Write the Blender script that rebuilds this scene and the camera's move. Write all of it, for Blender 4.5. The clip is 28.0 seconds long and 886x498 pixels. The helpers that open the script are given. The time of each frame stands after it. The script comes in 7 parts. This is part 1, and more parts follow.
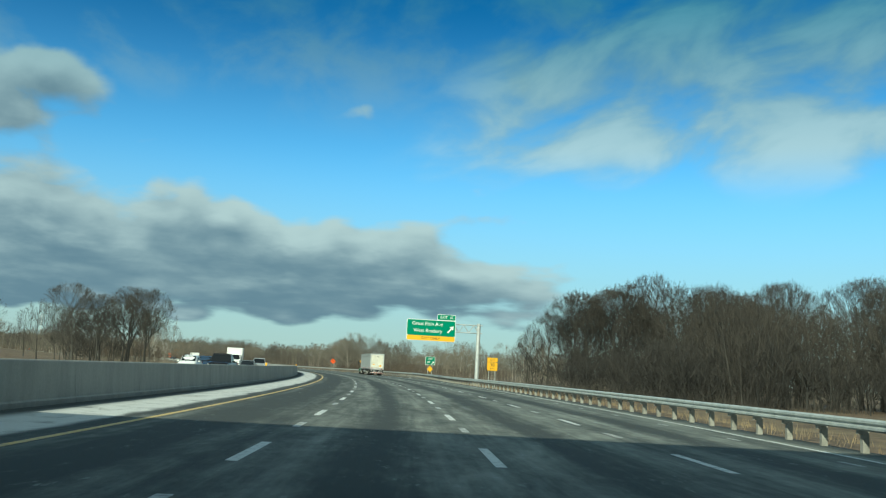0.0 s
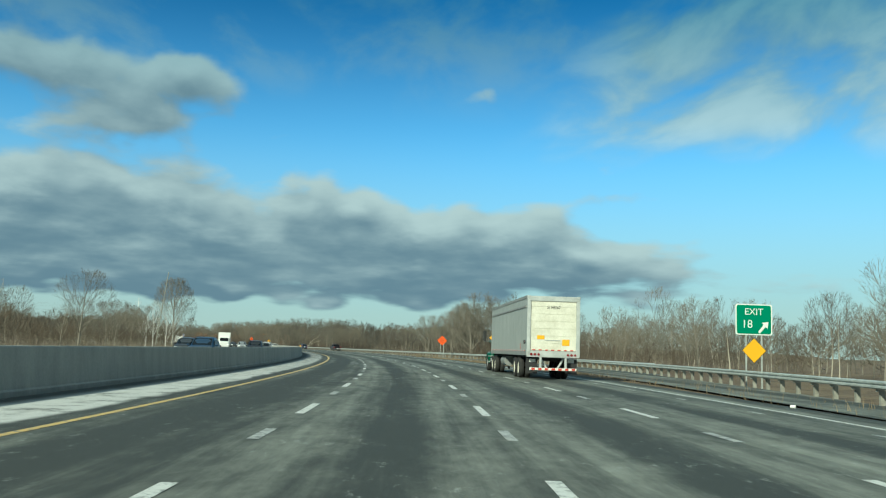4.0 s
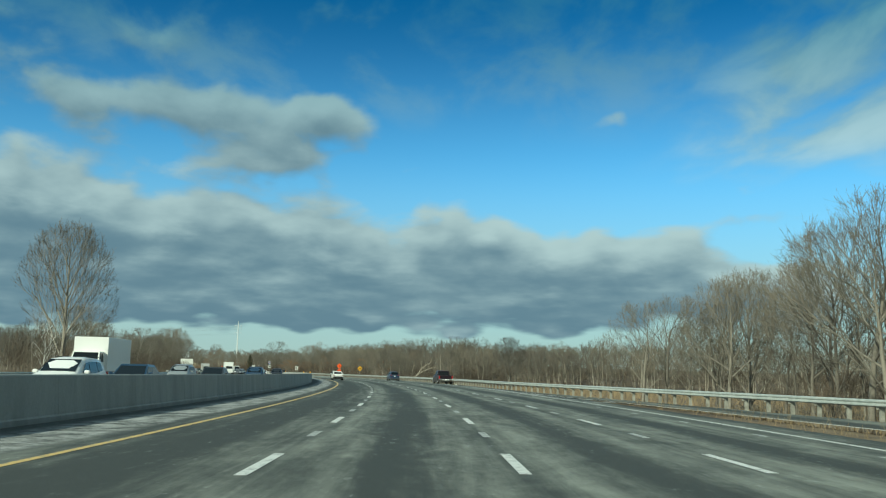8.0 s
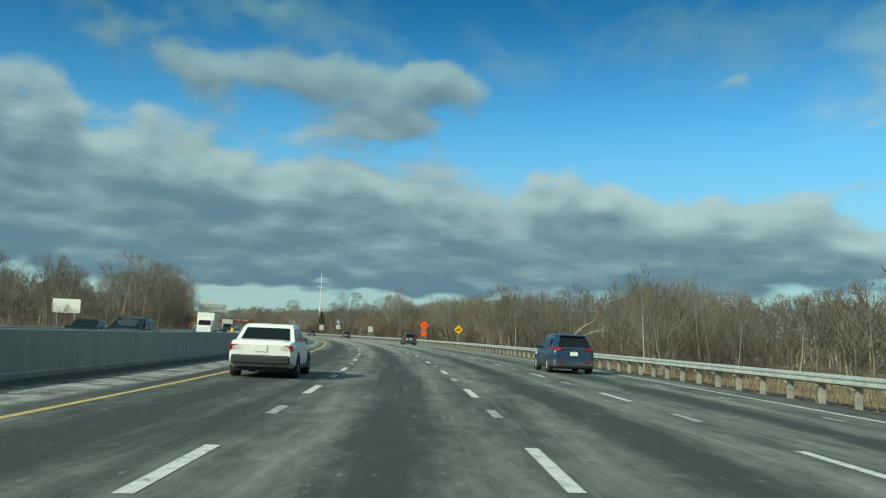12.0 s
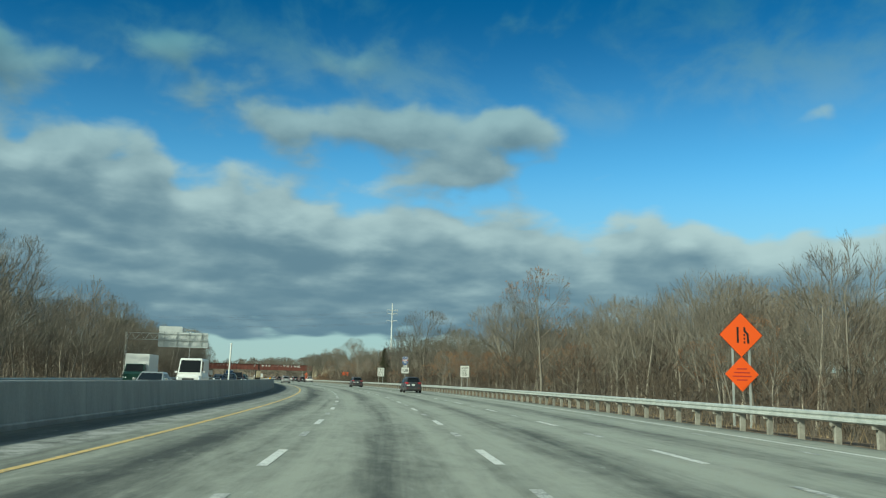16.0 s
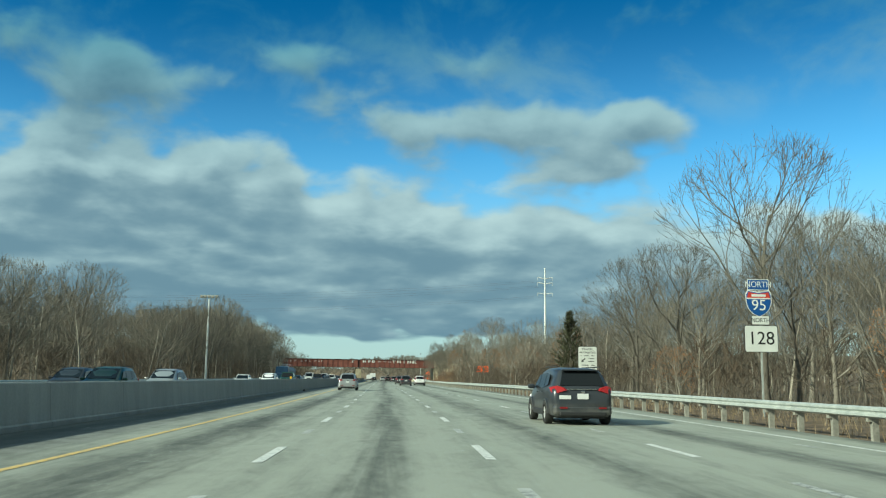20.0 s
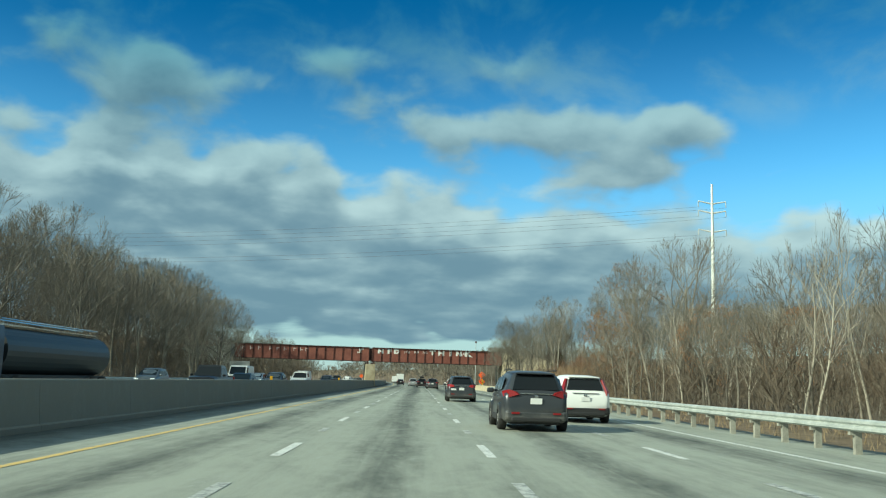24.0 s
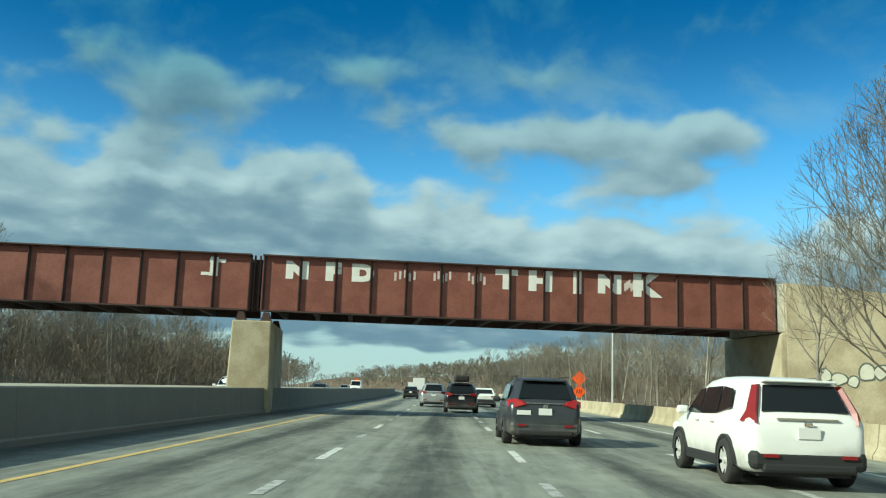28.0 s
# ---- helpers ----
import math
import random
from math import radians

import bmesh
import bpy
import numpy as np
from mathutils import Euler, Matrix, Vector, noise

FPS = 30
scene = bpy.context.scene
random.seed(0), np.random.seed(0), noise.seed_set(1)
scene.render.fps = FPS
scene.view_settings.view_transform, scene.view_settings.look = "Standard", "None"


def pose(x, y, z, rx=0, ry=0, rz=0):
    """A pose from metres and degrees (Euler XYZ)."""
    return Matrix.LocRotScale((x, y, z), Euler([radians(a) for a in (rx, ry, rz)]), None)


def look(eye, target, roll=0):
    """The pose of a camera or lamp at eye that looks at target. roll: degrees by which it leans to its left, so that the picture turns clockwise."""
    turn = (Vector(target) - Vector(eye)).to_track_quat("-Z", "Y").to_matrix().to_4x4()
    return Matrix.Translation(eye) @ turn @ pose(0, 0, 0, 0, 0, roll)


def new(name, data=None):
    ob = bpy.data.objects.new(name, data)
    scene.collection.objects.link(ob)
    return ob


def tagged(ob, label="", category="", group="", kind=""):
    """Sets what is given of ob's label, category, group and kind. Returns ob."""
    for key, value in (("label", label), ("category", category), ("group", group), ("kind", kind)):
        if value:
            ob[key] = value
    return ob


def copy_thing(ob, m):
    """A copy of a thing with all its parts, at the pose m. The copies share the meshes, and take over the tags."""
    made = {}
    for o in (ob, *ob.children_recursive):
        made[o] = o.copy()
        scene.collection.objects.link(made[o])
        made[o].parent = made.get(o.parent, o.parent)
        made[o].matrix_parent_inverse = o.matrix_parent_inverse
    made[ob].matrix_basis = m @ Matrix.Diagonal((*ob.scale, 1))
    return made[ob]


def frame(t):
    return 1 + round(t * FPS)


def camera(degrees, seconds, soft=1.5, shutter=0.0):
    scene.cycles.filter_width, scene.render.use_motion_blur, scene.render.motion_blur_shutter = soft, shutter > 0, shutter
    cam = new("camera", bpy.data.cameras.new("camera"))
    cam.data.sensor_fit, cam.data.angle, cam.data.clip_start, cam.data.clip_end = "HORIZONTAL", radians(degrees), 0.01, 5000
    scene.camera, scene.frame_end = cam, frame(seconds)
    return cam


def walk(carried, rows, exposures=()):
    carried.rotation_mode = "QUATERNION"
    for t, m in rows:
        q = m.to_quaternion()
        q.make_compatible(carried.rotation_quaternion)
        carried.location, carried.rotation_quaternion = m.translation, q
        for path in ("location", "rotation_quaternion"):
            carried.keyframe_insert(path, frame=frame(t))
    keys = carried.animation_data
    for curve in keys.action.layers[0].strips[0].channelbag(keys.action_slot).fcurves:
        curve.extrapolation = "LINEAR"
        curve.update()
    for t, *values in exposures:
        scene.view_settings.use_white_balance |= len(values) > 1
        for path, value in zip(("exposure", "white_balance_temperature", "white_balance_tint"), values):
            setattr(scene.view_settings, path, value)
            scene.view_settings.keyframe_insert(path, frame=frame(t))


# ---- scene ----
# ---------------------------------------------------------------- camera
EYE = 1.30
cam = camera(53.5, 28.0, soft=1.2)


def cam_row(t, x, y, yaw, pitch, roll):
    a, p = radians(yaw), radians(pitch)
    way = Vector((-math.sin(a) * math.cos(p), math.cos(a) * math.cos(p), math.sin(p)))
    return t, look((x, y, EYE), Vector((x, y, EYE)) + 10 * way, roll)


ROWS = [
    (0.0, 0.00, 0.00, -4.65, 7.96, 3.03),
    (0.5, 0.80, 15.42, -3.71, 7.41, 2.25),
    (1.0, 1.37, 30.88, -2.41, 7.17, 2.26),
    (1.5, 1.70, 46.36, -1.22, 7.13, 2.25),
    (2.0, 1.80, 61.87, 0.17, 6.91, 2.29),
    (2.5, 1.65, 77.39, 1.71, 6.52, 2.30),
    (4.5, -1.66, 139.58, 4.51, 6.52, 1.76),
    (5.0, -3.22, 155.11, 5.76, 6.28, 1.89),
    (5.5, -5.09, 170.61, 6.86, 7.93, 2.35),
    (6.0, -7.27, 186.08, 7.96, 10.50, 2.47),
    (6.5, -9.75, 201.51, 8.94, 10.09, 2.05),
    (7.0, -12.53, 216.90, 9.99, 8.87, 1.48),
    (7.5, -15.59, 232.22, 11.25, 8.20, 1.04),
    (8.0, -18.91, 247.49, 12.44, 8.14, 1.33),
    (8.5, -22.50, 262.70, 13.13, 8.18, 1.28),
    (9.0, -26.33, 277.83, 13.77, 8.11, 1.28),
    (9.5, -30.41, 292.89, 14.68, 8.09, 1.43),
    (10.0, -34.74, 307.86, 15.56, 8.14, 1.66),
    (10.5, -39.32, 322.74, 16.28, 7.81, 1.52),
    (11.0, -44.15, 337.53, 17.13, 6.84, 1.43),
    (11.5, -49.25, 352.22, 18.37, 5.93, 1.98),
    (13.5, -72.27, 409.81, 22.19, 6.08, 2.57),
    (14.0, -78.65, 423.91, 19.83, 12.82, 2.86),
    (14.5, -85.25, 437.90, 21.69, 7.45, 1.41),
    (15.0, -92.13, 451.73, 24.07, 7.57, 1.56),
    (15.5, -99.28, 465.43, 24.90, 7.78, 1.47),
    (16.0, -106.52, 479.08, 25.12, 8.55, 1.32),
    (16.5, -113.87, 492.66, 25.75, 8.63, 0.84),
    (17.0, -121.43, 506.13, 26.75, 8.66, 0.67),
    (17.5, -129.16, 519.50, 27.79, 8.53, 0.38),
    (18.0, -137.10, 532.73, 29.13, 8.21, 0.41),
    (18.5, -145.34, 545.79, 30.27, 8.32, 0.68),
    (19.0, -153.80, 558.71, 31.35, 8.38, 0.63),
    (19.5, -162.47, 571.49, 32.40, 8.44, 0.94),
    (20.0, -171.33, 584.13, 33.49, 8.37, 0.70),
    (20.5, -180.37, 596.64, 34.53, 8.31, 0.83),
    (21.0, -189.54, 609.05, 35.10, 8.25, 1.30),
    (21.5, -198.82, 621.38, 35.23, 8.20, 1.08),
    (23.5, -236.27, 670.37, 35.73, 8.40, 1.26),
    (24.0, -245.62, 682.60, 35.74, 8.55, 1.73),
    (24.5, -254.94, 694.84, 35.56, 8.71, 2.07),
    (25.0, -264.23, 707.09, 35.36, 8.79, 2.12),
    (25.5, -273.51, 719.35, 35.39, 8.67, 2.06),
    (26.0, -282.77, 731.60, 35.68, 8.64, 2.05),
    (26.5, -292.01, 743.84, 36.21, 8.86, 2.34),
    (27.0, -301.25, 756.08, 36.72, 8.81, 2.42),
    (27.5, -310.47, 768.31, 37.01, 8.74, 2.36),
    (28.0, -319.69, 780.53, 37.73, 9.04, 1.91),
]
walk(cam, [cam_row(*r) for r in ROWS], exposures=[(t, e, 5950, -13) for t, e in ((0.0, 0.15), (5.0, 0.12), (11.0, 0.05), (16.0, 0.1), (20.0, 0.35), (28.0, 0.4))])

# ---------------------------------------------------------------- sky and sun
SUN_AZ, SUN_EL = 152.0, 29.0      # degrees, azimuth counter-clockwise from +y


class Nodes:
    """Short hand for building a node tree."""

    def __init__(self, tree):
        self.t = tree

    def add(self, kind, **props):
        n = self.t.nodes.new(kind)
        for k, v in props.items():
            if k == "op":
                n.operation = v
            elif k == "blend":
                n.blend_type = v
            elif k == "dtype":
                n.data_type = v
        return n

    def put(self, sock, v):
        if hasattr(v, "links"):
            self.t.links.new(v, sock)
        else:
            sock.default_value = v

    def m(self, op, a, b=0.0, c=0.0):
        n = self.add("ShaderNodeMath", op=op)
        self.put(n.inputs[0], a)
        self.put(n.inputs[1], b)
        self.put(n.inputs[2], c)
        return n.outputs[0]

    def mix(self, f, a, b, blend="MIX"):
        n = self.add("ShaderNodeMix", dtype="RGBA", blend=blend)
        self.put(n.inputs[0], f)
        self.put(n.inputs[6], a)
        self.put(n.inputs[7], b)
        return n.outputs[2]

    def step(self, x, lo, hi, a=0.0, b=1.0):
        n = self.add("ShaderNodeMapRange")
        n.interpolation_type = "SMOOTHSTEP"
        self.put(n.inputs[0], x)
        for i, v in enumerate((lo, hi, a, b)):
            self.put(n.inputs[i + 1], v)
        return n.outputs[0]

    def noise(self, vec, scale=1.0, detail=4.0, rough=0.5, dist=0.0):
        n = self.add("ShaderNodeTexNoise")
        if vec is not None:
            self.put(n.inputs["Vector"], vec)
        for k, v in (("Scale", scale), ("Detail", detail), ("Roughness", rough), ("Distortion", dist)):
            self.put(n.inputs[k], v)
        return n.outputs["Fac"]

    def xyz(self, x, y, z=0.0):
        n = self.add("ShaderNodeCombineXYZ")
        for i, v in enumerate((x, y, z)):
            self.put(n.inputs[i], v)
        return n.outputs[0]

    def split(self, v):
        n = self.add("ShaderNodeSeparateXYZ")
        self.put(n.inputs[0], v)
        return n.outputs


# cloud banks: azimuth, elevation, half width, half height (degrees), density
CLOUDS = [
    # the long bank over the horizon ahead, with its bumps
    (38, 8.0, 11, 3.7, 1.0), (25, 8.2, 6, 3.4, 0.85), (17, 6.2, 7, 2.8, 0.8), (11.2, 8.0, 3.9, 2.7, 0.9), (4.5, 6.6, 6, 2.6, 0.85), (-2.0, 7.2, 5, 2.3, 0.85), (-8.5, 6.0, 5, 1.5, 0.6),
    (14, 4.0, 34, 1.5, 0.62),
    # the single clouds above it
    (20.0, 15.9, 3.4, 1.6, 0.78), (26.5, 15.2, 3.8, 2.0, 0.62), (34.0, 16.4, 5.0, 2.1, 0.70), (24.0, 13.2, 5, 0.7, 0.35), (13.5, 13.0, 2.0, 0.6, 0.35),
    (29.5, 20.4, 4.0, 1.5, 0.40), (21, 22.5, 4.0, 1.8, 0.30),
    # the dark mass further left
    (49, 11.6, 8.0, 2.3, 1.1), (46, 6.2, 15, 2.4, 1.0), (60, 9.0, 9, 4.2, 1.0), (57, 18.5, 8, 2.6, 0.62), (43, 20.5, 6, 1.8, 0.36), (77, 10, 14, 6, 1.0),
    # small flecks on the right
    (1.8, 16.0, 2.4, 0.8, 0.55), (3.6, 14.5, 1.2, 0.5, 0.35), (-9.5, 9.6, 4.5, 0.4, 0.3),
]


def build_world():
    world = bpy.data.worlds.new("sky")
    scene.world = world
    world.use_nodes = True
    tree = world.node_tree
    tree.nodes.clear()
    # density of the clouds at an azimuth and elevation, as a node group
    g = bpy.data.node_groups.new("cloud_density", "ShaderNodeTree")
    for nm in ("az", "el"):
        g.interface.new_socket(nm, in_out="INPUT", socket_type="NodeSocketFloat")
    g.interface.new_socket("density", in_out="OUTPUT", socket_type="NodeSocketFloat")
    q = Nodes(g)
    gi, go = q.add("NodeGroupInput"), q.add("NodeGroupOutput")
    az, el = gi.outputs[0], gi.outputs[1]
    # layers lie closer together towards the horizon
    ev = q.m("MULTIPLY", q.m("LOGARITHM", q.m("MAXIMUM", q.m("ADD", el, 4.0), 0.5), 2.718282), 12.0)
    low_co = q.xyz(q.m("MULTIPLY", az, 0.11), q.m("MULTIPLY", ev, 0.38), 3.7)
    mid_co = q.xyz(q.m("MULTIPLY", az, 0.27), q.m("MULTIPLY", ev, 0.74), 9.1)
    # the outlines billow
    wx = q.m("MULTIPLY", q.m("SUBTRACT", q.noise(q.xyz(q.m("MULTIPLY", az, 0.33), q.m("MULTIPLY", ev, 0.22), 21.0), 1.0, 1.0, 0.4), 0.5), 4.0)
    wy = q.m("MULTIPLY", q.m("SUBTRACT", q.noise(q.xyz(q.m("MULTIPLY", az, 0.30), q.m("MULTIPLY", ev, 0.26), 33.0), 1.0, 1.0, 0.4), 0.5), 3.4)
    ax, ey = q.m("ADD", az, wx), q.m("ADD", el, wy)
    cover = 0.0
    for ca, ce, ra, re, w in CLOUDS:
        dx = q.m("MULTIPLY", q.m("SUBTRACT", ax, ca), 1.0 / ra)
        dy = q.m("MULTIPLY", q.m("SUBTRACT", ey, ce), 1.0 / re)
        r2 = q.m("ADD", q.m("MULTIPLY", dx, dx), q.m("MULTIPLY", dy, dy))
        cover = q.m("ADD", cover, q.m("MULTIPLY", q.m("EXPONENT", q.m("MULTIPLY", r2, -0.9)), w))
    cover = q.m("MINIMUM", cover, 1.05)
    big = q.noise(low_co, 1.0, 3.0, 0.42, 0.2)
    fine = q.noise(mid_co, 1.0, 4.0, 0.5, 0.2)
    d = q.m("ADD", cover, q.m("MULTIPLY", q.m("SUBTRACT", big, 0.5), 1.15))
    d = q.m("ADD", d, q.m("MULTIPLY", q.m("SUBTRACT", fine, 0.5), 0.85))
    low = q.step(el, 0.4, 2.7)          # clear strip over the horizon
    d = q.m("SUBTRACT", d, q.m("ADD", 0.40, q.m("MULTIPLY", q.m("SUBTRACT", 1.0, low), 1.3)))
    g.links.new(d, go.inputs[0])

    n = Nodes(tree)
    way = n.add("ShaderNodeTexCoord").outputs["Generated"]
    x, y, z = n.split(way)
    az = n.m("MULTIPLY", n.m("ARCTAN2", n.m("MULTIPLY", x, -1.0), y), 57.2958)
    el = n.m("MULTIPLY", n.m("ARCSINE", z), 57.2958)

    def density(da, de):
        c = n.add("ShaderNodeGroup")
        c.node_tree = g
        n.put(c.inputs[0], n.m("ADD", az, da))
        n.put(c.inputs[1], n.m("ADD", el, de))
        return c.outputs[0]

    d0, d1, d2 = density(0, 0), density(0.3, 0.9), density(0.6, 2.4)
    alpha = n.step(d0, -0.10, 0.28)
    # sunlit tops, grey undersides
    lit = n.m("ADD", n.m("MULTIPLY", n.m("SUBTRACT", d0, d1), 0.80), n.m("MULTIPLY", n.m("SUBTRACT", d0, d2), 0.27))
    thick = n.step(d0, 0.0, 0.75)
    shade = n.m("ADD", n.m("SUBTRACT", 0.56, n.m("MULTIPLY", thick, 0.36)), lit)
    shade = n.step(shade, 0.0, 1.08)
    cloud = n.mix(shade, (0.150, 0.220, 0.285, 1), (0.48, 0.55, 0.575, 1))
    sky = n.add("ShaderNodeTexSky")
    sky.sky_type = "NISHITA"
    sky.sun_disc = False
    sky.sun_elevation = radians(SUN_EL)
    sky.sun_rotation = radians(-SUN_AZ)
    sky.air_density, sky.dust_density, sky.ozone_density = 1.0, 0.3, 1.5
    blue = n.mix(1.0, sky.outputs[0], (0.062, 0.112, 0.140, 1), "MULTIPLY")
    blue = n.mix(n.step(el, 15.0, 1.0, 0.0, 0.85), blue, (0.43, 0.485, 0.485, 1))
    # thin wisps drawn out across the high sky on the right
    wl = n.m("ADD", n.m("MULTIPLY", az, -0.96), n.m("MULTIPLY", el, 0.28))
    wc = n.m("ADD", n.m("MULTIPLY", az, 0.28), n.m("MULTIPLY", el, 0.96))
    wisp = n.noise(n.xyz(n.m("MULTIPLY", wl, 0.12), n.m("MULTIPLY", wc, 0.24), 4.2), 1.0, 5.0, 0.5, 0.3)
    where = n.m("MULTIPLY", n.step(n.m("ADD", az, n.m("MULTIPLY", el, 0.25)), 4.5, -5.5), n.m("MULTIPLY", n.step(el, 10.5, 15.0), n.step(el, 34.0, 25.0)))
    veil = n.m("MULTIPLY", n.step(n.m("ADD", wisp, n.m("MULTIPLY", where, 0.16)), 0.50, 0.76), where)
    hi = n.noise(n.xyz(n.m("MULTIPLY", az, 0.13), n.m("MULTIPLY", el, 0.16), 14.6), 1.0, 6.0, 0.55, 0.3)
    thin = n.m("MULTIPLY", n.step(hi, 0.46, 0.68), n.m("MULTIPLY", n.step(el, 14.0, 20.0), 0.45))
    col = n.mix(thin, blue, (0.42, 0.50, 0.52, 1))
    col = n.mix(n.m("MULTIPLY", veil, 0.86), col, n.mix(n.step(wisp, 0.45, 0.68), (0.36, 0.47, 0.52, 1), (0.54, 0.62, 0.64, 1)))
    col = n.mix(alpha, col, cloud)
    # windscreen tint and corner darkening, put into the sky's colour high up ahead
    col = n.mix(n.m("MULTIPLY", n.step(n.m("ADD", el, n.step(az, 28.0, 58.0, 0.0, 1.8)), 11.0, 25.5, 0.0, 0.94), n.step(el, 44.0, 30.0)), col, n.mix(1.0, col, (0.10, 0.38, 0.52, 1), "MULTIPLY"))
    # broken bright cloud overhead and behind, unseen, added for its fill light
    over = n.noise(n.xyz(n.m("MULTIPLY", x, 2.0), n.m("MULTIPLY", y, 2.0), z), 1.0, 5.0, 0.5)
    over = n.mix(n.step(over, 0.35, 0.65), (0.13, 0.24, 0.34, 1), (0.42, 0.44, 0.43, 1))
    col = n.mix(n.m("MAXIMUM", n.step(el, 30.0, 42.0), n.step(n.m("ABSOLUTE", n.m("SUBTRACT", az, 22.0)), 75.0, 100.0)), col, over)
    bg = n.add("ShaderNodeBackground")
    tree.links.new(col, bg.inputs[0])
    bg.inputs[1].default_value = 1.0
    out = n.add("ShaderNodeOutputWorld")
    tree.links.new(bg.outputs[0], out.inputs[0])


build_world()
sun_data = bpy.data.lights.new("sun", "SUN")
sun_data.energy, sun_data.angle, sun_data.color = 5.0, radians(0.6), (1.0, 0.90, 0.74)
sun = new("sun", sun_data)
_a, _e = radians(SUN_AZ), radians(SUN_EL)
sun.matrix_world = look((-math.sin(_a) * 100, math.cos(_a) * 100, 100 * math.tan(_e)), (0, 0, 0))

# ---------------------------------------------------------------- the road's line
# distance along the left line of the middle lane, and its heading (degrees to the left of +y)
KNOT_S = [-250, -120, 0, 108, 216, 324, 432, 541, 650, 758, 866, 960, 1060, 1200, 1500, 2200]
KNOT_H = [-17.0, -10.0, -3.39, 2.98, 10.62, 17.38, 24.52, 30.77, 36.74, 37.24, 37.07, 37.97, 40.0, 44.0, 50.0, 60.0]
S0 = -250


def spline(knots, values, xs):
    """A natural cubic spline through the values."""
    n, h = len(knots), np.diff(knots)
    a, b = np.eye(n), np.zeros(n)
    for i in range(1, n - 1):
        a[i, i - 1], a[i, i], a[i, i + 1] = h[i - 1], 2 * (h[i - 1] + h[i]), h[i]
        b[i] = 6 * ((values[i + 1] - values[i]) / h[i] - (values[i] - values[i - 1]) / h[i - 1])
    m = np.linalg.solve(a, b)
    i = np.clip(np.searchsorted(knots, xs) - 1, 0, n - 2)
    p, r = (knots[i + 1] - xs) / h[i], (xs - knots[i]) / h[i]
    return p * values[i] + r * values[i + 1] + ((p**3 - p) * m[i] + (r**3 - r) * m[i + 1]) * h[i] ** 2 / 6


_ss = np.arange(S0, 2200, 1.0)
_hs = np.radians(spline(np.array(KNOT_S, float), np.array(KNOT_H), _ss))
_px, _py = np.cumsum(-np.sin(_hs)), np.cumsum(np.cos(_hs))
_px += -_px[-S0] - math.cos(_hs[-S0]) * 2.3
_py += -_py[-S0] - math.sin(_hs[-S0]) * 2.3


def head(s):
    return float(np.interp(s, _ss, _hs))


def rd(s, u, z=0.0):
    """The place at s metres along the road, u metres to its right, at height z."""
    h = head(s)
    return Vector((float(np.interp(s, _ss, _px)) + math.cos(h) * u, float(np.interp(s, _ss, _py)) + math.sin(h) * u, z))


def at(s, u, z=0.0, turn=0.0):
    """A pose there, whose y axis runs along the road."""
    return Matrix.Translation(rd(s, u, z)) @ Matrix.Rotation(head(s) + radians(turn), 4, "Z")


# ---------------------------------------------------------------- materials
def material(name, build, rough=0.7, metal=0.0):
    mat = bpy.data.materials.new(name)
    mat.use_nodes = True
    n = Nodes(mat.node_tree)
    b = mat.node_tree.nodes["Principled BSDF"]
    b.inputs["Roughness"].default_value = rough
    b.inputs["Metallic"].default_value = metal
    if callable(build):
        build(n, b)
    else:
        b.inputs["Base Color"].default_value = (*build, 1)
    return mat


def bump(n, b, height, strength=0.3, dist=0.02):
    k = n.add("ShaderNodeBump")
    n.put(k.inputs["Strength"], strength)
    n.put(k.inputs["Distance"], dist)
    n.put(k.inputs["Height"], height)
    n.t.links.new(k.outputs[0], b.inputs["Normal"])


def obj_co(n):
    return n.add("ShaderNodeTexCoord").outputs["Object"]


def world_co(n):
    return n.add("ShaderNodeNewGeometry").outputs["Position"]


def rnd(n):
    return n.add("ShaderNodeObjectInfo").outputs["Random"]


def speckled(name, lo, hi, scale=4.0, rough=0.8, metal=0.0, fine=40.0, relief=0.25, per_object=0.0):
    """A surface whose colour wanders between two tones, coarse and fine."""

    def build(n, b):
        p = world_co(n)
        f = n.m("ADD", n.m("MULTIPLY", n.noise(p, scale, 4, 0.6), 0.65), n.m("MULTIPLY", n.noise(p, fine, 3, 0.6), 0.35))
        f = n.step(f, 0.32, 0.68)
        if per_object:
            f = n.m("ADD", n.m("MULTIPLY", f, 1 - per_object), n.m("MULTIPLY", rnd(n), per_object))
        n.put(b.inputs["Base Color"], n.mix(f, (*lo, 1), (*hi, 1)))
        if relief:
            bump(n, b, n.noise(p, fine, 4, 0.6), relief, 0.02)

    return material(name, build, rough, metal)


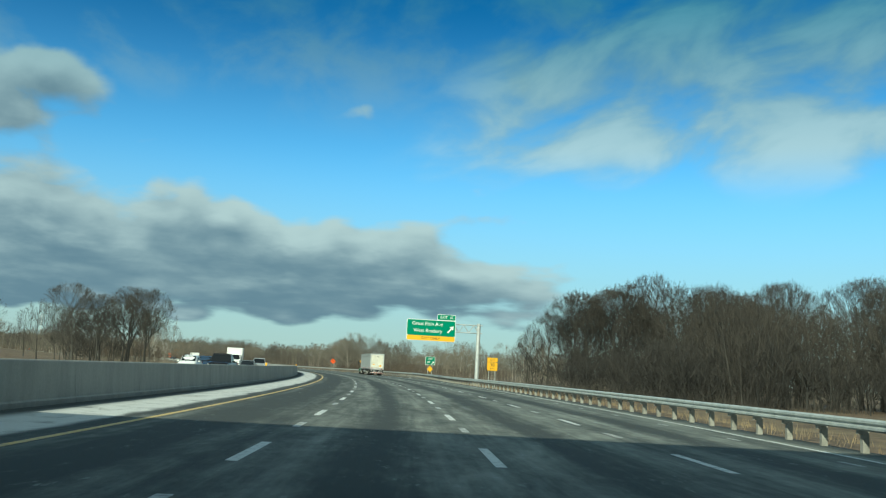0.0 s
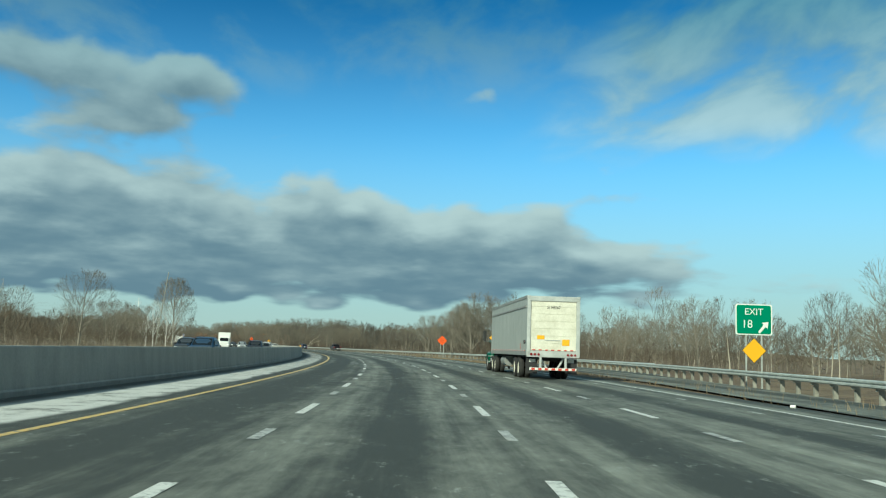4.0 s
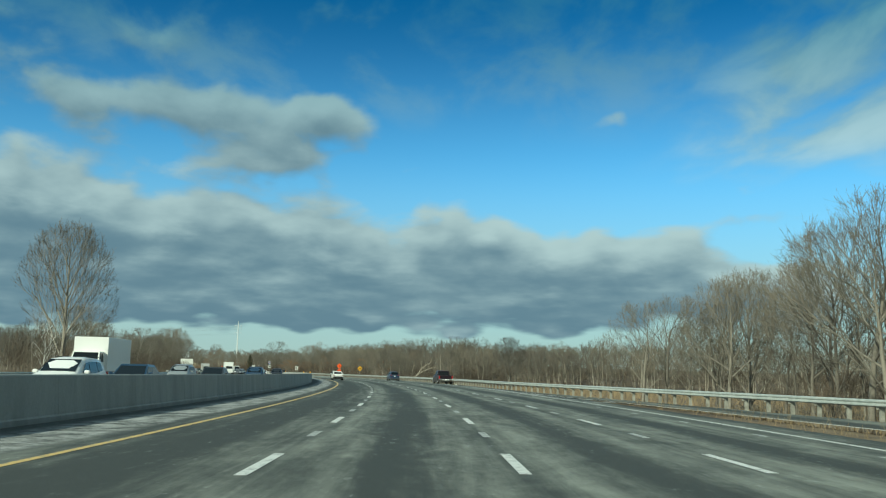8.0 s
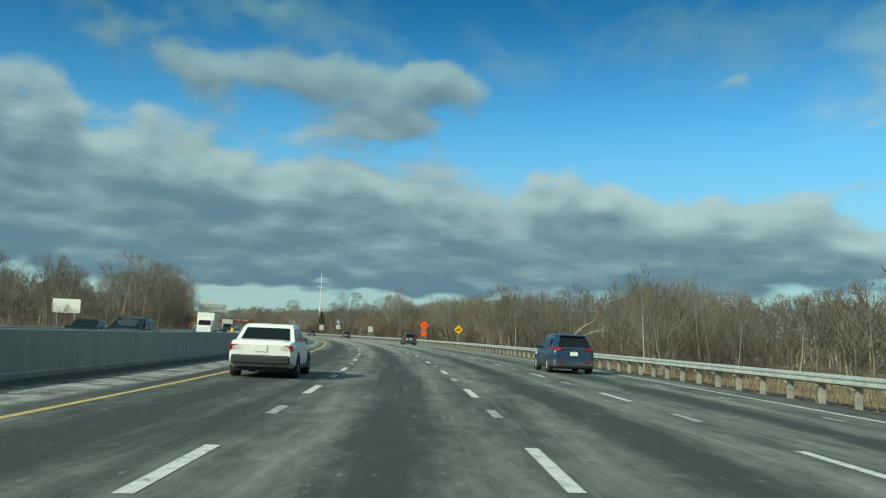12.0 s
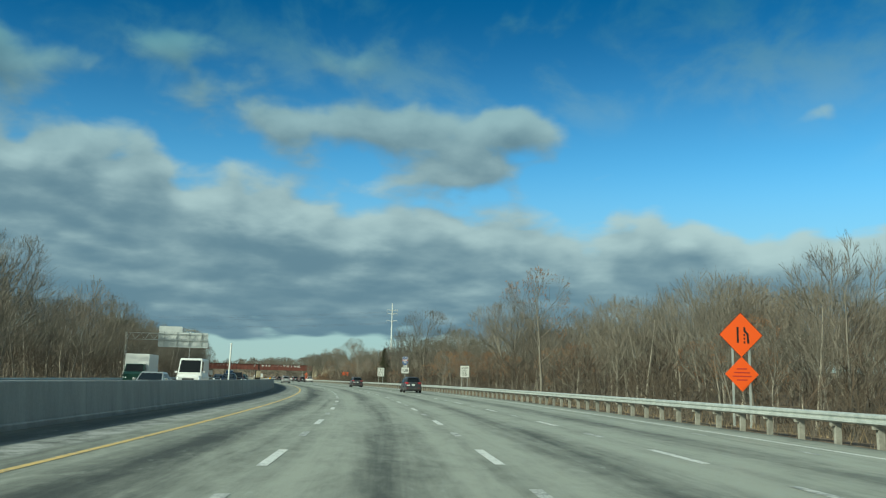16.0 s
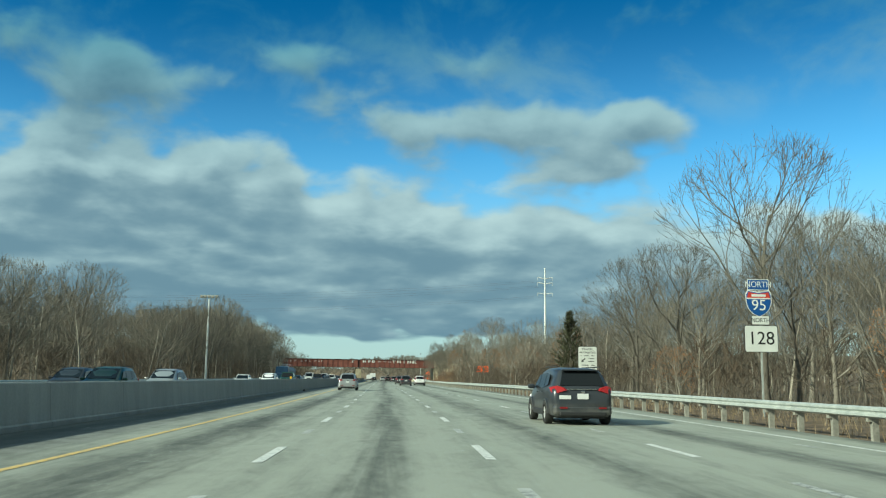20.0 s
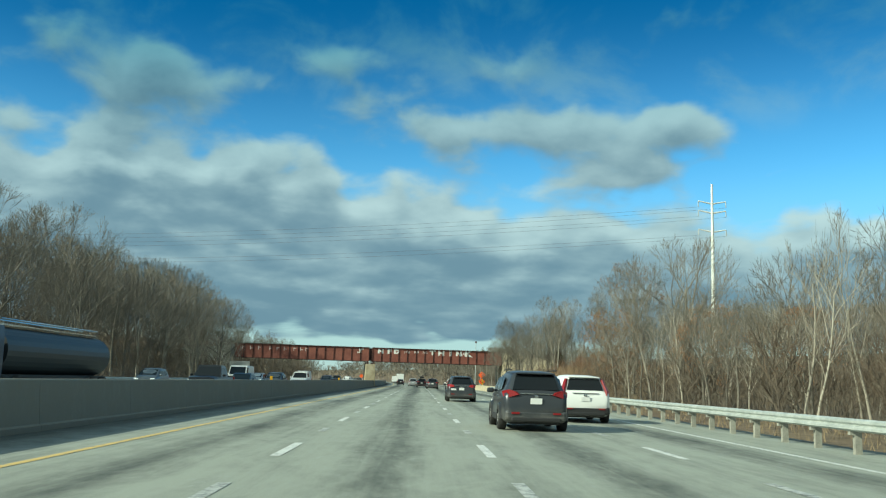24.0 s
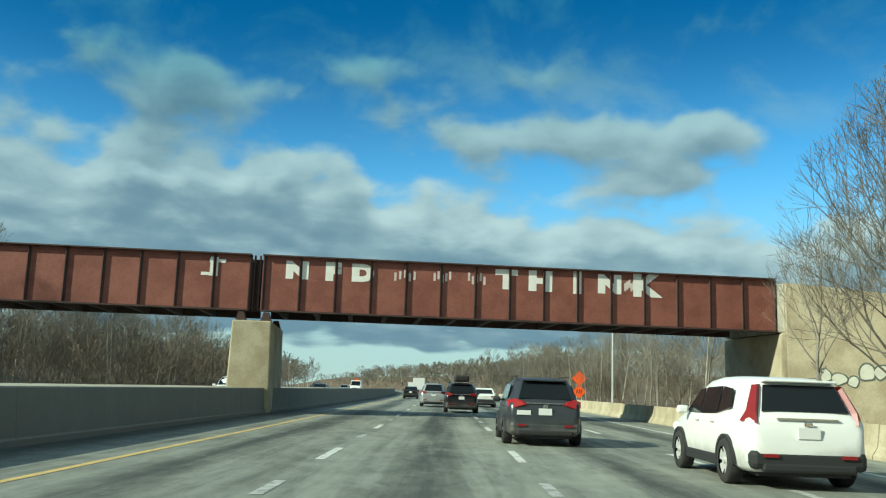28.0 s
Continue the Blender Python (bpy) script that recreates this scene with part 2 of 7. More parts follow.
def asphalt(n, b):
    uv = n.add("ShaderNodeUVMap").outputs[0]
    u, s, _ = n.split(uv)
    p = world_co(n)
    # wheel tracks: the lane is 3.66 wide, worn bands at a quarter and three quarters of it
    lane = n.m("FRACT", n.m("MULTIPLY", n.m("ADD", u, 36.6), 1 / 3.66))
    wob = n.m("MULTIPLY", n.m("SUBTRACT", n.noise(n.xyz(n.m("MULTIPLY", s, 0.03), u), 1.0, 3), 0.5), 0.22)
    lane = n.m("ADD", lane, wob)
    tr = n.m("COSINE", n.m("MULTIPLY", n.m("SUBTRACT", lane, 0.25), 12.566))
    centre = n.m("COSINE", n.m("MULTIPLY", n.m("SUBTRACT", lane, 0.5), 6.283))
    streak = n.noise(n.xyz(n.m("MULTIPLY", u, 1.5), n.m("MULTIPLY", s, 0.05), 0.0), 1.0, 6, 0.66, 0.5)
    patch = n.noise(n.xyz(n.m("MULTIPLY", u, 0.7), n.m("MULTIPLY", s, 0.22), 5.0), 1.0, 6, 0.66, 0.8)
    grain = n.noise(p, 60.0, 3, 0.7)
    salt = n.m("ADD", n.m("MULTIPLY", tr, 0.19), n.m("MULTIPLY", n.m("SUBTRACT", streak, 0.5), 1.6))
    salt = n.m("ADD", salt, n.m("MULTIPLY", n.m("SUBTRACT", patch, 0.5), 1.25))
    mottle = n.noise(n.xyz(n.m("MULTIPLY", u, 3.2), n.m("MULTIPLY", s, 1.1), 2.0), 1.0, 6, 0.72, 0.4)
    salt = n.m("ADD", salt, n.m("MULTIPLY", n.m("SUBTRACT", mottle, 0.5), 0.9))
    salt = n.m("SUBTRACT", salt, n.m("MULTIPLY", centre, 0.25))
    salt = n.m("ADD", salt, n.step(s, 400.0, 540.0, -0.16, 0.55))
    # tree shade near the bridge, put into the road's tone through the salt term
    salt = n.m("SUBTRACT", salt, n.step(s, 790.0, 870.0, 0.0, 0.34))
    left = n.m("MULTIPLY", n.step(u, -0.1, -0.5), n.step(s, 720.0, 600.0, 0.05, 0.3))
    salt = n.m("SUBTRACT", salt, left)
    f = n.step(salt, -0.6, 1.0)
    shoulder_dark = n.step(u, -3.7, -4.4)        # the inner shoulder stays dark
    f = n.m("MULTIPLY", f, n.m("SUBTRACT", 1.0, n.m("MULTIPLY", shoulder_dark, n.step(u, -7.3, -7.2, 0.0, 0.7))))
    col = n.mix(f, (0.048, 0.053, 0.049, 1), (0.33, 0.34, 0.285, 1))
    # dry salt and sand on the left shoulder
    sh = n.m("MULTIPLY", n.step(n.m("ADD", u, n.m("MULTIPLY", n.m("SUBTRACT", patch, 0.5), 0.9)), -3.75, -4.1), n.step(n.m("ADD", u, n.step(s, 330.0, 480.0, 0.0, -0.75)), -6.0, -5.2))
    crust = n.step(n.m("ADD", n.noise(p, 1.1, 6, 0.7), n.m("MULTIPLY", n.noise(p, 9.0, 4, 0.7), 0.35)), n.step(s, 110.0, 260.0, 0.40, 0.52), n.step(s, 110.0, 260.0, 0.68, 0.82))
    salted = n.m("MULTIPLY", n.step(s, 120.0, 260.0, 0.95, 0.62), n.step(s, 470.0, 600.0, 1.0, 0.30))
    col = n.mix(n.m("MULTIPLY", sh, n.m("MULTIPLY", crust, salted)), col, (0.60, 0.60, 0.57, 1))
    # crumbs of salt at the sides of the lanes
    crumbs = n.m("MULTIPLY", n.step(n.noise(n.xyz(n.m("MULTIPLY", u, 5.0), n.m("MULTIPLY", s, 1.6)), 1.0, 6, 0.75), 0.56, 0.70), n.step(patch, 0.42, 0.62))
    col = n.mix(n.m("MULTIPLY", crumbs, 0.65), col, (0.37, 0.39, 0.36, 1))
    col = n.mix(n.m("MULTIPLY", n.step(grain, 0.35, 0.7), 0.35), col, n.mix(1.0, col, (0.55, 0.55, 0.55, 1), "MULTIPLY"))
    n.put(b.inputs["Base Color"], col)
    n.put(b.inputs["Roughness"], n.m("SUBTRACT", 0.86, n.m("MULTIPLY", f, 0.18)))
    b.inputs["Specular IOR Level"].default_value = 0.35
    bump(n, b, n.m("ADD", grain, n.m("MULTIPLY", patch, 0.6)), 0.35, 0.01)


M = {}
M["asphalt"] = material("asphalt", asphalt, 0.8)


def paint(name, col, worn):
    def build(n, b):
        p = world_co(n)
        w = n.step(n.m("ADD", n.noise(p, 5.0, 5, 0.7), n.m("MULTIPLY", n.noise(p, 40.0, 3, 0.7), 0.25)), worn - 0.1, worn + 0.15)
        n.put(b.inputs["Base Color"], n.mix(w, (*col, 1), (0.17, 0.175, 0.165, 1)))

    return material(name, build, 0.65)


M["white_paint"] = paint("white_road_paint", (0.64, 0.64, 0.60), 0.70)
M["old_paint"] = paint("worn_road_paint", (0.48, 0.48, 0.45), 0.62)
M["yellow_paint"] = paint("yellow_road_paint", (0.60, 0.42, 0.14), 0.70)


def concrete_wall(n, b):
    p = world_co(n)
    x, y, z = n.split(p)
    stain = n.noise(n.xyz(n.m("MULTIPLY", x, 1.3), n.m("MULTIPLY", y, 1.3), n.m("MULTIPLY", z, 0.35)), 1.0, 6, 0.65)
    f = n.m("ADD", n.m("MULTIPLY", stain, 0.6), n.m("MULTIPLY", n.noise(p, 14.0, 5, 0.6), 0.25))
    f = n.m("ADD", f, n.m("MULTIPLY", rnd(n), 0.10))
    col = n.mix(n.step(f, 0.28, 0.68), (0.215, 0.22, 0.205, 1), (0.325, 0.325, 0.30, 1))
    grime = n.m("MULTIPLY", n.step(n.m("ADD", z, n.m("MULTIPLY", stain, 0.3)), 0.42, 0.12), 0.5)
    col = n.mix(grime, col, (0.13, 0.135, 0.13, 1))
    # the wall turns darker and browner towards the bridge
    far_tone = n.m("MULTIPLY", n.step(y, 580.0, 720.0), n.step(n.m("ADD", stain, n.m("MULTIPLY", n.noise(p, 3.0, 4, 0.6), 0.4)), 0.35, 0.75, 0.55, 0.95))
    col = n.mix(far_tone, col, (0.155, 0.148, 0.122, 1))
    n.put(b.inputs["Base Color"], col)
    bump(n, b, n.noise(p, 22.0, 5, 0.65), 0.25, 0.01)


M["wall"] = material("barrier_concrete", concrete_wall, 0.85)
M["tan_concrete"] = speckled("warm_tan_concrete", (0.31, 0.26, 0.17), (0.48, 0.425, 0.30), 0.9, 0.9, fine=16)
M["concrete"] = speckled("weathered_concrete", (0.24, 0.23, 0.185), (0.44, 0.41, 0.33), 1.2, 0.9, fine=18)
M["dark_concrete"] = speckled("dark_concrete", (0.12, 0.12, 0.11), (0.22, 0.215, 0.20), 1.2, 0.9, fine=18)
M["galv"] = speckled("galvanised_steel", (0.36, 0.39, 0.37), (0.54, 0.56, 0.53), 3.0, 0.55, 0.3, 30, 0.08)
M["post"] = speckled("weathered_post", (0.20, 0.195, 0.165), (0.36, 0.35, 0.30), 3.0, 0.75, 0.1, 25, 0.2)


def ground_mat(n, b):
    p = world_co(n)
    big = n.noise(p, 0.06, 5, 0.6)
    mid = n.noise(p, 0.8, 6, 0.7)
    fine = n.noise(p, 7.0, 6, 0.75)
    col = n.mix(n.step(mid, 0.35, 0.68), (0.060, 0.042, 0.027, 1), (0.19, 0.13, 0.076, 1))
    col = n.mix(n.m("MULTIPLY", n.step(big, 0.45, 0.65), 0.6), col, (0.21, 0.16, 0.09, 1))
    col = n.mix(n.m("MULTIPLY", n.step(fine, 0.5, 0.72), 0.55), col, (0.26, 0.195, 0.12, 1))
    n.put(b.inputs["Base Color"], col)
    bump(n, b, n.m("ADD", mid, fine), 0.6, 0.08)


M["ground"] = material("dry_grass_and_leaves", ground_mat, 0.95)


# ---------------------------------------------------------------- mesh helpers
def mesh_ob(name, verts, faces, mat, parent=None, uvs=None, smooth=False):
    me = bpy.data.meshes.new(name)
    me.from_pydata([tuple(v) for v in verts], [], faces)
    if uvs is not None:
        layer = me.uv_layers.new(name="uv")
        flat = np.array([uvs[l.vertex_index] for l in me.loops], dtype=np.float32)
        layer.data.foreach_set("uv", flat.ravel())
    for m in mat if isinstance(mat, (list, tuple)) else [mat]:
        me.materials.append(m)
    if smooth:
        me.polygons.foreach_set("use_smooth", [True] * len(me.polygons))
    me.update()
    ob = new(name, me)
    ob.parent = parent
    return ob


def part(name, bm, mat, parent, label="", smooth=False):
    """Links a bmesh as one mesh object under a thing or a part."""
    me = bpy.data.meshes.new(name)
    bmesh.ops.recalc_face_normals(bm, faces=bm.faces)
    bm.to_mesh(me)
    bm.free()
    for m in mat if isinstance(mat, (list, tuple)) else [mat]:
        me.materials.append(m)
    if smooth:
        me.polygons.foreach_set("use_smooth", [True] * len(me.polygons))
    ob = new(name, me)
    ob.parent = parent
    if label:
        tagged(ob, label)
    return ob


def box(bm, cx, cy, cz, sx, sy, sz, bevel=0.0, turn=None):
    r = bmesh.ops.create_cube(bm, size=1.0)
    vs = r["verts"]
    for v in vs:
        v.co = Vector((v.co.x * sx, v.co.y * sy, v.co.z * sz))
    if bevel:
        es = list({e for v in vs for e in v.link_edges})
        r = bmesh.ops.bevel(bm, geom=es, offset=bevel, segments=2, affect="EDGES", profile=0.5)
        vs = list({v for f in r["faces"] for v in f.verts} | {v for v in vs if v.is_valid})
    for v in vs:
        co = turn @ v.co if turn else v.co
        v.co = co + Vector((cx, cy, cz))
    return vs


def rod(bm, a, b, r0, r1=None, seg=8, caps=True):
    a, b = Vector(a), Vector(b)
    d = b - a
    q = d.to_track_quat("Z", "Y").to_matrix().to_4x4()
    r = bmesh.ops.create_cone(bm, cap_ends=caps, segments=seg, radius1=r0, radius2=r0 if r1 is None else r1, depth=d.length,
                              matrix=Matrix.Translation((a + b) / 2) @ q)
    return r["verts"]


def strip(name, mat, s0, s1, profile, step=4.0, parent=None, closed=False, z=None):
    """A profile of (u, z) points swept along the road. UV holds u and s."""
    n = max(1, int(round((s1 - s0) / step)))
    k = len(profile)
    vs, uv, fs = [], [], []
    for i in range(n + 1):
        s = s0 + (s1 - s0) * i / n
        for u, h in profile:
            uu = u(s) if callable(u) else u
            vs.append(rd(s, uu, h))
            uv.append((uu, s))
    for i in range(n):
        for j in range(k if closed else k - 1):
            a, b = i * k + j, i * k + (j + 1) % k
            fs.append((a, b, b + k, a + k))
    if closed:
        fs.append(tuple(range(k))[::-1])
        fs.append(tuple(n * k + j for j in range(k)))
    return mesh_ob(name, vs, fs, mat, parent, uv)


def empty(name, m=None):
    ob = new(name)
    if m is not None:
        ob.matrix_world = m
    return ob


def smoothstep(a, b, x):
    t = min(1.0, max(0.0, (x - a) / (b - a)))
    return t * t * (3 - 2 * t)


# ---------------------------------------------------------------- ground and carriageways
def ground_z(s, u):
    """The height of the ground beside the road."""
    z = -0.10
    if u > 13.5:
        z -= (0.9 + 0.8 * smoothstep(280, 330, s)) * smoothstep(15, 22, u) * (1 - smoothstep(520, 600, s))
        z += 3.5 * smoothstep(815, 842, s) * smoothstep(13.6, 23, u) * (1 - smoothstep(870, 892, s) * (1 - smoothstep(21, 29, u))) * (1 - smoothstep(906, 924, s))
        z += 2.5 * smoothstep(845, 895, s) * smoothstep(24, 34, u) * (1 - smoothstep(908, 926, s))
        z += 4.0 * smoothstep(30, 120, u) * smoothstep(420, 620, s)
        z += 9.0 * smoothstep(25, 110, u) * smoothstep(1050, 1350, s)
    if u < -28:
        z += 7.0 * smoothstep(780, 890, s) * smoothstep(-29, -42, u) * (1 - smoothstep(925, 950, s))
        z += 6.0 * smoothstep(-40, -160, u)
        z += 6.0 * smoothstep(-30, -110, u) * smoothstep(1050, 1350, s)
    return z


def build_ground():
    us = [-900, -500, -300, -200, -150, -110, -80, -60, -50, -42, -38, -34, -31, -28.5, -26, -7.0, -5, 5, 12, 14, 15, 17, 19, 21, 24, 27, 31, 36, 44, 60, 80, 110, 150, 220, 350, 600, 900]
    sv = list(range(-240, 1300, 12)) + [1350, 1420, 1500, 1600, 1750, 1900, 2100]
    vs, fs = [], []
    for s in sv:
        for u in us:
            p = rd(s, u, ground_z(s, u) + (0.25 * noise.noise((s * 0.08, u * 0.12, 0)) if abs(u - 2) > 19 else 0))
            vs.append(p)
    k = len(us)
    for i in range(len(sv) - 1):
        for j in range(k - 1):
            a = i * k + j
            fs.append((a, a + 1, a + 1 + k, a + k))
    n0 = len(vs)
    r = 4500
    for x, y in ((-r, -r), (r, -r), (r, r), (-r, r)):
        vs.append(Vector((x, y + 400, -3.0)))
    fs.append((n0, n0 + 1, n0 + 2, n0 + 3))
    g = mesh_ob("ground", vs, fs, M["ground"])
    tagged(g, "brown winter grass and leaf litter beside the highway", "ground", kind="structure")


build_ground()
road = strip("road", M["asphalt"], -230, 1500, [(-6.9, 0), (-3.6, 0), (0, 0), (3.66, 0), (7.32, 0), (12.9, 0)])
tagged(road, "salt-streaked grey asphalt carriageway with worn wheel tracks", "road", kind="structure")
road2 = strip("road", M["asphalt"], -230, 1500, [(-25.5, 0), (-18, 0), (-12, 0), (-7.4, 0)])
tagged(road2, "grey asphalt carriageway of the opposite direction", "road", kind="structure")


PHASE_S = [-250, 14, 50, 70, 168, 260, 320, 360, 465, 510, 635, 756, 843, 880, 1300]
PHASE = [22.0, 11.8, 10.2, 9.3, 5.8, 3.65, 2.95, 2.4, -0.83, -2.28, -0.6, 1.9, 3.6, 3.83, 4.2]
PERIOD = 12.19


def dashes(name, u, shift, length, width, mat, s1=1150.0, label="", every=1.0):
    """Dashes 40 feet apart, joined in one marking."""
    vs, fs = [], []
    for i in range(int(-18 * every), int(s1 / PERIOD * every)):
        s = i * PERIOD / every
        for _ in range(4):
            s = i * PERIOD / every + float(np.interp(s, PHASE_S, PHASE))
        for j in range(3):
            p = s + shift + length * j / 2
            vs += [rd(p, u - width / 2, 0.006), rd(p, u + width / 2, 0.006)]
        k = len(vs) - 6
        fs += [(k, k + 1, k + 3, k + 2), (k + 2, k + 3, k + 5, k + 4)]
    ob = mesh_ob(name, vs, fs, mat)
    return tagged(ob, label, "road marking", kind="structure")


for i, u in enumerate((0.0, 3.66, 7.32)):
    dashes("lane_marking", u, 0.8 * i, 3.05, 0.17, M["white_paint"], label="white dashed lane line, slightly worn")
    dashes("lane_marking", u, 0.8 * i + 7.0, 1.6, 0.17, M["old_paint"], label="short worn white dashes between the lane dashes")
dashes("lane_marking", 10.6, 4.0, 0.9, 0.14, M["old_paint"], 640, "short white dotted line of the outer lane", 2.0)
for u in (-11.2, -14.9, -18.5):
    dashes("lane_marking", u, 3.0, 3.05, 0.16, M["white_paint"], label="white dashed lane line of the far carriageway")
yl = strip("edge_line", M["yellow_paint"], -230, 1200, [(-3.27, 0.006), (-3.12, 0.006)])
tagged(yl, "solid yellow edge line beside the left shoulder", "road marking", kind="structure")
el_right = lambda s: 11.5 if s < 700 else 11.5 - 1.4 * smoothstep(700, 760, s)
wl = strip("edge_line", M["white_paint"], -230, 1200, [(lambda s: el_right(s) - 0.08, 0.006), (lambda s: el_right(s) + 0.08, 0.006)])
tagged(wl, "solid white edge line along the right shoulder", "road marking", kind="structure")
for u in (-8.2, -22.3):
    wl = strip("edge_line", M["white_paint"], -230, 1200, [(u - 0.07, 0.006), (u + 0.07, 0.006)])
    tagged(wl, "solid edge line of the far carriageway", "road marking", kind="structure")

# exit and entry ramps, with the hatched gore between entry ramp and main line
ramp = strip("ramp", M["asphalt"], 70, 230, [(lambda s: 12.88 - 0.5 * smoothstep(95, 200, s) + 5.0 * smoothstep(120, 230, s), -0.012), (lambda s: 12.95 + 8.4 * smoothstep(95, 210, s), -0.012)])
tagged(ramp, "grey asphalt exit ramp curving away", "ramp", kind="structure")
ramp = strip("ramp", M["asphalt"], 185, 352, [(lambda s: 12.85 + 4.6 * (1 - smoothstep(235, 335, s)), -0.004), (lambda s: 13.0 + 8.8 * (1 - smoothstep(235, 345, s)), -0.004)])
tagged(ramp, "grey asphalt entry ramp joining the highway", "ramp", kind="structure")
gore = strip("edge_line", M["white_paint"], 236, 342, [(lambda s: 11.7 + 5.6 * (1 - smoothstep(235, 340, s)), 0.006), (lambda s: 11.86 + 5.6 * (1 - smoothstep(235, 340, s)), 0.006)])
tagged(gore, "solid white line of the entry ramp's gore", "road marking", kind="structure")
_v, _f = [], []
for _i in range(9):
    _s = 296 + _i * 4.2
    _w = 5.6 * (1 - smoothstep(235, 340, _s))
    for _ds, _du in ((0.0, 11.62), (0.45, 11.62), (1.1 + 0.45, 11.7 + _w), (1.1, 11.7 + _w)):
        _v.append(rd(_s + _ds, _du, 0.007))
    _f.append((4 * _i, 4 * _i + 3, 4 * _i + 2, 4 * _i + 1))
gore = mesh_ob("gore_hatching", _v, _f, M["white_paint"])
tagged(gore, "white diagonal hatching in the gore of the ramp", "road marking", kind="structure")

# ---------------------------------------------------------------- bridge
def bridge_frame():
    m = Matrix.Translation(rd(904.9, -6.5)) @ Matrix.Rotation(head(905) + radians(6.0), 4, "Z")
    return m


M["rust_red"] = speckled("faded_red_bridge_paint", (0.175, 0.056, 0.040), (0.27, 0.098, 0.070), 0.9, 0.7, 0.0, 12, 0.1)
# darker than the girder's red, for flanges, stiffeners, deck and far girder
M["dark_steel"] = speckled("dark_brown_steel", (0.04, 0.022, 0.02), (0.085, 0.045, 0.04), 0.9, 0.75, 0.0, 12, 0.1)
M["wall_paint_dark"] = speckled("grey_green_spray_paint", (0.07, 0.09, 0.08), (0.14, 0.16, 0.14), 3.0, 0.7, relief=0)
M["graffiti"] = speckled("white_graffiti_paint", (0.76, 0.74, 0.69), (0.86, 0.84, 0.80), 3.0, 0.7, relief=0)
M["graffiti_wall"] = speckled("pale_wall_paint", (0.48, 0.48, 0.40), (0.64, 0.64, 0.55), 2.0, 0.7, relief=0)
M["graffiti_thin"] = speckled("faded_graffiti_paint", (0.56, 0.46, 0.42), (0.74, 0.66, 0.62), 3.0, 0.7, relief=0)
TOP, BOT = 7.0, 4.5


def build_bridge():
    bridge = tagged(empty("railway_bridge", bridge_frame()), "rust-red riveted steel railway bridge with white graffiti", "bridge")
    for x0, x1 in ((0.25, 24.4), (-24.4, -0.25)):
        span = part("girder", slab_bm([(0.5 * (x0 + x1), 0, 0.5 * (TOP + BOT), x1 - x0, 0.03, TOP - BOT - 0.06)]), M["rust_red"], bridge)
        part("flange", slab_bm([(0.5 * (x0 + x1), 0, TOP, x1 - x0, 0.42, 0.06)]), M["dark_steel"], span)
        part("flange", slab_bm([(0.5 * (x0 + x1), 0, BOT, x1 - x0, 0.42, 0.07)]), M["dark_steel"], span)
        n = int(round((x1 - x0) / 1.62))
        shared = None
        for i in range(n + 1):
            x = x0 + 0.06 + (x1 - x0 - 0.12) * i / n
            if shared is None:
                ob = part("stiffener", slab_bm([(0, -0.07, 0.5 * (TOP + BOT), 0.035, 0.11, TOP - BOT - 0.1), (0.05, -0.03, 0.5 * (TOP + BOT), 0.12, 0.02, TOP - BOT - 0.1)]), M["dark_steel"], span)
                shared = ob.data
            else:
                ob = new("stiffener", shared)
                ob.parent = span
            ob.location.x = x
        far = part("girder", slab_bm([(0.5 * (x0 + x1), 5.2, 0.5 * (TOP + BOT), x1 - x0, 0.03, TOP - BOT)]), M["dark_steel"], bridge)
        part("deck", slab_bm([(0.5 * (x0 + x1), 2.6, BOT + 0.5, x1 - x0, 5.1, 0.35)] + [(x0 + 0.8 + i * 1.62, 2.6, BOT + 0.2, 0.2, 5.1, 0.4) for i in range(int((x1 - x0) / 1.62))]), M["dark_steel"], bridge)
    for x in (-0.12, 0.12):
        part("end_post", slab_bm([(x, 0.25, 0.5 * (TOP + BOT), 0.07, 0.3, TOP - BOT)]), M["dark_steel"], bridge)
    # added dark plate that keeps the gap between the spans from showing sky
    part("end_web", slab_bm([(0, 0.4, 0.5 * (TOP + BOT), 0.5, 0.04, TOP - BOT - 0.3)]), M["dark_steel"], bridge)
    return bridge


def slab_bm(boxes):
    bm = bmesh.new()
    for b in boxes:
        box(bm, *b)
    return bm


build_bridge()


def build_pier():
    pier = tagged(empty("bridge_pier", bridge_frame()), "tan weathered concrete bridge pier on the median wall", "pier")
    bm = bmesh.new()
    vs = box(bm, 0, 2.6, 2.0, 1.7, 6.6, 4.0, 0.06)
    for v in vs:
        if v.co.z < 1:
            v.co.x *= 1.12
    part("column", bm, M["tan_concrete"], pier)
    for x in (-0.55, 0.55):
        for y in (0.0, 5.2):
            bm = bmesh.new()
            vs = box(bm, x, y, 4.2, 0.5, 0.5, 0.42)
            for v in vs:
                if v.co.z > 4.2:
                    v.co.x = x + (v.co.x - x) * 0.45
            part("bearing", bm, M["dark_steel"], pier)


build_pier()


# ---------------------------------------------------------------- wall and rail
WALL_U = lambda s: -6.35 + 0.75 * smoothstep(690, 760, s)
wall = empty("median_wall")
tagged(wall, "grey stained concrete median barrier wall", "wall", kind="structure")
s = -60.0
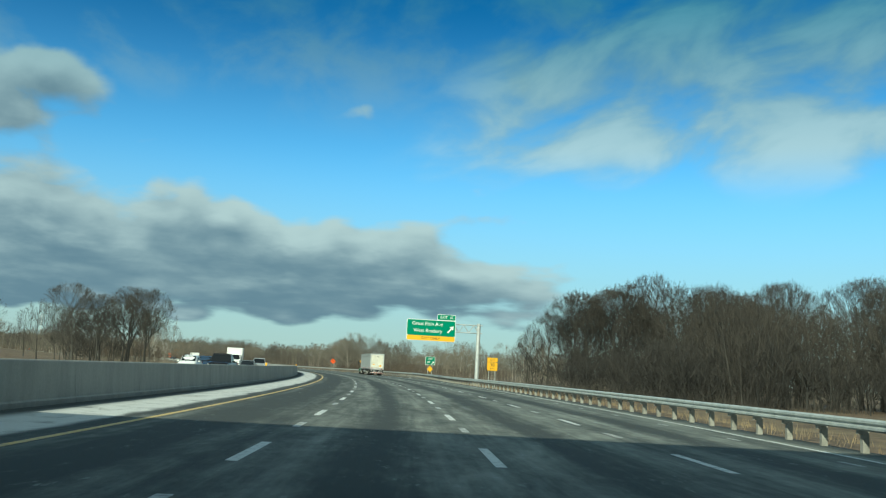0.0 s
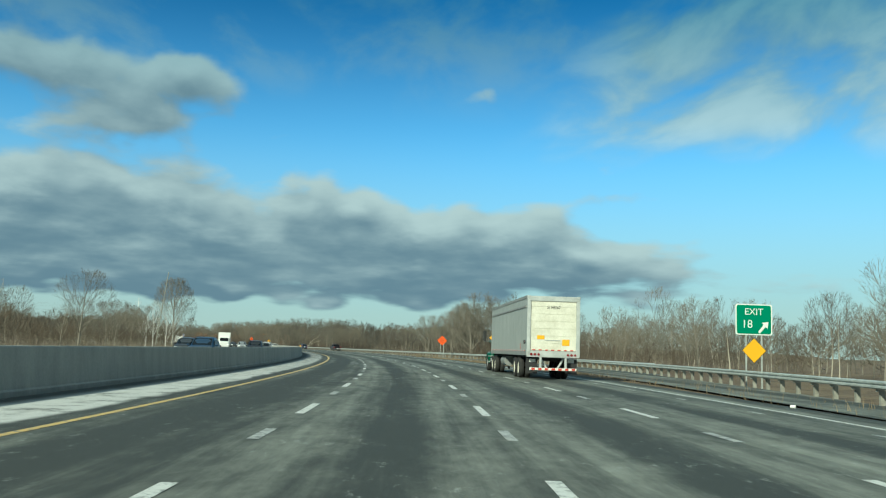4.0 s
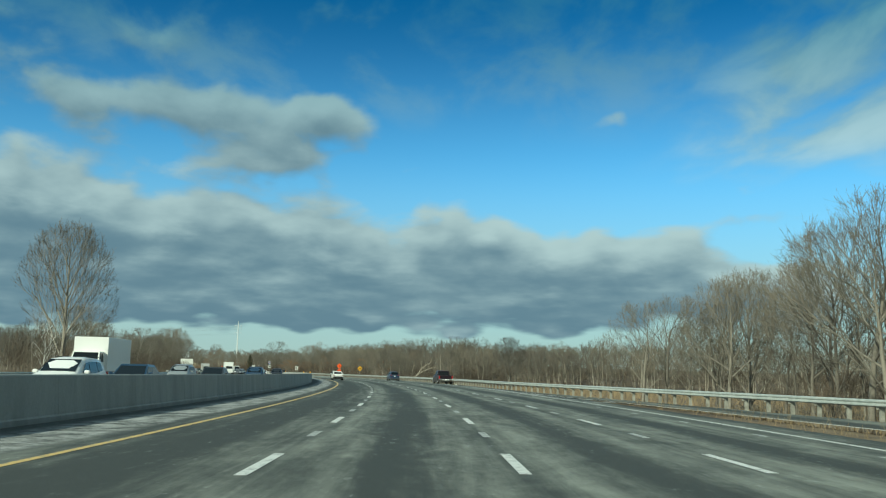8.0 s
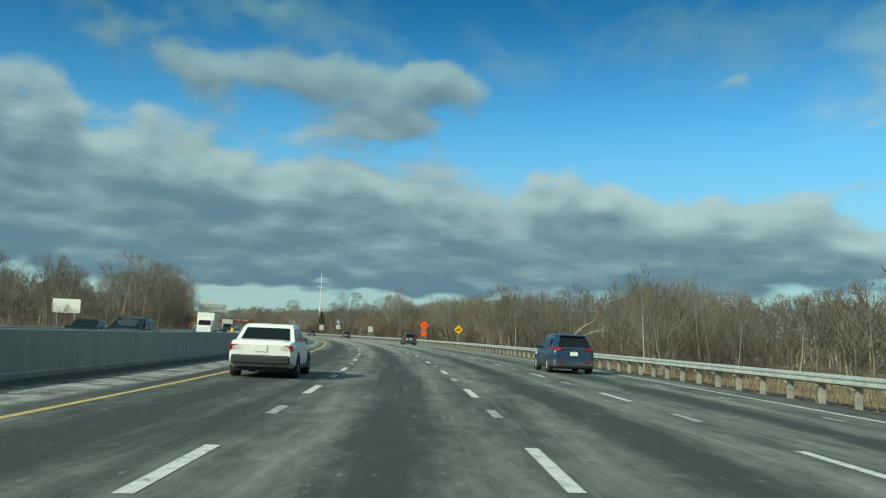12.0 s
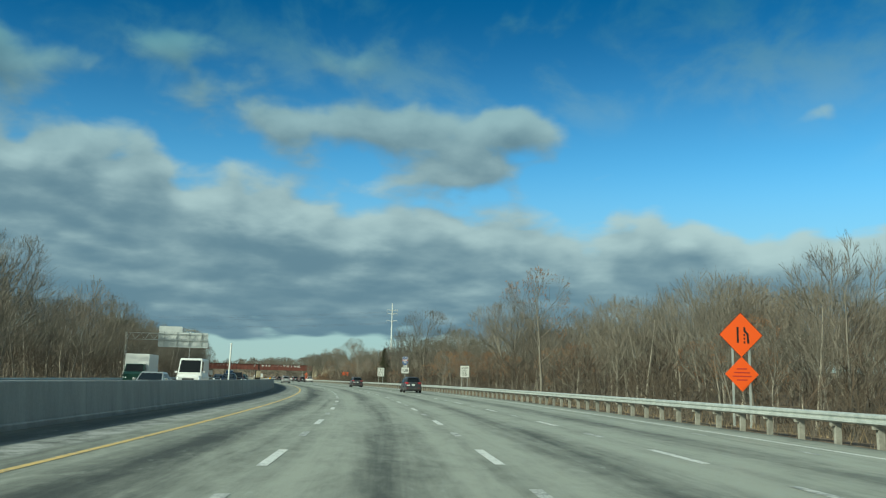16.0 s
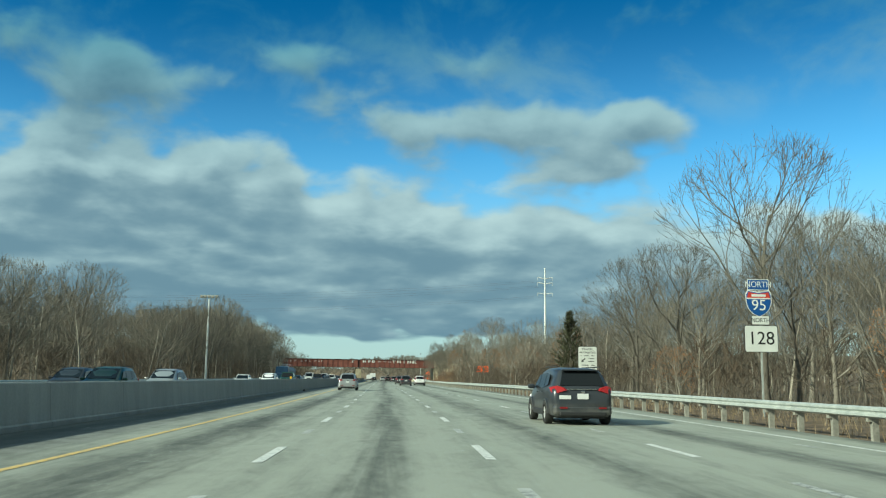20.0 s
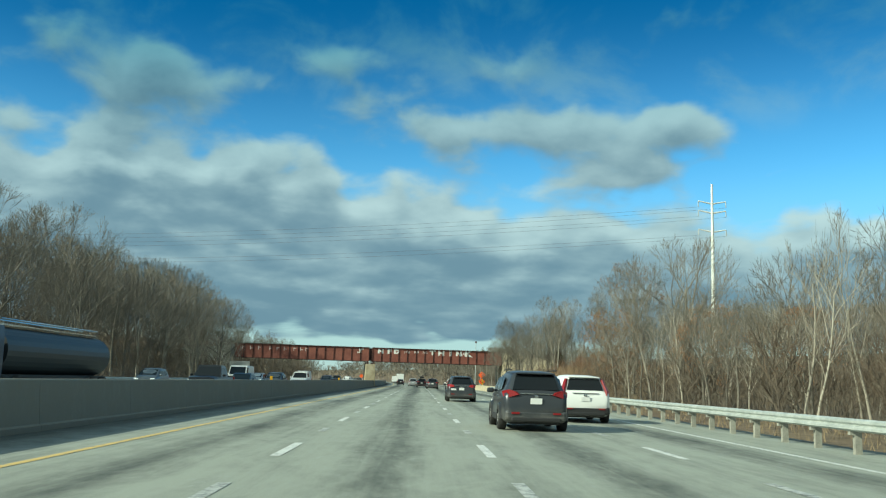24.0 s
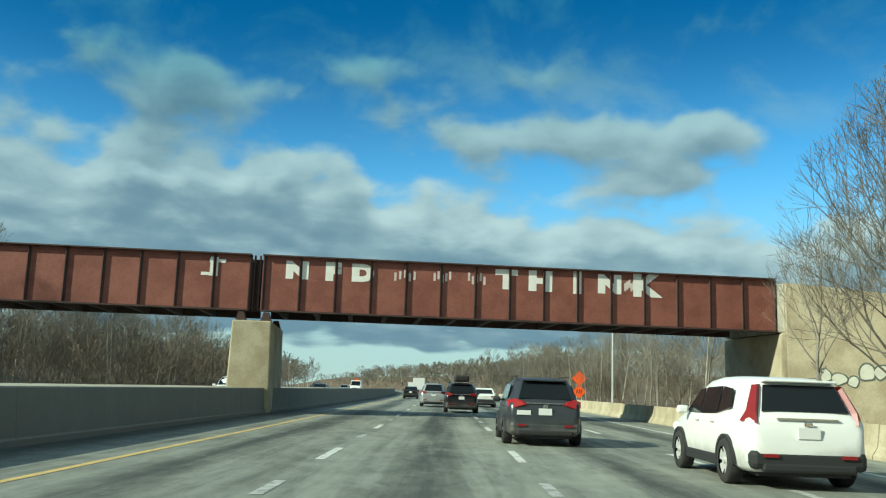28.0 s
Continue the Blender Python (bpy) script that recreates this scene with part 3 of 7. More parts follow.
while s < 1180:
    a = s + 0.004
    b = s + 5.992
    vs = []
    for q in (a, b):
        u = WALL_U(q)
        for du, z in ((0.0, -0.02), (0.0, 0.12), (-0.05, 0.16), (-0.12, 1.06), (-0.15, 1.09), (-0.45, 1.09), (-0.48, 1.06), (-0.62, -0.02)):
            vs.append(rd(q, u + du, z))
    k = 8
    fs = [(j, (j + 1) % k, (j + 1) % k + k, j + k) for j in range(k)] + [tuple(range(k))[::-1], tuple(range(k, 2 * k))]
    mesh_ob("panel", vs, fs, M["wall"], wall)
    s += 6.0


def rail_u(s):
    """The rail along the main line and, before it, the outer side of the entry ramp."""
    return 13.2 + 9.0 * (1 - smoothstep(235, 345, s)) - 1.5 * smoothstep(690, 760, s)


def exit_u(s):
    """The rail before the exit, which follows the exit ramp away."""
    return 12.4 + 9.0 * smoothstep(95, 210, s)


def guardrail(s0, s1, uf):
    g = tagged(empty("guardrail"), "galvanised steel W-beam guardrail on posts", "guardrail", kind="structure")
    prof = [(0.0, 0.50), (-0.075, 0.54), (-0.075, 0.59), (-0.015, 0.635), (-0.075, 0.68), (-0.075, 0.73), (0.0, 0.77)]
    s = s0
    while s < s1:
        e = min(s + 7.62, s1)
        strip("beam", M["galv"], s, e + 0.05, [((lambda q, du=du: uf(q) + du), z) for du, z in prof], 2.0, g)
        s = e
    me = None
    s = s0 + 0.5
    while s < s1:
        if me is None:
            bm = bmesh.new()
            box(bm, 0.19, 0, 0.33, 0.15, 0.12, 0.84)
            box(bm, 0.07, 0, 0.60, 0.12, 0.11, 0.28)
            ob = part("post", bm, M["post"], g)
            me = ob.data
        else:
            ob = new("post", me)
            ob.parent = g
        ob.matrix_world = at(s, uf(s), -0.05)
        s += 1.905
    return g


guardrail(-40, 205, exit_u)
guardrail(190, 858, rail_u)
# ---------------------------------------------------------------- trees
def tube(V, F, pts, rads, sides):
    base = len(V)
    n = len(pts)
    for i, (p, r) in enumerate(zip(pts, rads)):
        d = (pts[min(i + 1, n - 1)] - pts[max(i - 1, 0)]).normalized()
        a = d.orthogonal().normalized()
        b = d.cross(a)
        for k in range(sides):
            w = 2 * math.pi * k / sides
            V.append(p + (a * math.cos(w) + b * math.sin(w)) * r)
    for i in range(n - 1):
        for k in range(sides):
            q = base + i * sides
            F.append((q + k, q + (k + 1) % sides, q + sides + (k + 1) % sides, q + sides + k))


def blade(V, F, p, d, length, w, rng):
    side = d.cross(Vector((rng.uniform(-1, 1), rng.uniform(-1, 1), rng.uniform(-1, 1))))
    side = side.normalized() * w if side.length > 1e-4 else Vector((w, 0, 0))
    k = len(V)
    V += [p - side, p + side, p + d * length]
    F.append((k, k + 1, k + 2))


def bent(p, d, length, n, rng, up, wild):
    pts, d = [p.copy()], d.normalized()
    for i in range(n):
        d = (d + Vector((rng.uniform(-wild, wild), rng.uniform(-wild, wild), rng.uniform(-wild, wild) + up))).normalized()
        pts.append(pts[-1] + d * length / n)
    return pts


def grow(seed, h, spread, r, clear, limbs=9, kids=(5, 5, 4, 3), rise=0.75, lean=0.08, leaves=0, lite=False, tw=0.012, wild=0.16):
    """Wood, twigs and leaves of one bare tree, as three lists of vertices and faces. Its limbs fork and fill a domed crown."""
    rng = random.Random(seed)
    W, WF, T, TF, L, LF = [], [], [], [], [], []
    rv = lambda k: Vector((rng.uniform(-k, k), rng.uniform(-k, k), rng.uniform(-k, k)))
    trunk = bent(Vector((0, 0, -0.3)), Vector((rng.uniform(-lean, lean), rng.uniform(-lean, lean), 1)), h * 0.72, 8, rng, 0.06, 0.085)
    tube(W, WF, trunk, [r * (1 - 0.78 * (i / 8) ** 0.9) * (1.3 if i == 0 else 1) for i in range(9)], 4 if lite else 7)
    z0 = h * clear
    zc, half = z0 + (h - z0) * 0.45, (h - z0) * 0.55
    cx, cy = trunk[7].x, trunk[7].y

    def beyond(p):
        dz = (p.z - zc) / (half if p.z > zc else (zc - z0) * 1.15 + 0.01)
        return ((p.x - cx) ** 2 + (p.y - cy) ** 2) / spread ** 2 + dz * dz

    def sprout(p, d, ln, rad, level):
        cut = rng.uniform(0.82, 1.10)
        for _ in range(6):
            if beyond(p + d * ln) < cut:
                break
            ln *= 0.78
        if ln < 0.12:
            return
        last = level == len(kids)
        if level <= (0 if lite else 2):
            n = (5, 4, 2)[level]
            pts = bent(p, d, ln, n, rng, 0.05 if level < 2 else 0.02, wild)
            if lite:
                for a, b, k in ((0, 3, 1.0), (2, 5, 0.6)):
                    blade(T, TF, pts[a], (pts[b] - pts[a]).normalized(), (pts[b] - pts[a]).length * 1.1, max(rad * k * 0.6, tw), rng)
            else:
                tube(W, WF, pts, [max(0.007, rad * (1 - 0.75 * i / n)) for i in range(n + 1)], (5, 4, 3)[level])
        else:
            n = 1
            pts = [p, p + d * ln]
            blade(T, TF, p, d, ln, max(tw * (0.8 if last else 1.0), rad * 0.5), rng)
        if last:
            if leaves and rng.random() < leaves:
                for _ in range(2):
                    pl = p + d * ln * rng.random()
                    a, b = rv(0.075), rv(0.075)
                    k2 = len(L)
                    L.extend((pl, pl + a, pl + a + b, pl + b))
                    LF.append((k2, k2 + 1, k2 + 2, k2 + 3))
            return
        k = kids[level]
        turn = rng.uniform(0, 6.28)
        for j in range(k):
            g = min(0.99, 0.22 + 0.78 * (j + 0.3 + 0.7 * rng.random()) / k)
            q = min(int(g * n), n - 1)
            ps = pts[q].lerp(pts[q + 1], g * n - q)
            along = (pts[q + 1] - pts[q]).normalized()
            side = along.orthogonal().normalized()
            w = turn + j * 2.4
            side = side * math.cos(w) + along.cross(side) * math.sin(w)
            spreadout = rng.uniform(0.35, 0.75) if j < k - 1 else rng.uniform(0.1, 0.3)
            dd = (along + side * spreadout + Vector((0, 0, 0.14)) + rv(0.12)).normalized()
            sprout(ps, dd, ln * rng.uniform(0.52, 0.78) * (1.08 - 0.30 * g), rad * (1 - 0.55 * g) * 0.58, level + 1)

    for i in range(limbs):
        f = clear * 0.9 + 0.06 + (0.95 - clear * 0.9) * (i + 0.6 * rng.random()) / limbs
        f = min(0.985, f / 0.98)
        j = min(int(f * 8), 7)
        p = trunk[j].lerp(trunk[j + 1], f * 8 - j)
        w = i * 2.39996 + rng.uniform(-0.4, 0.4)
        tilt = rise + 0.7 * f * f + rng.uniform(-0.12, 0.2)
        d = Vector((math.cos(w), math.sin(w), tilt)).normalized()
        sprout(p, d, (h - p.z) * rng.uniform(0.75, 1.0) if f > 0.55 else spread * rng.uniform(0.95, 1.3), r * 0.39 * (1 - f * 0.45), 0)
    return (W, WF), (T, TF), (L, LF)


def bark(name, lo, hi, tint=None):
    """Wood and twigs: tone wanders within a tree, from tree to tree and over the whole wood."""
    def build(n, b):
        p = world_co(n)
        f = n.m("ADD", n.m("MULTIPLY", n.noise(p, 6.0, 5, 0.7), 0.45), n.m("MULTIPLY", rnd(n), 0.3))
        f = n.m("ADD", f, n.m("MULTIPLY", n.noise(p, 0.16, 2, 0.5), 0.35))
        col = n.mix(n.step(f, 0.28, 0.78), (*lo, 1), (*hi, 1))
        if tint:
            col = n.mix(n.step(n.noise(p, 0.11, 3, 0.6), 0.52, 0.72, 0.0, 0.6), col, (*tint, 1))
        n.put(b.inputs["Base Color"], col)

    return material(name, build, 0.9)


M["bark"] = bark("grey_brown_bark", (0.085, 0.076, 0.062), (0.27, 0.245, 0.20))
# darker than bark, for the clumps before the exit and one lone tree
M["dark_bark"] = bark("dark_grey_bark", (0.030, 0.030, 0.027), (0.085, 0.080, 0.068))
M["pale_bark"] = bark("pale_bark", (0.20, 0.175, 0.135), (0.42, 0.38, 0.31))
M["twig"] = bark("brown_twigs", (0.082, 0.073, 0.060), (0.21, 0.186, 0.145), (0.185, 0.130, 0.085))
M["grey_twig"] = bark("grey_twigs", (0.060, 0.056, 0.048), (0.150, 0.138, 0.115), (0.14, 0.105, 0.075))
M["thicket"] = bark("dark_brown_thicket", (0.050, 0.042, 0.032), (0.135, 0.108, 0.078), (0.13, 0.085, 0.052))
# darker than twig, for the same trees and the shrubs below them
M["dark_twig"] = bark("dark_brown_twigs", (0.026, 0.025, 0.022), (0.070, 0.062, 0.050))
M["white_bark"] = bark("white_birch_bark", (0.45, 0.44, 0.41), (0.72, 0.71, 0.67))
M["straw"] = bark("dry_straw", (0.17, 0.122, 0.068), (0.33, 0.25, 0.145))
M["rust_twig"] = bark("reddish_brambles", (0.10, 0.055, 0.034), (0.22, 0.13, 0.078))
M["leaf"] = bark("dry_oak_leaves", (0.17, 0.075, 0.03), (0.36, 0.18, 0.075))

KINDS = {}


def tree_kind(key, seed, label, mats=("bark", "twig", "leaf"), **kw):
    (W, WF), (T, TF), (L, LF) = grow(seed, **kw)
    e = empty("tree")
    tagged(e, label, "tree")
    mesh_ob("trunk", W, WF, M[mats[0]], e, smooth=True)
    mesh_ob("crown", T, TF, M[mats[1]], e)
    if LF:
        mesh_ob("leaves", L, LF, M[mats[2]], e)
    KINDS[key] = [e, False]


BARE = "bare grey-brown deciduous tree with fine winter twigs"
SLIM = "tall slim bare forest tree with a high crown"
for i in range(4):
    tree_kind(("oak", i), 10 + i, BARE, h=11.8, spread=5.4, r=0.20, clear=0.18, limbs=11, kids=(5, 5, 4, 3), rise=0.6, tw=0.0125, wild=0.20)
for i in range(4):
    tree_kind(("slim", i), 30 + i, SLIM, h=12.6, spread=3.2, r=0.15, clear=0.30, limbs=10, kids=(5, 4, 4, 3), rise=1.2, tw=0.0125)
for i in range(3):
    tree_kind(("dark", i), 80 + i, "dark bare tree with a rounded crown of fine twigs", ("dark_bark", "dark_twig", "leaf"), h=12.2, spread=4.8, r=0.21, clear=0.22, limbs=13, kids=(5, 5, 5, 4), rise=0.85, tw=0.0145)
tree_kind(("broom", 0), 90, "bare tree with a dense crown of steeply rising twigs", h=12.0, spread=4.3, r=0.22, clear=0.08, limbs=18, kids=(5, 5, 4, 4), rise=1.1, lean=0.03, tw=0.013, wild=0.10)
for i in range(3):
    tree_kind(("thin", i), 50 + i, "thin pale-stemmed bare sapling", ("pale_bark", "twig", "leaf"), h=9.5, spread=1.9, r=0.085, clear=0.25, limbs=8, kids=(4, 4, 4), rise=1.7, lean=0.16, tw=0.010)
for i in range(2):
    tree_kind(("leafy", i), 60 + i, "oak that keeps a few rust-brown dead leaves", h=10.5, spread=4.0, r=0.2, clear=0.12, limbs=11, kids=(5, 4, 4, 3), rise=0.6, leaves=0.8)
tree_kind(("crest", 0), 71, "tall roadside tree with dead leaf clusters at its branch ends", h=12.5, spread=3.7, r=0.16, clear=0.34, limbs=8, kids=(4, 4, 4, 3), leaves=0.42, rise=1.0, wild=0.2)
tree_kind(("birch", 0), 75, "white-barked birch with several leaning stems", ("white_bark", "twig", "leaf"), h=8.5, spread=2.4, r=0.11, clear=0.12, limbs=9, kids=(4, 4, 4), rise=1.3, lean=0.25)


def conifer(seed, h, r):
    """A ragged cedar: upswept sprays in uneven masses, thinner low down."""
    rng = random.Random(seed)
    W, WF, T, TF = [], [], [], []
    tube(W, WF, [Vector((0, 0, -0.3)), Vector((0.1, 0, h * 0.5)), Vector((0, 0.1, h * 0.96))], [0.17, 0.1, 0.01], 6)
    for i in range(300):
        f = (i + rng.random()) / 300
        z = h * (0.04 + 0.92 * f)
        w = rng.uniform(0, 6.283)
        lump = 0.75 + 0.45 * noise.noise((math.cos(w) * 1.3, math.sin(w) * 1.3, z * 0.7))
        ln = r * lump * min(1.0, (1 - f) * 1.9) ** 0.8 * (0.55 + 0.45 * min(1.0, f * 5)) + 0.12
        d = Vector((math.cos(w), math.sin(w), rng.uniform(0.5, 1.3))).normalized()
        for k in range(13):
            q = Vector((0, 0, z - 0.35 * ln)) + d * ln * (0.15 + 0.85 * k / 13)
            e = (d * 0.7 + Vector((rng.uniform(-1, 1), rng.uniform(-1, 1), rng.uniform(-0.2, 1.2)))).normalized()
            blade(T, TF, q, e, rng.uniform(0.22, 0.5), 0.05, rng)
    e = tagged(empty("conifer"), "dark green cedar standing among bare trees", "tree")
    mesh_ob("trunk", W, WF, M["bark"], e)
    mesh_ob("crown", T, TF, M["needles"], e)
    KINDS[("cedar", 0)] = [e, False]


M["needles"] = bark("dark_green_needles", (0.022, 0.030, 0.016), (0.080, 0.078, 0.040))
conifer(3, 8.5, 2.5)


def plant(key, s, u, scale=1.0, turn=0.0, z=None, stretch=1.0):
    e, used = KINDS[key]
    m = Matrix.Translation(rd(s, u, ground_z(s, u) if z is None else z)) @ Matrix.Rotation(turn, 4, "Z") @ Matrix.Diagonal((scale, scale, scale * stretch, 1))
    if not used:
        KINDS[key][1] = True
        e.matrix_world = m
        return e
    return copy_thing(e, m)


rng = random.Random(5)


def clearing(s, u):
    """Keeps the ground open round the leaning tree."""
    return 40.0 + 0.6 * (u - 20.0) if 474 < s < 511 and 0 < u < 40 else u


def wood(s0, s1, u0, u1, count, mix, lo=0.8, hi=1.2):
    """Scatters trees over a stretch of the roadside."""
    for i in range(count):
        kind = rng.choice(mix)
        keys = [k for k in KINDS if k[0] == kind]
        s = s0 + (s1 - s0) * (i + rng.random()) / count
        u = clearing(s, rng.uniform(u0, u1))
        plant(rng.choice(keys), s, u, rng.uniform(lo, hi), rng.uniform(0, 6.28), stretch=rng.uniform(0.9, 1.12))


# woods too many to count: lighter trees joined into one object for a stretch
def lite_arrays(seed, **kw):
    (W, WF), (T, TF), _ = grow(seed, lite=True, **kw)
    tris = []
    for f in WF:
        tris += [(f[0], f[1], f[2]), (f[0], f[2], f[3])]
    n = len(W)
    mats = [0] * len(tris) + [1] * len(TF)
    tris += [(a + n, b + n, c + n) for a, b, c in TF]
    return np.array([tuple(v) for v in W + T], np.float32), np.array(tris, np.int32), np.array(mats, np.int32)


LITE = [lite_arrays(100 + i, h=11.8, spread=4.0 + 0.6 * (i % 2), r=0.13, clear=0.10, limbs=12, kids=(5, 5, 4), rise=0.62, tw=0.021, wild=0.2) for i in range(6)]
FAR = [lite_arrays(120 + i, h=12.0, spread=5.2, r=0.2, clear=0.0, limbs=9, kids=(4, 4, 3), rise=0.7, tw=0.055) for i in range(4)]
RIDGE = [lite_arrays(160 + i, h=12.0, spread=6.0, r=0.2, clear=0.0, limbs=9, kids=(3, 3, 2), rise=0.5, tw=0.19) for i in range(4)]
SHRUB = [lite_arrays(140 + i, h=3.6 + i * 0.6, spread=2.0, r=0.04, clear=0.0, limbs=11, kids=(5, 6), lean=0.3, rise=0.8, tw=0.02) for i in range(4)]


def tri_mesh(name, vs, tris, mats, materials):
    me = bpy.data.meshes.new(name)
    me.vertices.add(len(vs))
    me.vertices.foreach_set("co", vs.astype(np.float32).ravel())
    me.loops.add(len(tris) * 3)
    me.loops.foreach_set("vertex_index", tris.astype(np.int32).ravel())
    me.polygons.add(len(tris))
    me.polygons.foreach_set("loop_start", np.arange(0, len(tris) * 3, 3, dtype=np.int32))
    for m in materials:
        me.materials.append(m)
    me.polygons.foreach_set("material_index", mats.astype(np.int32))
    me.update(calc_edges=True)
    return new(name, me)


def woods(s0, s1, u0, u1, count, lo, hi, kinds, label="dense grey-brown bare winter woods", seed=0, mats=("bark", "twig", "pale_bark", "grey_twig")):
    r = random.Random(seed + int(s0 * 7 + u0))
    VS, TS, MS, base = [], [], [], 0
    for i in range(count):
        v, t, m = r.choice(kinds)
        s, u = s0 + (s1 - s0) * (i + r.random()) / count, clearing(s0 + (s1 - s0) * i / count, r.uniform(u0, u1))
        k, w = r.uniform(lo, hi), r.uniform(0, 6.283)
        c, d = math.cos(w) * k, math.sin(w) * k
        p = rd(s, u, ground_z(s, u))
        q = np.empty_like(v)
        q[:, 0] = v[:, 0] * c - v[:, 1] * d + p.x
        q[:, 1] = v[:, 0] * d + v[:, 1] * c + p.y
        q[:, 2] = v[:, 2] * k * r.uniform(0.9, 1.15) + p.z
        VS.append(q)
        TS.append(t + base)
        MS.append(m + 2 if len(mats) == 4 and r.random() < 0.4 else m)
        base += len(v)
    ob = tri_mesh("woods", np.concatenate(VS), np.concatenate(TS), np.concatenate(MS), [M[k] for k in mats])
    return tagged(ob, label, "woods", kind="stuff")


def brush(name, s0, s1, u0, u1, count, lo, hi, w, mat, label, seed=1):
    """Undergrowth: thin stems from the ground, too many to count."""
    r = np.random.RandomState(seed + int(abs(s0)) + int(abs(u0)))
    V = np.empty((count * 3, 3), np.float32)
    for i in range(count):
        s, u = r.uniform(s0, s1), r.uniform(u0, u1)
        p = rd(s, u, ground_z(s, u) - 0.05)
        h = lo + (hi - lo) * r.rand() ** 2
        a = r.uniform(0, 6.283)
        c, d = math.cos(a) * w, math.sin(a) * w
        lx, ly = r.uniform(-0.45, 0.45) * h, r.uniform(-0.45, 0.45) * h
        V[3 * i] = (p.x - c, p.y - d, p.z)
        V[3 * i + 1] = (p.x + c, p.y + d, p.z)
        V[3 * i + 2] = (p.x + lx, p.y + ly, p.z + h)
    t = np.arange(count * 3, dtype=np.int32).reshape(-1, 3)
    ob = tri_mesh(name, V, t, np.zeros(count, np.int32), [M[mat]])
    return tagged(ob, label, name.replace("_", " "), kind="stuff")


MIXED = ["oak", "slim", "slim", "thin", "leafy"]
# single trees along the edges
wood(768, 838, 17, 25, 24, ["thin"], 0.75, 1.05)
wood(866, 897, -32, -28.6, 16, ["thin"], 0.85, 1.15)
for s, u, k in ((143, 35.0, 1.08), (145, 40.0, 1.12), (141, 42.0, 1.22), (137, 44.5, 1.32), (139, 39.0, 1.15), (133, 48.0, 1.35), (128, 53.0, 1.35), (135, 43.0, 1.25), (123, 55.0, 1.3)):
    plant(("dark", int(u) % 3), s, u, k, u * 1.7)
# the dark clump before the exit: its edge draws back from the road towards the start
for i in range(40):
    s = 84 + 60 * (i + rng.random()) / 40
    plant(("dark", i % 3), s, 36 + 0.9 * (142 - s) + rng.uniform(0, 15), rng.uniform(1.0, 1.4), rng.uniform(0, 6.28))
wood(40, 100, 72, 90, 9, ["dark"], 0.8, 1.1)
wood(284, 336, 28, 36, 10, ["oak", "oak", "broom"], 0.9, 1.15)
plant(("oak", 0), 299, 29.3, 1.25)
plant(("oak", 2), 328, 32.2, 1.1, 1.2)
plant(("oak", 1), 344.8, 30.7, 0.92)
plant(("oak", 2), 344.0, 39.2, 1.1, 2.0)
plant(("oak", 3), 338.0, 33.5, 0.8, 1.0)
wood(510, 562, 26, 33, 20, MIXED, 0.64, 0.82)
wood(560, 645, 23, 29, 18, ["oak", "slim", "leafy", "oak"], 0.75, 0.95)
wood(645, 700, 23, 29, 14, ["oak", "slim", "slim", "oak"], 0.7, 0.9)
for s, u, k in ((640, 21.0, 0.85), (645, 23.5, 0.9), (636, 24.0, 0.8), (650, 20.5, 0.6)):
    plant(("leafy", int(s) % 2), s, u, k, s)
wood(700, 724, 26, 30, 5, ["slim", "oak"], 0.65, 0.8)
wood(724, 834, 18, 25, 32, ["slim", "thin", "thin", "slim", "leafy"], 0.72, 1.0)
for k, s, u, z in (("crest", 822, 21.5, 1.0), ("oak", 818, 24.5, 1.0), ("slim", 812, 19.8, 0.98), ("slim", 806, 21.0, 0.95), ("leafy", 809, 23.5, 1.05)):
    plant((k, 0), s, u, z, s)
wood(866, 897, 18, 28, 28, ["slim", "thin", "slim"], 0.85, 1.15)
plant(("oak", 0), 859, 31.0, 1.0, 2.0)
wood(826, 862, 30, 38, 8, ["oak", "slim"], 0.6, 0.8)
wood(180, 330, -40, -31, 12, ["oak", "thin", "birch"], 0.5, 0.85)
wood(378, 540, -46, -34, 20, ["oak", "oak", "slim"], 0.6, 0.8)
plant(("oak", 0), 528, -36.0, 0.95, 1.0)
wood(540, 760, -36, -29.5, 26, ["oak", "oak", "slim"], 0.88, 1.1)
wood(760, 898, -38, -29.5, 28, ["oak", "oak", "slim"], 0.95, 1.2)
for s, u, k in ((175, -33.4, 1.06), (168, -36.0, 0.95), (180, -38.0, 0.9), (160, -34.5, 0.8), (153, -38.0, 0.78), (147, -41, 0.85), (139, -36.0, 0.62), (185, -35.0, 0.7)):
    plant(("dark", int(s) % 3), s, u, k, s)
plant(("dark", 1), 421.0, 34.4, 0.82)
plant(("broom", 0), 344.5, -31.8, 1.15, 0.5, stretch=1.08)
plant(("oak", 3), 364, -35.0, 0.62)
plant(("crest", 0), 580.4, 20.1, 1.06)
for s, u, k in ((612, 22.0, 0.72), (618, 24.5, 0.8), (624, 21.5, 0.6), (631, 23.5, 0.75), (607, 24.0, 0.65)):
    plant(("leafy", int(s) % 2), s, u, k, s)
plant(("leafy", 0), 664, 16.8, 0.42, 1.0)
plant(("leafy", 1), 667, 17.6, 0.45, 3.0)
plant(("oak", 2), 698, 24.5, 1.12)
plant(("oak", 1), 668, 23.0, 1.2, 2.2)
plant(("cedar", 0), 720.7, 23.3, 1.12)
plant(("cedar", 0), 880, 24.0, 0.55, stretch=0.85)
for s, u, k, w in ((306, -31.0, 1.05, 0.0), (312, -34.0, 1.1, 2.0), (318, -36.0, 1.0, 4.0), (338, -31.5, 0.7, 1.0)):
    plant(("birch", 0), s, u, k, w)
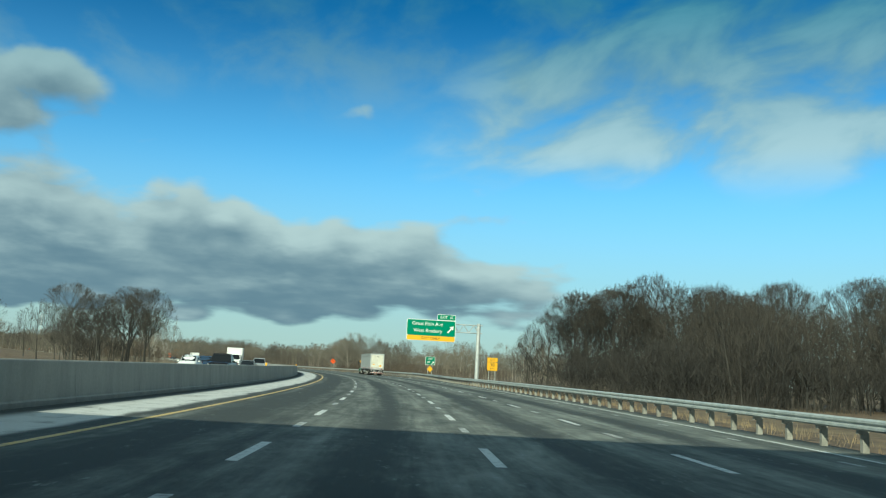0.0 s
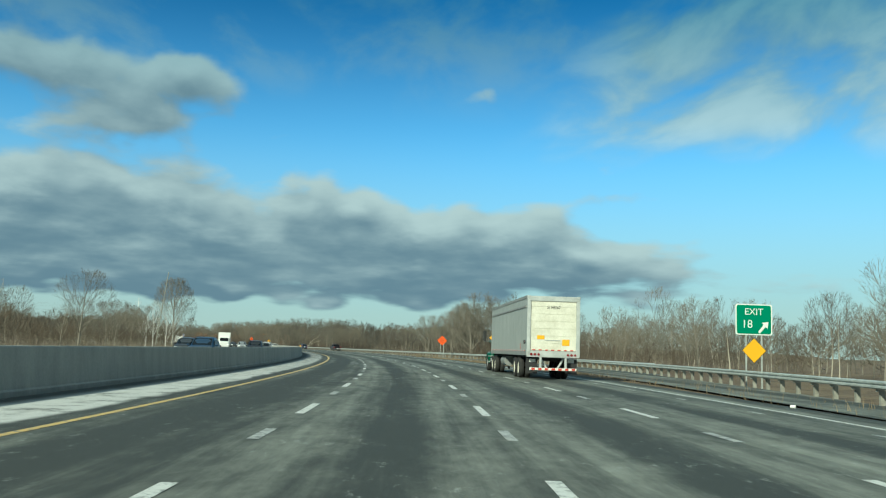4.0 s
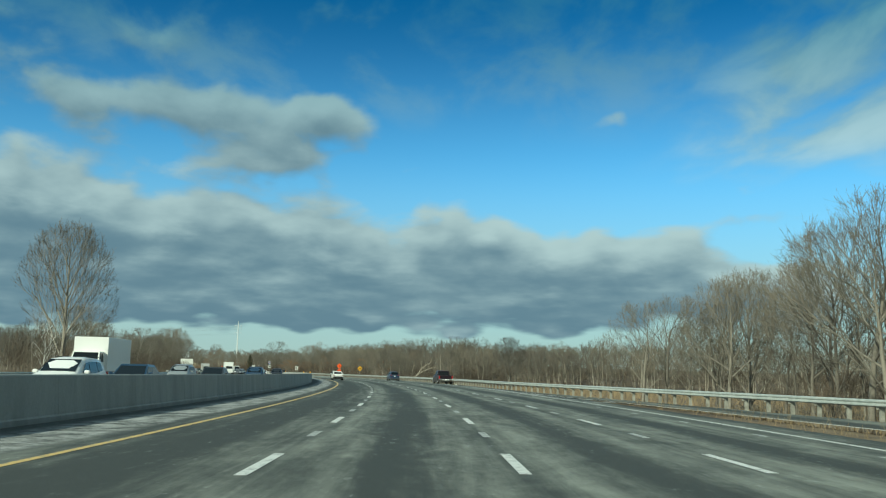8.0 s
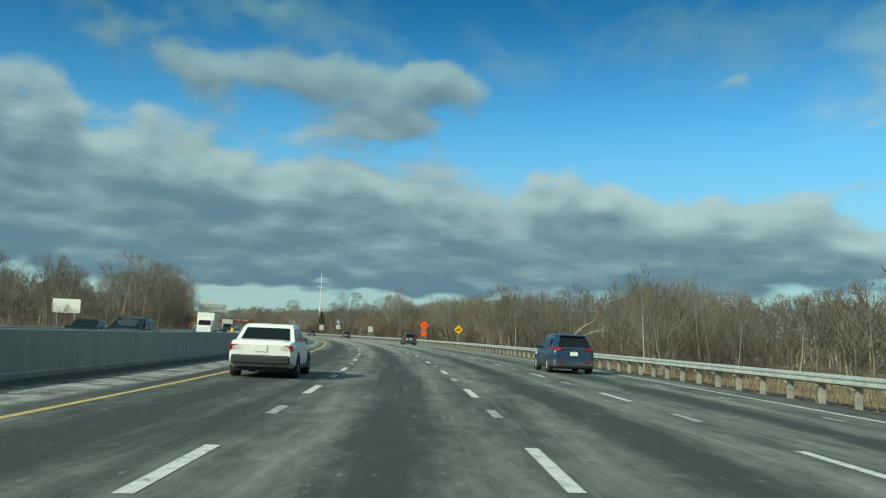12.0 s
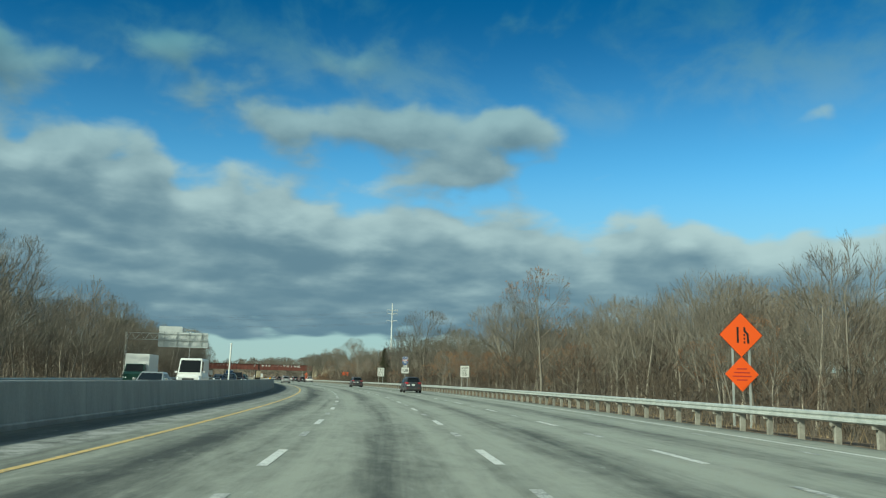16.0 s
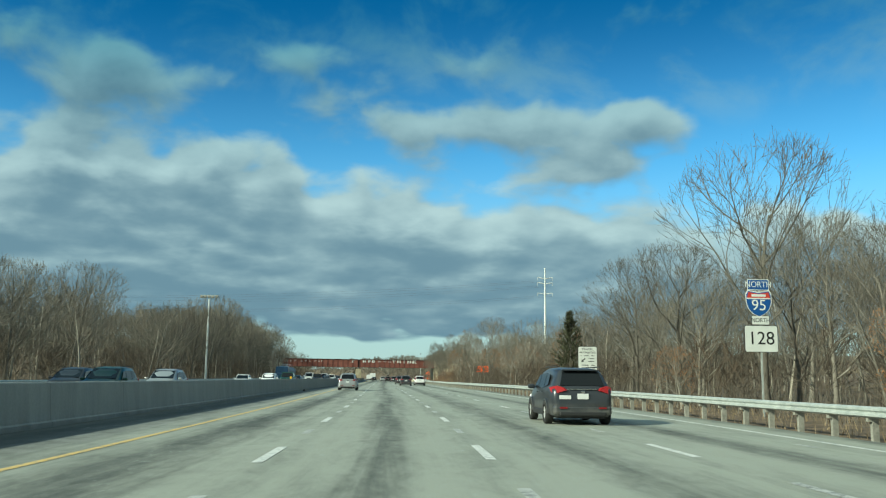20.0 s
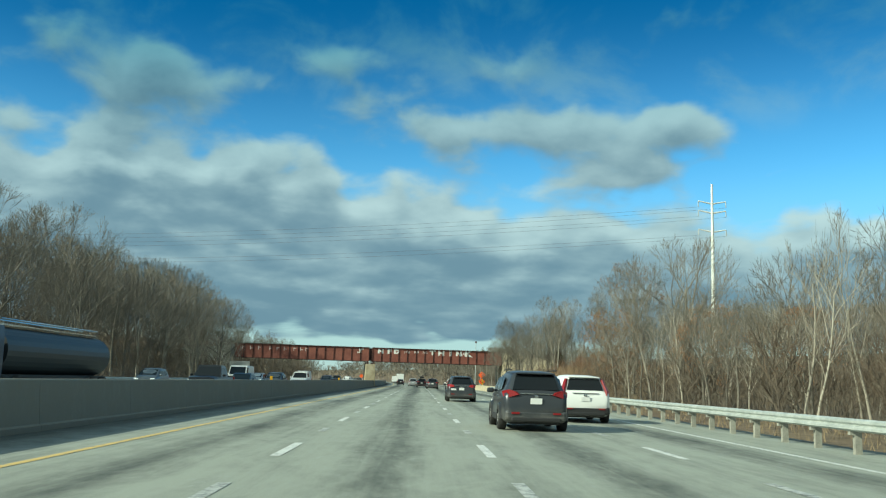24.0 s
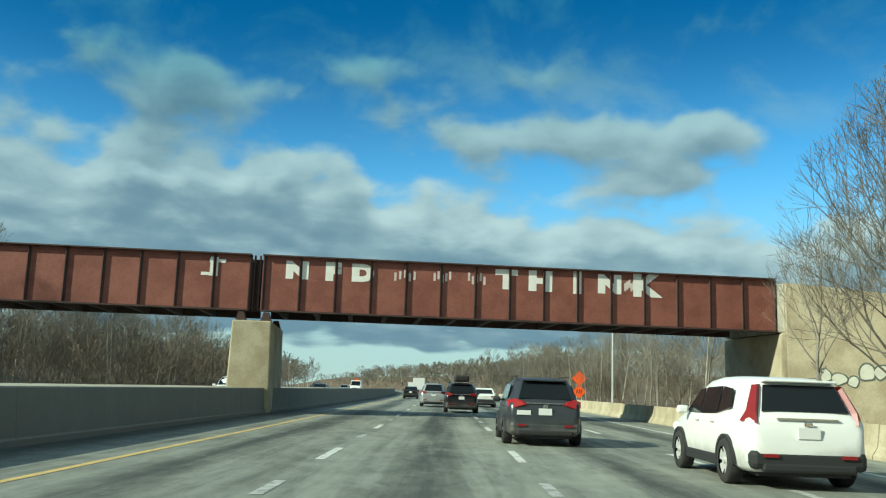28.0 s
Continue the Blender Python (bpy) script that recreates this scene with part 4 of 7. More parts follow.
plant(("birch", 0), 886, -30.0, 0.95, 1.0)
plant(("oak", 2), 895.5, 17.6, 0.8, 1.1)
plant(("oak", 0), 898.5, 20.5, 0.85, 4.1)
plant(("slim", 1), 890.0, 20.0, 1.35, 3.0)
# pale trunks before the wing wall of the bridge
for s, u, k, w in ((892.4, 15.9, 1.25, 0.3), (894.0, 17.2, 1.38, 2.1), (891.0, 18.6, 1.4, 4.0), (896.0, 15.0, 0.85, 5.0)):
    plant(("slim", int(w) % 4), s, u, k, w, stretch=0.95)
# the leaning pale trunk beside the guardrail: it forks, and its limbs end in drooping twigs
def leaning_tree(s, u):
    rng2 = random.Random(12)
    W, WF, T, TF = [], [], [], []
    spine = [Vector(p) for p in ((0, 0, -0.4), (0.5, 0, 0.55), (1.5, 0.1, 1.45), (2.7, 0.1, 2.3), (3.8, 0.0, 3.2))]
    tube(W, WF, spine, [0.34, 0.30, 0.27, 0.25, 0.22], 8)
    ups = [[Vector(p) for p in ((3.7, 0, 3.1), (4.2, 0.2, 4.2), (5.2, 0.4, 5.2), (6.4, 0.5, 6.1), (7.4, 0.6, 6.6))],
           [Vector(p) for p in ((3.7, 0, 3.1), (4.9, -0.2, 3.9), (6.2, -0.3, 4.5), (7.6, -0.4, 5.0), (8.8, -0.6, 5.0))],
           [Vector(p) for p in ((1.5, 0.1, 1.45), (1.75, 0.0, 2.5), (1.95, 0.1, 3.6), (2.0, 0.2, 4.6), (2.2, 0.2, 5.3))]]
    for k, pts in enumerate(ups):
        r0 = (0.17, 0.15, 0.07)[k]
        tube(W, WF, pts, [r0, r0 * 0.8, r0 * 0.6, r0 * 0.4, r0 * 0.18], 6)
        for _ in range(16 if k < 2 else 6):
            g = rng2.uniform(0.8, 3.99)
            q = int(g)
            p = pts[q].lerp(pts[q + 1], g - q)
            d = Vector((rng2.uniform(-0.2, 1), rng2.uniform(-1, 1), rng2.uniform(-0.3, 1.0))).normalized()
            sub = bent(p, d, rng2.uniform(1.0, 2.4), 4, rng2, 0.02, 0.25)
            tube(W, WF, sub, [0.035, 0.028, 0.02, 0.014, 0.008], 4)
            for _ in range(16):
                h = rng2.uniform(0.5, 3.99)
                e = (d + Vector((rng2.uniform(-1, 1), rng2.uniform(-1, 1), rng2.uniform(-1, 1))) * 1.1).normalized()
                blade(T, TF, sub[int(h)].lerp(sub[int(h) + 1], h % 1), e, rng2.uniform(0.4, 1.1), 0.014, rng2)
    e = tagged(empty("tree", at(s, u, ground_z(s, u), -8)), "pale forked tree leaning far over behind the guardrail", "tree")
    mesh_ob("trunk", W, WF, M["pale_bark"], e, smooth=True)
    mesh_ob("crown", T, TF, M["twig"], e)


leaning_tree(503.0, 30.4)
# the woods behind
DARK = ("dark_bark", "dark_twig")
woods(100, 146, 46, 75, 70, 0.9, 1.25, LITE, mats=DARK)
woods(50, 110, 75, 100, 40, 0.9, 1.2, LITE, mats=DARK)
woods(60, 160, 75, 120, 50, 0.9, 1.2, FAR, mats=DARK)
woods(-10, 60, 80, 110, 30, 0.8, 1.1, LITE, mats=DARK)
woods(150, 330, 45, 85, 70, 0.75, 1.1, LITE)
woods(280, 340, 32, 52, 24, 0.85, 1.1, LITE)
PALE = ("pale_bark", "twig")
woods(330, 450, 86, 112, 75, 0.85, 1.08, LITE, "pale brown tree line behind a marsh", mats=PALE)
woods(445, 535, 74, 104, 70, 0.9, 1.12, LITE, "pale brown tree line behind a marsh", mats=PALE)
woods(530, 720, 56, 90, 110, 0.95, 1.25, LITE, "pale brown tree line behind a marsh")
woods(300, 760, 112, 160, 130, 0.85, 1.1, FAR, "pale brown tree line behind a marsh")
woods(455, 560, 27, 42, 55, 0.78, 0.98, LITE)
woods(560, 645, 27, 44, 55, 0.88, 1.05, LITE)
woods(645, 818, 25, 42, 100, 0.72, 0.92, LITE)
woods(818, 900, 34, 60, 36, 0.6, 0.8, LITE)
woods(455, 700, 46, 90, 120, 0.8, 1.0, FAR)
woods(700, 900, 46, 90, 80, 0.6, 0.8, FAR)
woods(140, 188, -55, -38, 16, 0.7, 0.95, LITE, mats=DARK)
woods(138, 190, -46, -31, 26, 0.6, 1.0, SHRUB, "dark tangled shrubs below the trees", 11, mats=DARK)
woods(180, 420, -75, -38, 60, 0.5, 0.8, LITE)
woods(378, 560, -62, -38, 90, 0.6, 0.78, LITE)
woods(545, 760, -46, -31, 110, 0.92, 1.12, LITE)
woods(760, 899, -50, -30, 100, 0.98, 1.2, LITE)
woods(545, 900, -90, -50, 110, 0.85, 1.0, FAR)
woods(914, 1050, 20, 60, 80, 0.75, 1.0, LITE)
woods(914, 1050, -70, -32, 130, 0.85, 1.1, LITE)
woods(1050, 1250, 20, 70, 90, 0.7, 1.0, FAR)
woods(1050, 1250, -80, -32, 80, 0.7, 1.0, FAR)
RIDGE_TEXT = "distant brown wooded ridge"
woods(1150, 1900, -330, -120, 220, 0.9, 1.3, RIDGE, RIDGE_TEXT)
woods(1250, 1900, 30, 200, 260, 0.9, 1.3, RIDGE, RIDGE_TEXT)
woods(1200, 2000, -120, -40, 170, 0.9, 1.3, RIDGE, RIDGE_TEXT)
woods(130, 1150, -260, -85, 330, 1.05, 1.4, RIDGE, RIDGE_TEXT)
woods(-60, 330, 85, 200, 160, 0.8, 1.1, RIDGE, RIDGE_TEXT)
THICK = ("thicket", "thicket")
UNDER = "dense brown thicket of bare shrubs below the trees"
woods(455, 815, 20, 34, 260, 0.6, 1.1, SHRUB, UNDER, 1, mats=THICK)
woods(455, 815, 34, 60, 200, 0.9, 1.6, SHRUB, UNDER, 2, mats=THICK)
woods(545, 900, -42, -29, 260, 0.7, 1.3, SHRUB, UNDER, 3, mats=THICK)
woods(180, 545, -50, -31, 190, 0.6, 1.1, SHRUB, UNDER, 4, mats=THICK)
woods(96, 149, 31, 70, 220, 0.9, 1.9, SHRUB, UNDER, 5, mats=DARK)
woods(225, 330, 26, 60, 110, 0.6, 1.2, SHRUB, UNDER, 6, mats=THICK)
woods(330, 700, 80, 110, 180, 0.9, 1.5, SHRUB, UNDER, 7, mats=THICK)
woods(905, 1050, 17, 40, 60, 0.7, 1.2, SHRUB, UNDER, 8, mats=THICK)
woods(905, 1050, -50, -30, 150, 0.9, 1.6, SHRUB, UNDER, 9, mats=THICK)
woods(720, 836, 16, 30, 150, 0.45, 0.95, SHRUB, UNDER, 10, mats=THICK)
woods(822, 892, 15, 30, 60, 0.25, 0.5, SHRUB, "low reddish brambles on the grassy bank", 12, mats=("rust_twig", "rust_twig"))
brush("brush", 905, 1040, -44, -30, 9000, 0.5, 3.0, 0.03, "twig", "tangled brown undergrowth beneath the trees")
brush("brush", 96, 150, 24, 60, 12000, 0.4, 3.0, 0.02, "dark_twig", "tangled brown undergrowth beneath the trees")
brush("brush", 230, 330, 22, 40, 4000, 0.3, 1.8, 0.02, "twig", "tangled brown undergrowth beneath the trees")
brush("brush", 450, 818, 17, 32, 20000, 0.3, 2.0, 0.018, "twig", "tangled brown undergrowth beneath the trees")
brush("brush", 540, 900, -42, -29, 12000, 0.4, 2.8, 0.025, "twig", "tangled brown undergrowth beneath the trees")
brush("brush", 180, 540, -48, -30, 8000, 0.3, 2.2, 0.025, "twig", "tangled brown undergrowth beneath the trees")
brush("dry_grass", 818, 896, 13.6, 31, 30000, 0.15, 0.75, 0.018, "straw", "dry brown grass covering the bank beside the bridge")
brush("brush", 822, 896, 14.5, 30, 9000, 0.3, 1.2, 0.018, "rust_twig", "low reddish brambles on the grassy bank")
brush("dry_grass", 0, 818, 13.4, 18.5, 26000, 0.08, 0.55, 0.012, "straw", "dry straw-coloured grass behind the guardrail")
brush("dry_reeds", 290, 480, 17, 85, 22000, 0.4, 1.2, 0.03, "straw", "field of tan dry reeds beyond the guardrail")


# ---------------------------------------------------------------- signs
M["sign_green"] = material("green_sign_sheeting", (0.0, 0.20, 0.105), 0.45)
M["sign_white"] = speckled("white_sign_sheeting", (0.66, 0.68, 0.64), (0.78, 0.79, 0.74), 1.5, 0.5, relief=0)
M["sign_yellow"] = material("yellow_sign_sheeting", (0.80, 0.42, 0.015), 0.45)
M["sign_orange"] = material("orange_sign_sheeting", (0.90, 0.115, 0.012), 0.5)
M["sign_blue"] = material("blue_sign_sheeting", (0.012, 0.085, 0.30), 0.45)
M["sign_red"] = material("red_sign_sheeting", (0.52, 0.05, 0.03), 0.45)
M["sign_black"] = material("black_sign_legend", (0.015, 0.015, 0.015), 0.6)
M["pale_alu"] = speckled("pale_mill_aluminium", (0.58, 0.61, 0.60), (0.74, 0.76, 0.74), 1.5, 0.55, 0.0, 25, 0.05)
M["alu"] = speckled("bare_aluminium", (0.42, 0.44, 0.43), (0.58, 0.60, 0.58), 2.0, 0.5, 0.3, 25, 0.05)


def outline(shape, w, h, r=0.0):
    """Corner points of a sign's outline in x and z, about its middle."""
    if shape == "diamond":
        c = w / 2
        return [(0, -c), (c, 0), (0, c), (-c, 0)]
    if shape == "shield":
        pts = [(-0.5, 0.36), (-0.42, 0.5), (-0.2, 0.46), (0, 0.43), (0.2, 0.46), (0.42, 0.5), (0.5, 0.36), (0.5, 0.05), (0.42, -0.2), (0.25, -0.38), (0, -0.5), (-0.25, -0.38), (-0.42, -0.2), (-0.5, 0.05)]
        return [(x * w, z * h) for x, z in pts][::-1]
    r = r or 0.07 * min(w, h)
    pts = []
    for cx, cz, a0 in ((w / 2 - r, -h / 2 + r, -90), (w / 2 - r, h / 2 - r, 0), (-w / 2 + r, h / 2 - r, 90), (-w / 2 + r, -h / 2 + r, 180)):
        for k in range(4):
            a = radians(a0 + 30 * k)
            pts.append((cx + r * math.cos(a), cz + r * math.sin(a)))
    return pts


def plate(parent, name, pts, mat, x=0.0, y=0.0, z=0.0, thick=0.008, label="", scale=1.0):
    """A flat piece of sign with thickness, its face to -y."""
    bm = bmesh.new()
    a = [bm.verts.new((px * scale + x, y - thick / 2, pz * scale + z)) for px, pz in pts]
    b = [bm.verts.new((px * scale + x, y + thick / 2, pz * scale + z)) for px, pz in pts]
    bm.faces.new(a)
    bm.faces.new(b[::-1])
    for i in range(len(a)):
        j = (i + 1) % len(a)
        bm.faces.new((a[i], b[i], b[j], a[j]))
    return part(name, bm, mat, parent, label)


def words(parent, name, text, height, mat, x, y, z, squeeze=1.0, bold=0.0):
    """Lettering with the built-in font, standing upright and facing -y."""
    cu = bpy.data.curves.new(name, "FONT")
    cu.body = text
    cu.size = height * 1.38
    cu.align_x, cu.align_y = "CENTER", "CENTER"
    cu.extrude = 0.002
    cu.offset = bold
    tmp = bpy.data.objects.new(name, cu)
    scene.collection.objects.link(tmp)
    dg = bpy.context.evaluated_depsgraph_get()
    me = bpy.data.meshes.new_from_object(tmp.evaluated_get(dg))
    bpy.data.objects.remove(tmp)
    me.materials.clear()
    me.materials.append(mat)
    ob = new(name, me)
    ob.parent = parent
    ob.matrix_basis = Matrix.Translation((x, y, z)) @ Matrix.Rotation(radians(90), 4, "X") @ Matrix.Diagonal((squeeze, 1, 1, 1))
    return ob


def bars(parent, rows, mat, y):
    """Plain bars where writing cannot be read: x, z, width, height."""
    for x, z, w, h in rows:
        bm = bmesh.new()
        box(bm, x, y, z, w, 0.004, h)
        part("legend_bar", bm, mat, parent)


def posts(parent, xs, top, mat="galv", r=0.035, bottom=-0.9):
    for x in xs:
        bm = bmesh.new()
        box(bm, x, 0.03, (top + bottom) / 2, r * 2, 0.045, top - bottom)
        part("post", bm, M[mat], parent)


def board(parent, shape, w, h, field, border, z, x=0.0, y=0.0, inset=0.93):
    pts = outline(shape, w, h)
    p = plate(parent, "panel", pts, M[border], x, y, z)
    plate(p, "face", pts, M[field], x, y - 0.0065, z, 0.005, scale=inset)
    return p


def sign_at(name, label, s, u, turn=0.0):
    return tagged(empty(name, at(s, u, 0, turn)), label, "road sign")


def green_gantry():
    g = tagged(empty("overhead_sign_gantry", at(122.5, 0, 0, -2)), "green overhead exit sign on a cantilever pole", "road sign")
    cx = 11.6
    p = plate(g, "panel", outline("rect", 6.9, 2.95, 0.25), M["sign_white"], cx, 0, 6.98, 0.04)
    plate(p, "face", outline("rect", 6.74, 2.16, 0.2), M["sign_green"], cx, -0.03, 7.30, 0.02)
    plate(p, "face", outline("rect", 6.74, 0.66, 0.2), M["sign_yellow"], cx, -0.03, 5.88, 0.02)
    t = plate(g, "exit_tab", outline("rect", 2.6, 0.82, 0.15), M["sign_white"], cx + 2.1, 0, 8.88, 0.04)
    plate(t, "face", outline("rect", 2.48, 0.70, 0.12), M["sign_green"], cx + 2.1, -0.03, 8.88, 0.02)
    words(t, "legend", "EXIT  18", 0.36, M["sign_white"], cx + 2.1, -0.045, 8.87)
    words(p, "legend", "Great Plain Ave", 0.50, M["sign_white"], cx - 0.55, -0.045, 7.86, 0.98)
    words(p, "legend", "West Roxbury", 0.50, M["sign_white"], cx - 0.45, -0.045, 6.90, 0.98)
    words(p, "legend", "EXIT ONLY", 0.36, M["sign_black"], cx, -0.045, 5.87, 1.05)
    arrow = [(-0.10, -0.62), (0.10, -0.62), (0.10, 0.10), (0.36, 0.10), (0, 0.62), (-0.36, 0.10), (-0.10, 0.10)]
    c, s_ = math.cos(radians(-40)), math.sin(radians(-40))
    plate(p, "arrow", [(x * c - z * s_, x * s_ + z * c) for x, z in arrow], M["sign_white"], cx + 2.75, -0.045, 7.25, 0.006)
    bm = bmesh.new()
    rod(bm, (18.4, 0.5, -0.9), (18.4, 0.5, 8.3), 0.30, 0.26, 20)
    pole = part("pole", bm, M["alu"], g, smooth=False)
    bm = bmesh.new()
    box(bm, 18.4, 0.5, -0.05, 1.0, 1.0, 0.5, 0.04)
    part("footing", bm, M["concrete"], g)
    bm = bmesh.new()
    for y in (0.25, 0.75):
        for z in (6.95, 8.05):
            rod(bm, (8.4, y, z), (18.9, y, z), 0.055, seg=8)
        for i in range(7):
            x = 8.4 + i * 1.43
            rod(bm, (x, y, 6.95), (x + 0.72, y, 8.05), 0.03, seg=6)
            rod(bm, (x + 0.72, y, 8.05), (x + 1.43, y, 6.95), 0.03, seg=6)
    part("truss_arm", bm, M["alu"], g)


def far_gantry():
    """The back of an overhead sign over the other carriageway."""
    g = tagged(empty("overhead_sign_gantry", at(658.3, 0, 0, 3)), "grey back of an overhead sign on a truss arm", "road sign")
    bm = bmesh.new()
    rod(bm, (-31.4, 0, -0.4), (-31.4, 0, 8.6), 0.24, 0.2, 16)
    part("pole", bm, M["alu"], g)
    bm = bmesh.new()
    for y in (-0.25, 0.25):
        for z in (7.3, 8.4):
            rod(bm, (-31.6, y, z), (-17.6, y, z), 0.05, seg=8)
        for i in range(9):
            x = -31.4 + i * 1.5
            rod(bm, (x, y, 7.3), (x + 0.75, y, 8.4), 0.028, seg=6)
            rod(bm, (x + 0.75, y, 8.4), (x + 1.5, y, 7.3), 0.028, seg=6)
    part("truss_arm", bm, M["alu"], g)
    p = plate(g, "panel", outline("rect", 8.4, 2.6, 0.2), M["pale_alu"], -22.0, 0.4, 7.4, 0.05)
    plate(g, "exit_tab", outline("rect", 3.9, 1.0, 0.1), M["pale_alu"], -24.2, 0.4, 9.22, 0.05)
    for x in (-25.2, -23.1, -21.0, -18.9):
        bm = bmesh.new()
        box(bm, x, 0.32, 7.5, 0.09, 0.1, 2.5)
        part("stringer", bm, M["galv"], g)


def arrow_bars(parent, y, z):
    """The black mark of a lane that ends: one straight bar, one that bends in, and short dashes."""
    for pts in ([(-0.17, -0.3), (-0.09, -0.3), (-0.09, 0.3), (-0.17, 0.3)],
                [(0.24, -0.32), (0.32, -0.32), (0.30, 0.05), (0.18, 0.18), (0.18, 0.3), (0.10, 0.3), (0.10, 0.14), (0.22, 0.02)]):
        plate(parent, "symbol", pts, M["sign_black"], 0, y, z, 0.004)
    for dz in (-0.28, -0.14, 0.0):
        plate(parent, "symbol", [(0.10, dz - 0.04), (0.16, dz - 0.04), (0.16, dz + 0.04), (0.10, dz + 0.04)], M["sign_black"], 0, y, z, 0.004)


def roadside_signs():
    # yellow exit speed plate
    g = sign_at("exit_speed_sign", "yellow exit speed sign on two posts behind the guardrail", 115.0, 19.0)
    posts(g, (-0.42, 0.42), 3.2)
    p = board(g, "rect", 1.45, 1.12, "sign_yellow", "sign_black", 2.36, inset=0.96)
    t = board(g, "rect", 1.45, 0.58, "sign_yellow", "sign_black", 3.24, inset=0.95)
    words(t, "legend", "EXIT", 0.24, M["sign_black"], 0, -0.012, 3.24)
    words(p, "legend", "30", 0.44, M["sign_black"], 0, -0.012, 2.55)
    words(p, "legend", "M.P.H.", 0.17, M["sign_black"], 0, -0.012, 2.07)
    # exit sign in the gore with a yellow diamond
    g = sign_at("exit_sign", "small green exit sign above a yellow diamond", 167.0, 19.6)
    posts(g, (-0.4, 0.4), 4.0)
    p = board(g, "rect", 1.9, 1.55, "sign_green", "sign_white", 3.3)
    words(p, "legend", "EXIT", 0.34, M["sign_white"], 0, -0.012, 3.68)
    words(p, "legend", "18", 0.42, M["sign_white"], -0.35, -0.012, 3.05)
    plate(p, "arrow", [(0.2, -0.36), (0.3, -0.44), (0.6, -0.1), (0.7, -0.2), (0.75, 0.15), (0.4, 0.1), (0.5, 0.0)], M["sign_white"], 0, -0.012, 3.05, 0.004)
    board(g, "diamond", 1.25, 0, "sign_yellow", "sign_black", 1.75, inset=0.97)
    # merging lanes
    g = sign_at("merge_sign", "yellow diamond merge sign on two posts", 231.2, 17.3)
    posts(g, (-0.3, 0.3), 2.9)
    p = board(g, "diamond", 1.72, 0, "sign_yellow", "sign_black", 2.95, inset=0.95)
    plate(p, "symbol", [(-0.07, -0.48), (0.07, -0.48), (0.07, 0.16), (0.2, 0.16), (0, 0.5), (-0.2, 0.16), (-0.07, 0.16)], M["sign_black"], 0, -0.012, 2.95, 0.004)
    plate(p, "symbol", [(0.24, -0.46), (0.36, -0.40), (0.10, 0.02), (0.02, -0.08)], M["sign_black"], 0, -0.012, 2.95, 0.004)
    # orange work sign
    g = sign_at("work_sign", "orange diamond lane-ends work sign on two posts", 270.7, 17.2)
    posts(g, (-0.28, 0.28), 2.8)
    p = board(g, "diamond", 1.7, 0, "sign_orange", "sign_black", 2.82, inset=0.965)
    for k, text in enumerate(("RIGHT", "LANE", "ENDS")):
        words(p, "legend", text, 0.2, M["sign_black"], 0, -0.012, 3.10 - 0.29 * k, 0.95)
    # deer crossing
    g = sign_at("animal_crossing_sign", "yellow diamond animal crossing sign on a post", 505.1, 17.2)
    posts(g, (0,), 2.6)
    p = board(g, "diamond", 1.5, 0, "sign_yellow", "sign_black", 2.55, inset=0.955)
    plate(p, "symbol", [(-0.36, -0.02), (-0.20, 0.10), (-0.02, 0.02), (0.10, 0.10), (0.16, 0.30), (0.22, 0.12), (0.34, 0.08), (0.22, 0.0), (0.16, -0.12), (0.30, -0.26), (0.22, -0.30), (0.06, -0.16), (-0.14, -0.12), (-0.28, -0.26), (-0.34, -0.20), (-0.22, -0.06)][::-1], M["sign_black"], 0, -0.012, 2.55, 0.004)
    # two orange diamonds, one above the other
    g = sign_at("lane_ends_sign", "two orange diamond lane-ends signs on twin posts", 528.7, 15.55)
    posts(g, (-0.33, 0.33), 3.5)
    p = board(g, "diamond", 1.74, 0, "sign_orange", "sign_black", 3.30, inset=0.965)
    arrow_bars(p, -0.012, 3.30)
    p = board(g, "diamond", 1.32, 0, "sign_orange", "sign_orange", 1.82)
    bars(p, [(0, 2.02, 0.40, 0.05), (0, 1.88, 0.62, 0.05), (0, 1.74, 0.74, 0.05), (0, 1.60, 0.42, 0.05)], M["sign_red"], -0.012)
    # speed limit
    g = sign_at("speed_limit_sign", "white speed limit sign on two posts behind the guardrail", 611.1, 18.3)
    posts(g, (-0.36, 0.36), 3.2)
    p = board(g, "rect", 1.22, 1.55, "sign_white", "sign_black", 2.62, inset=0.965)
    words(p, "legend", "SPEED", 0.20, M["sign_black"], 0, -0.012, 3.08, 1.1)
    words(p, "legend", "LIMIT", 0.20, M["sign_black"], 0, -0.012, 2.74, 1.1)
    words(p, "legend", "55", 0.42, M["sign_black"], 0, -0.012, 2.27, 1.1)
    # route markers
    g = sign_at("route_marker", "blue and red route shield over a white square route sign", 655.0, 17.1)
    g.location.z += 0.45
    posts(g, (0.05,), 4.9)
    p = plate(g, "panel", outline("rect", 0.92, 0.46, 0.04), M["sign_white"], 0, 0, 4.86)
    plate(p, "face", outline("rect", 0.86, 0.40, 0.03), M["sign_blue"], 0, -0.0065, 4.86, 0.005)
    words(p, "legend", "NORTH", 0.25, M["sign_white"], 0, -0.012, 4.86, 0.92)
    p = plate(g, "panel", outline("shield", 1.10, 1.12), M["sign_white"], 0, 0, 4.08)
    plate(p, "face", outline("shield", 1.03, 1.05), M["sign_blue"], 0, -0.0065, 4.07, 0.005)
    plate(p, "face", [(-0.49, 0.22), (0.49, 0.22), (0.42, 0.46), (0.2, 0.42), (0, 0.39), (-0.2, 0.42), (-0.42, 0.46)], M["sign_red"], 0, -0.012, 4.09, 0.005)
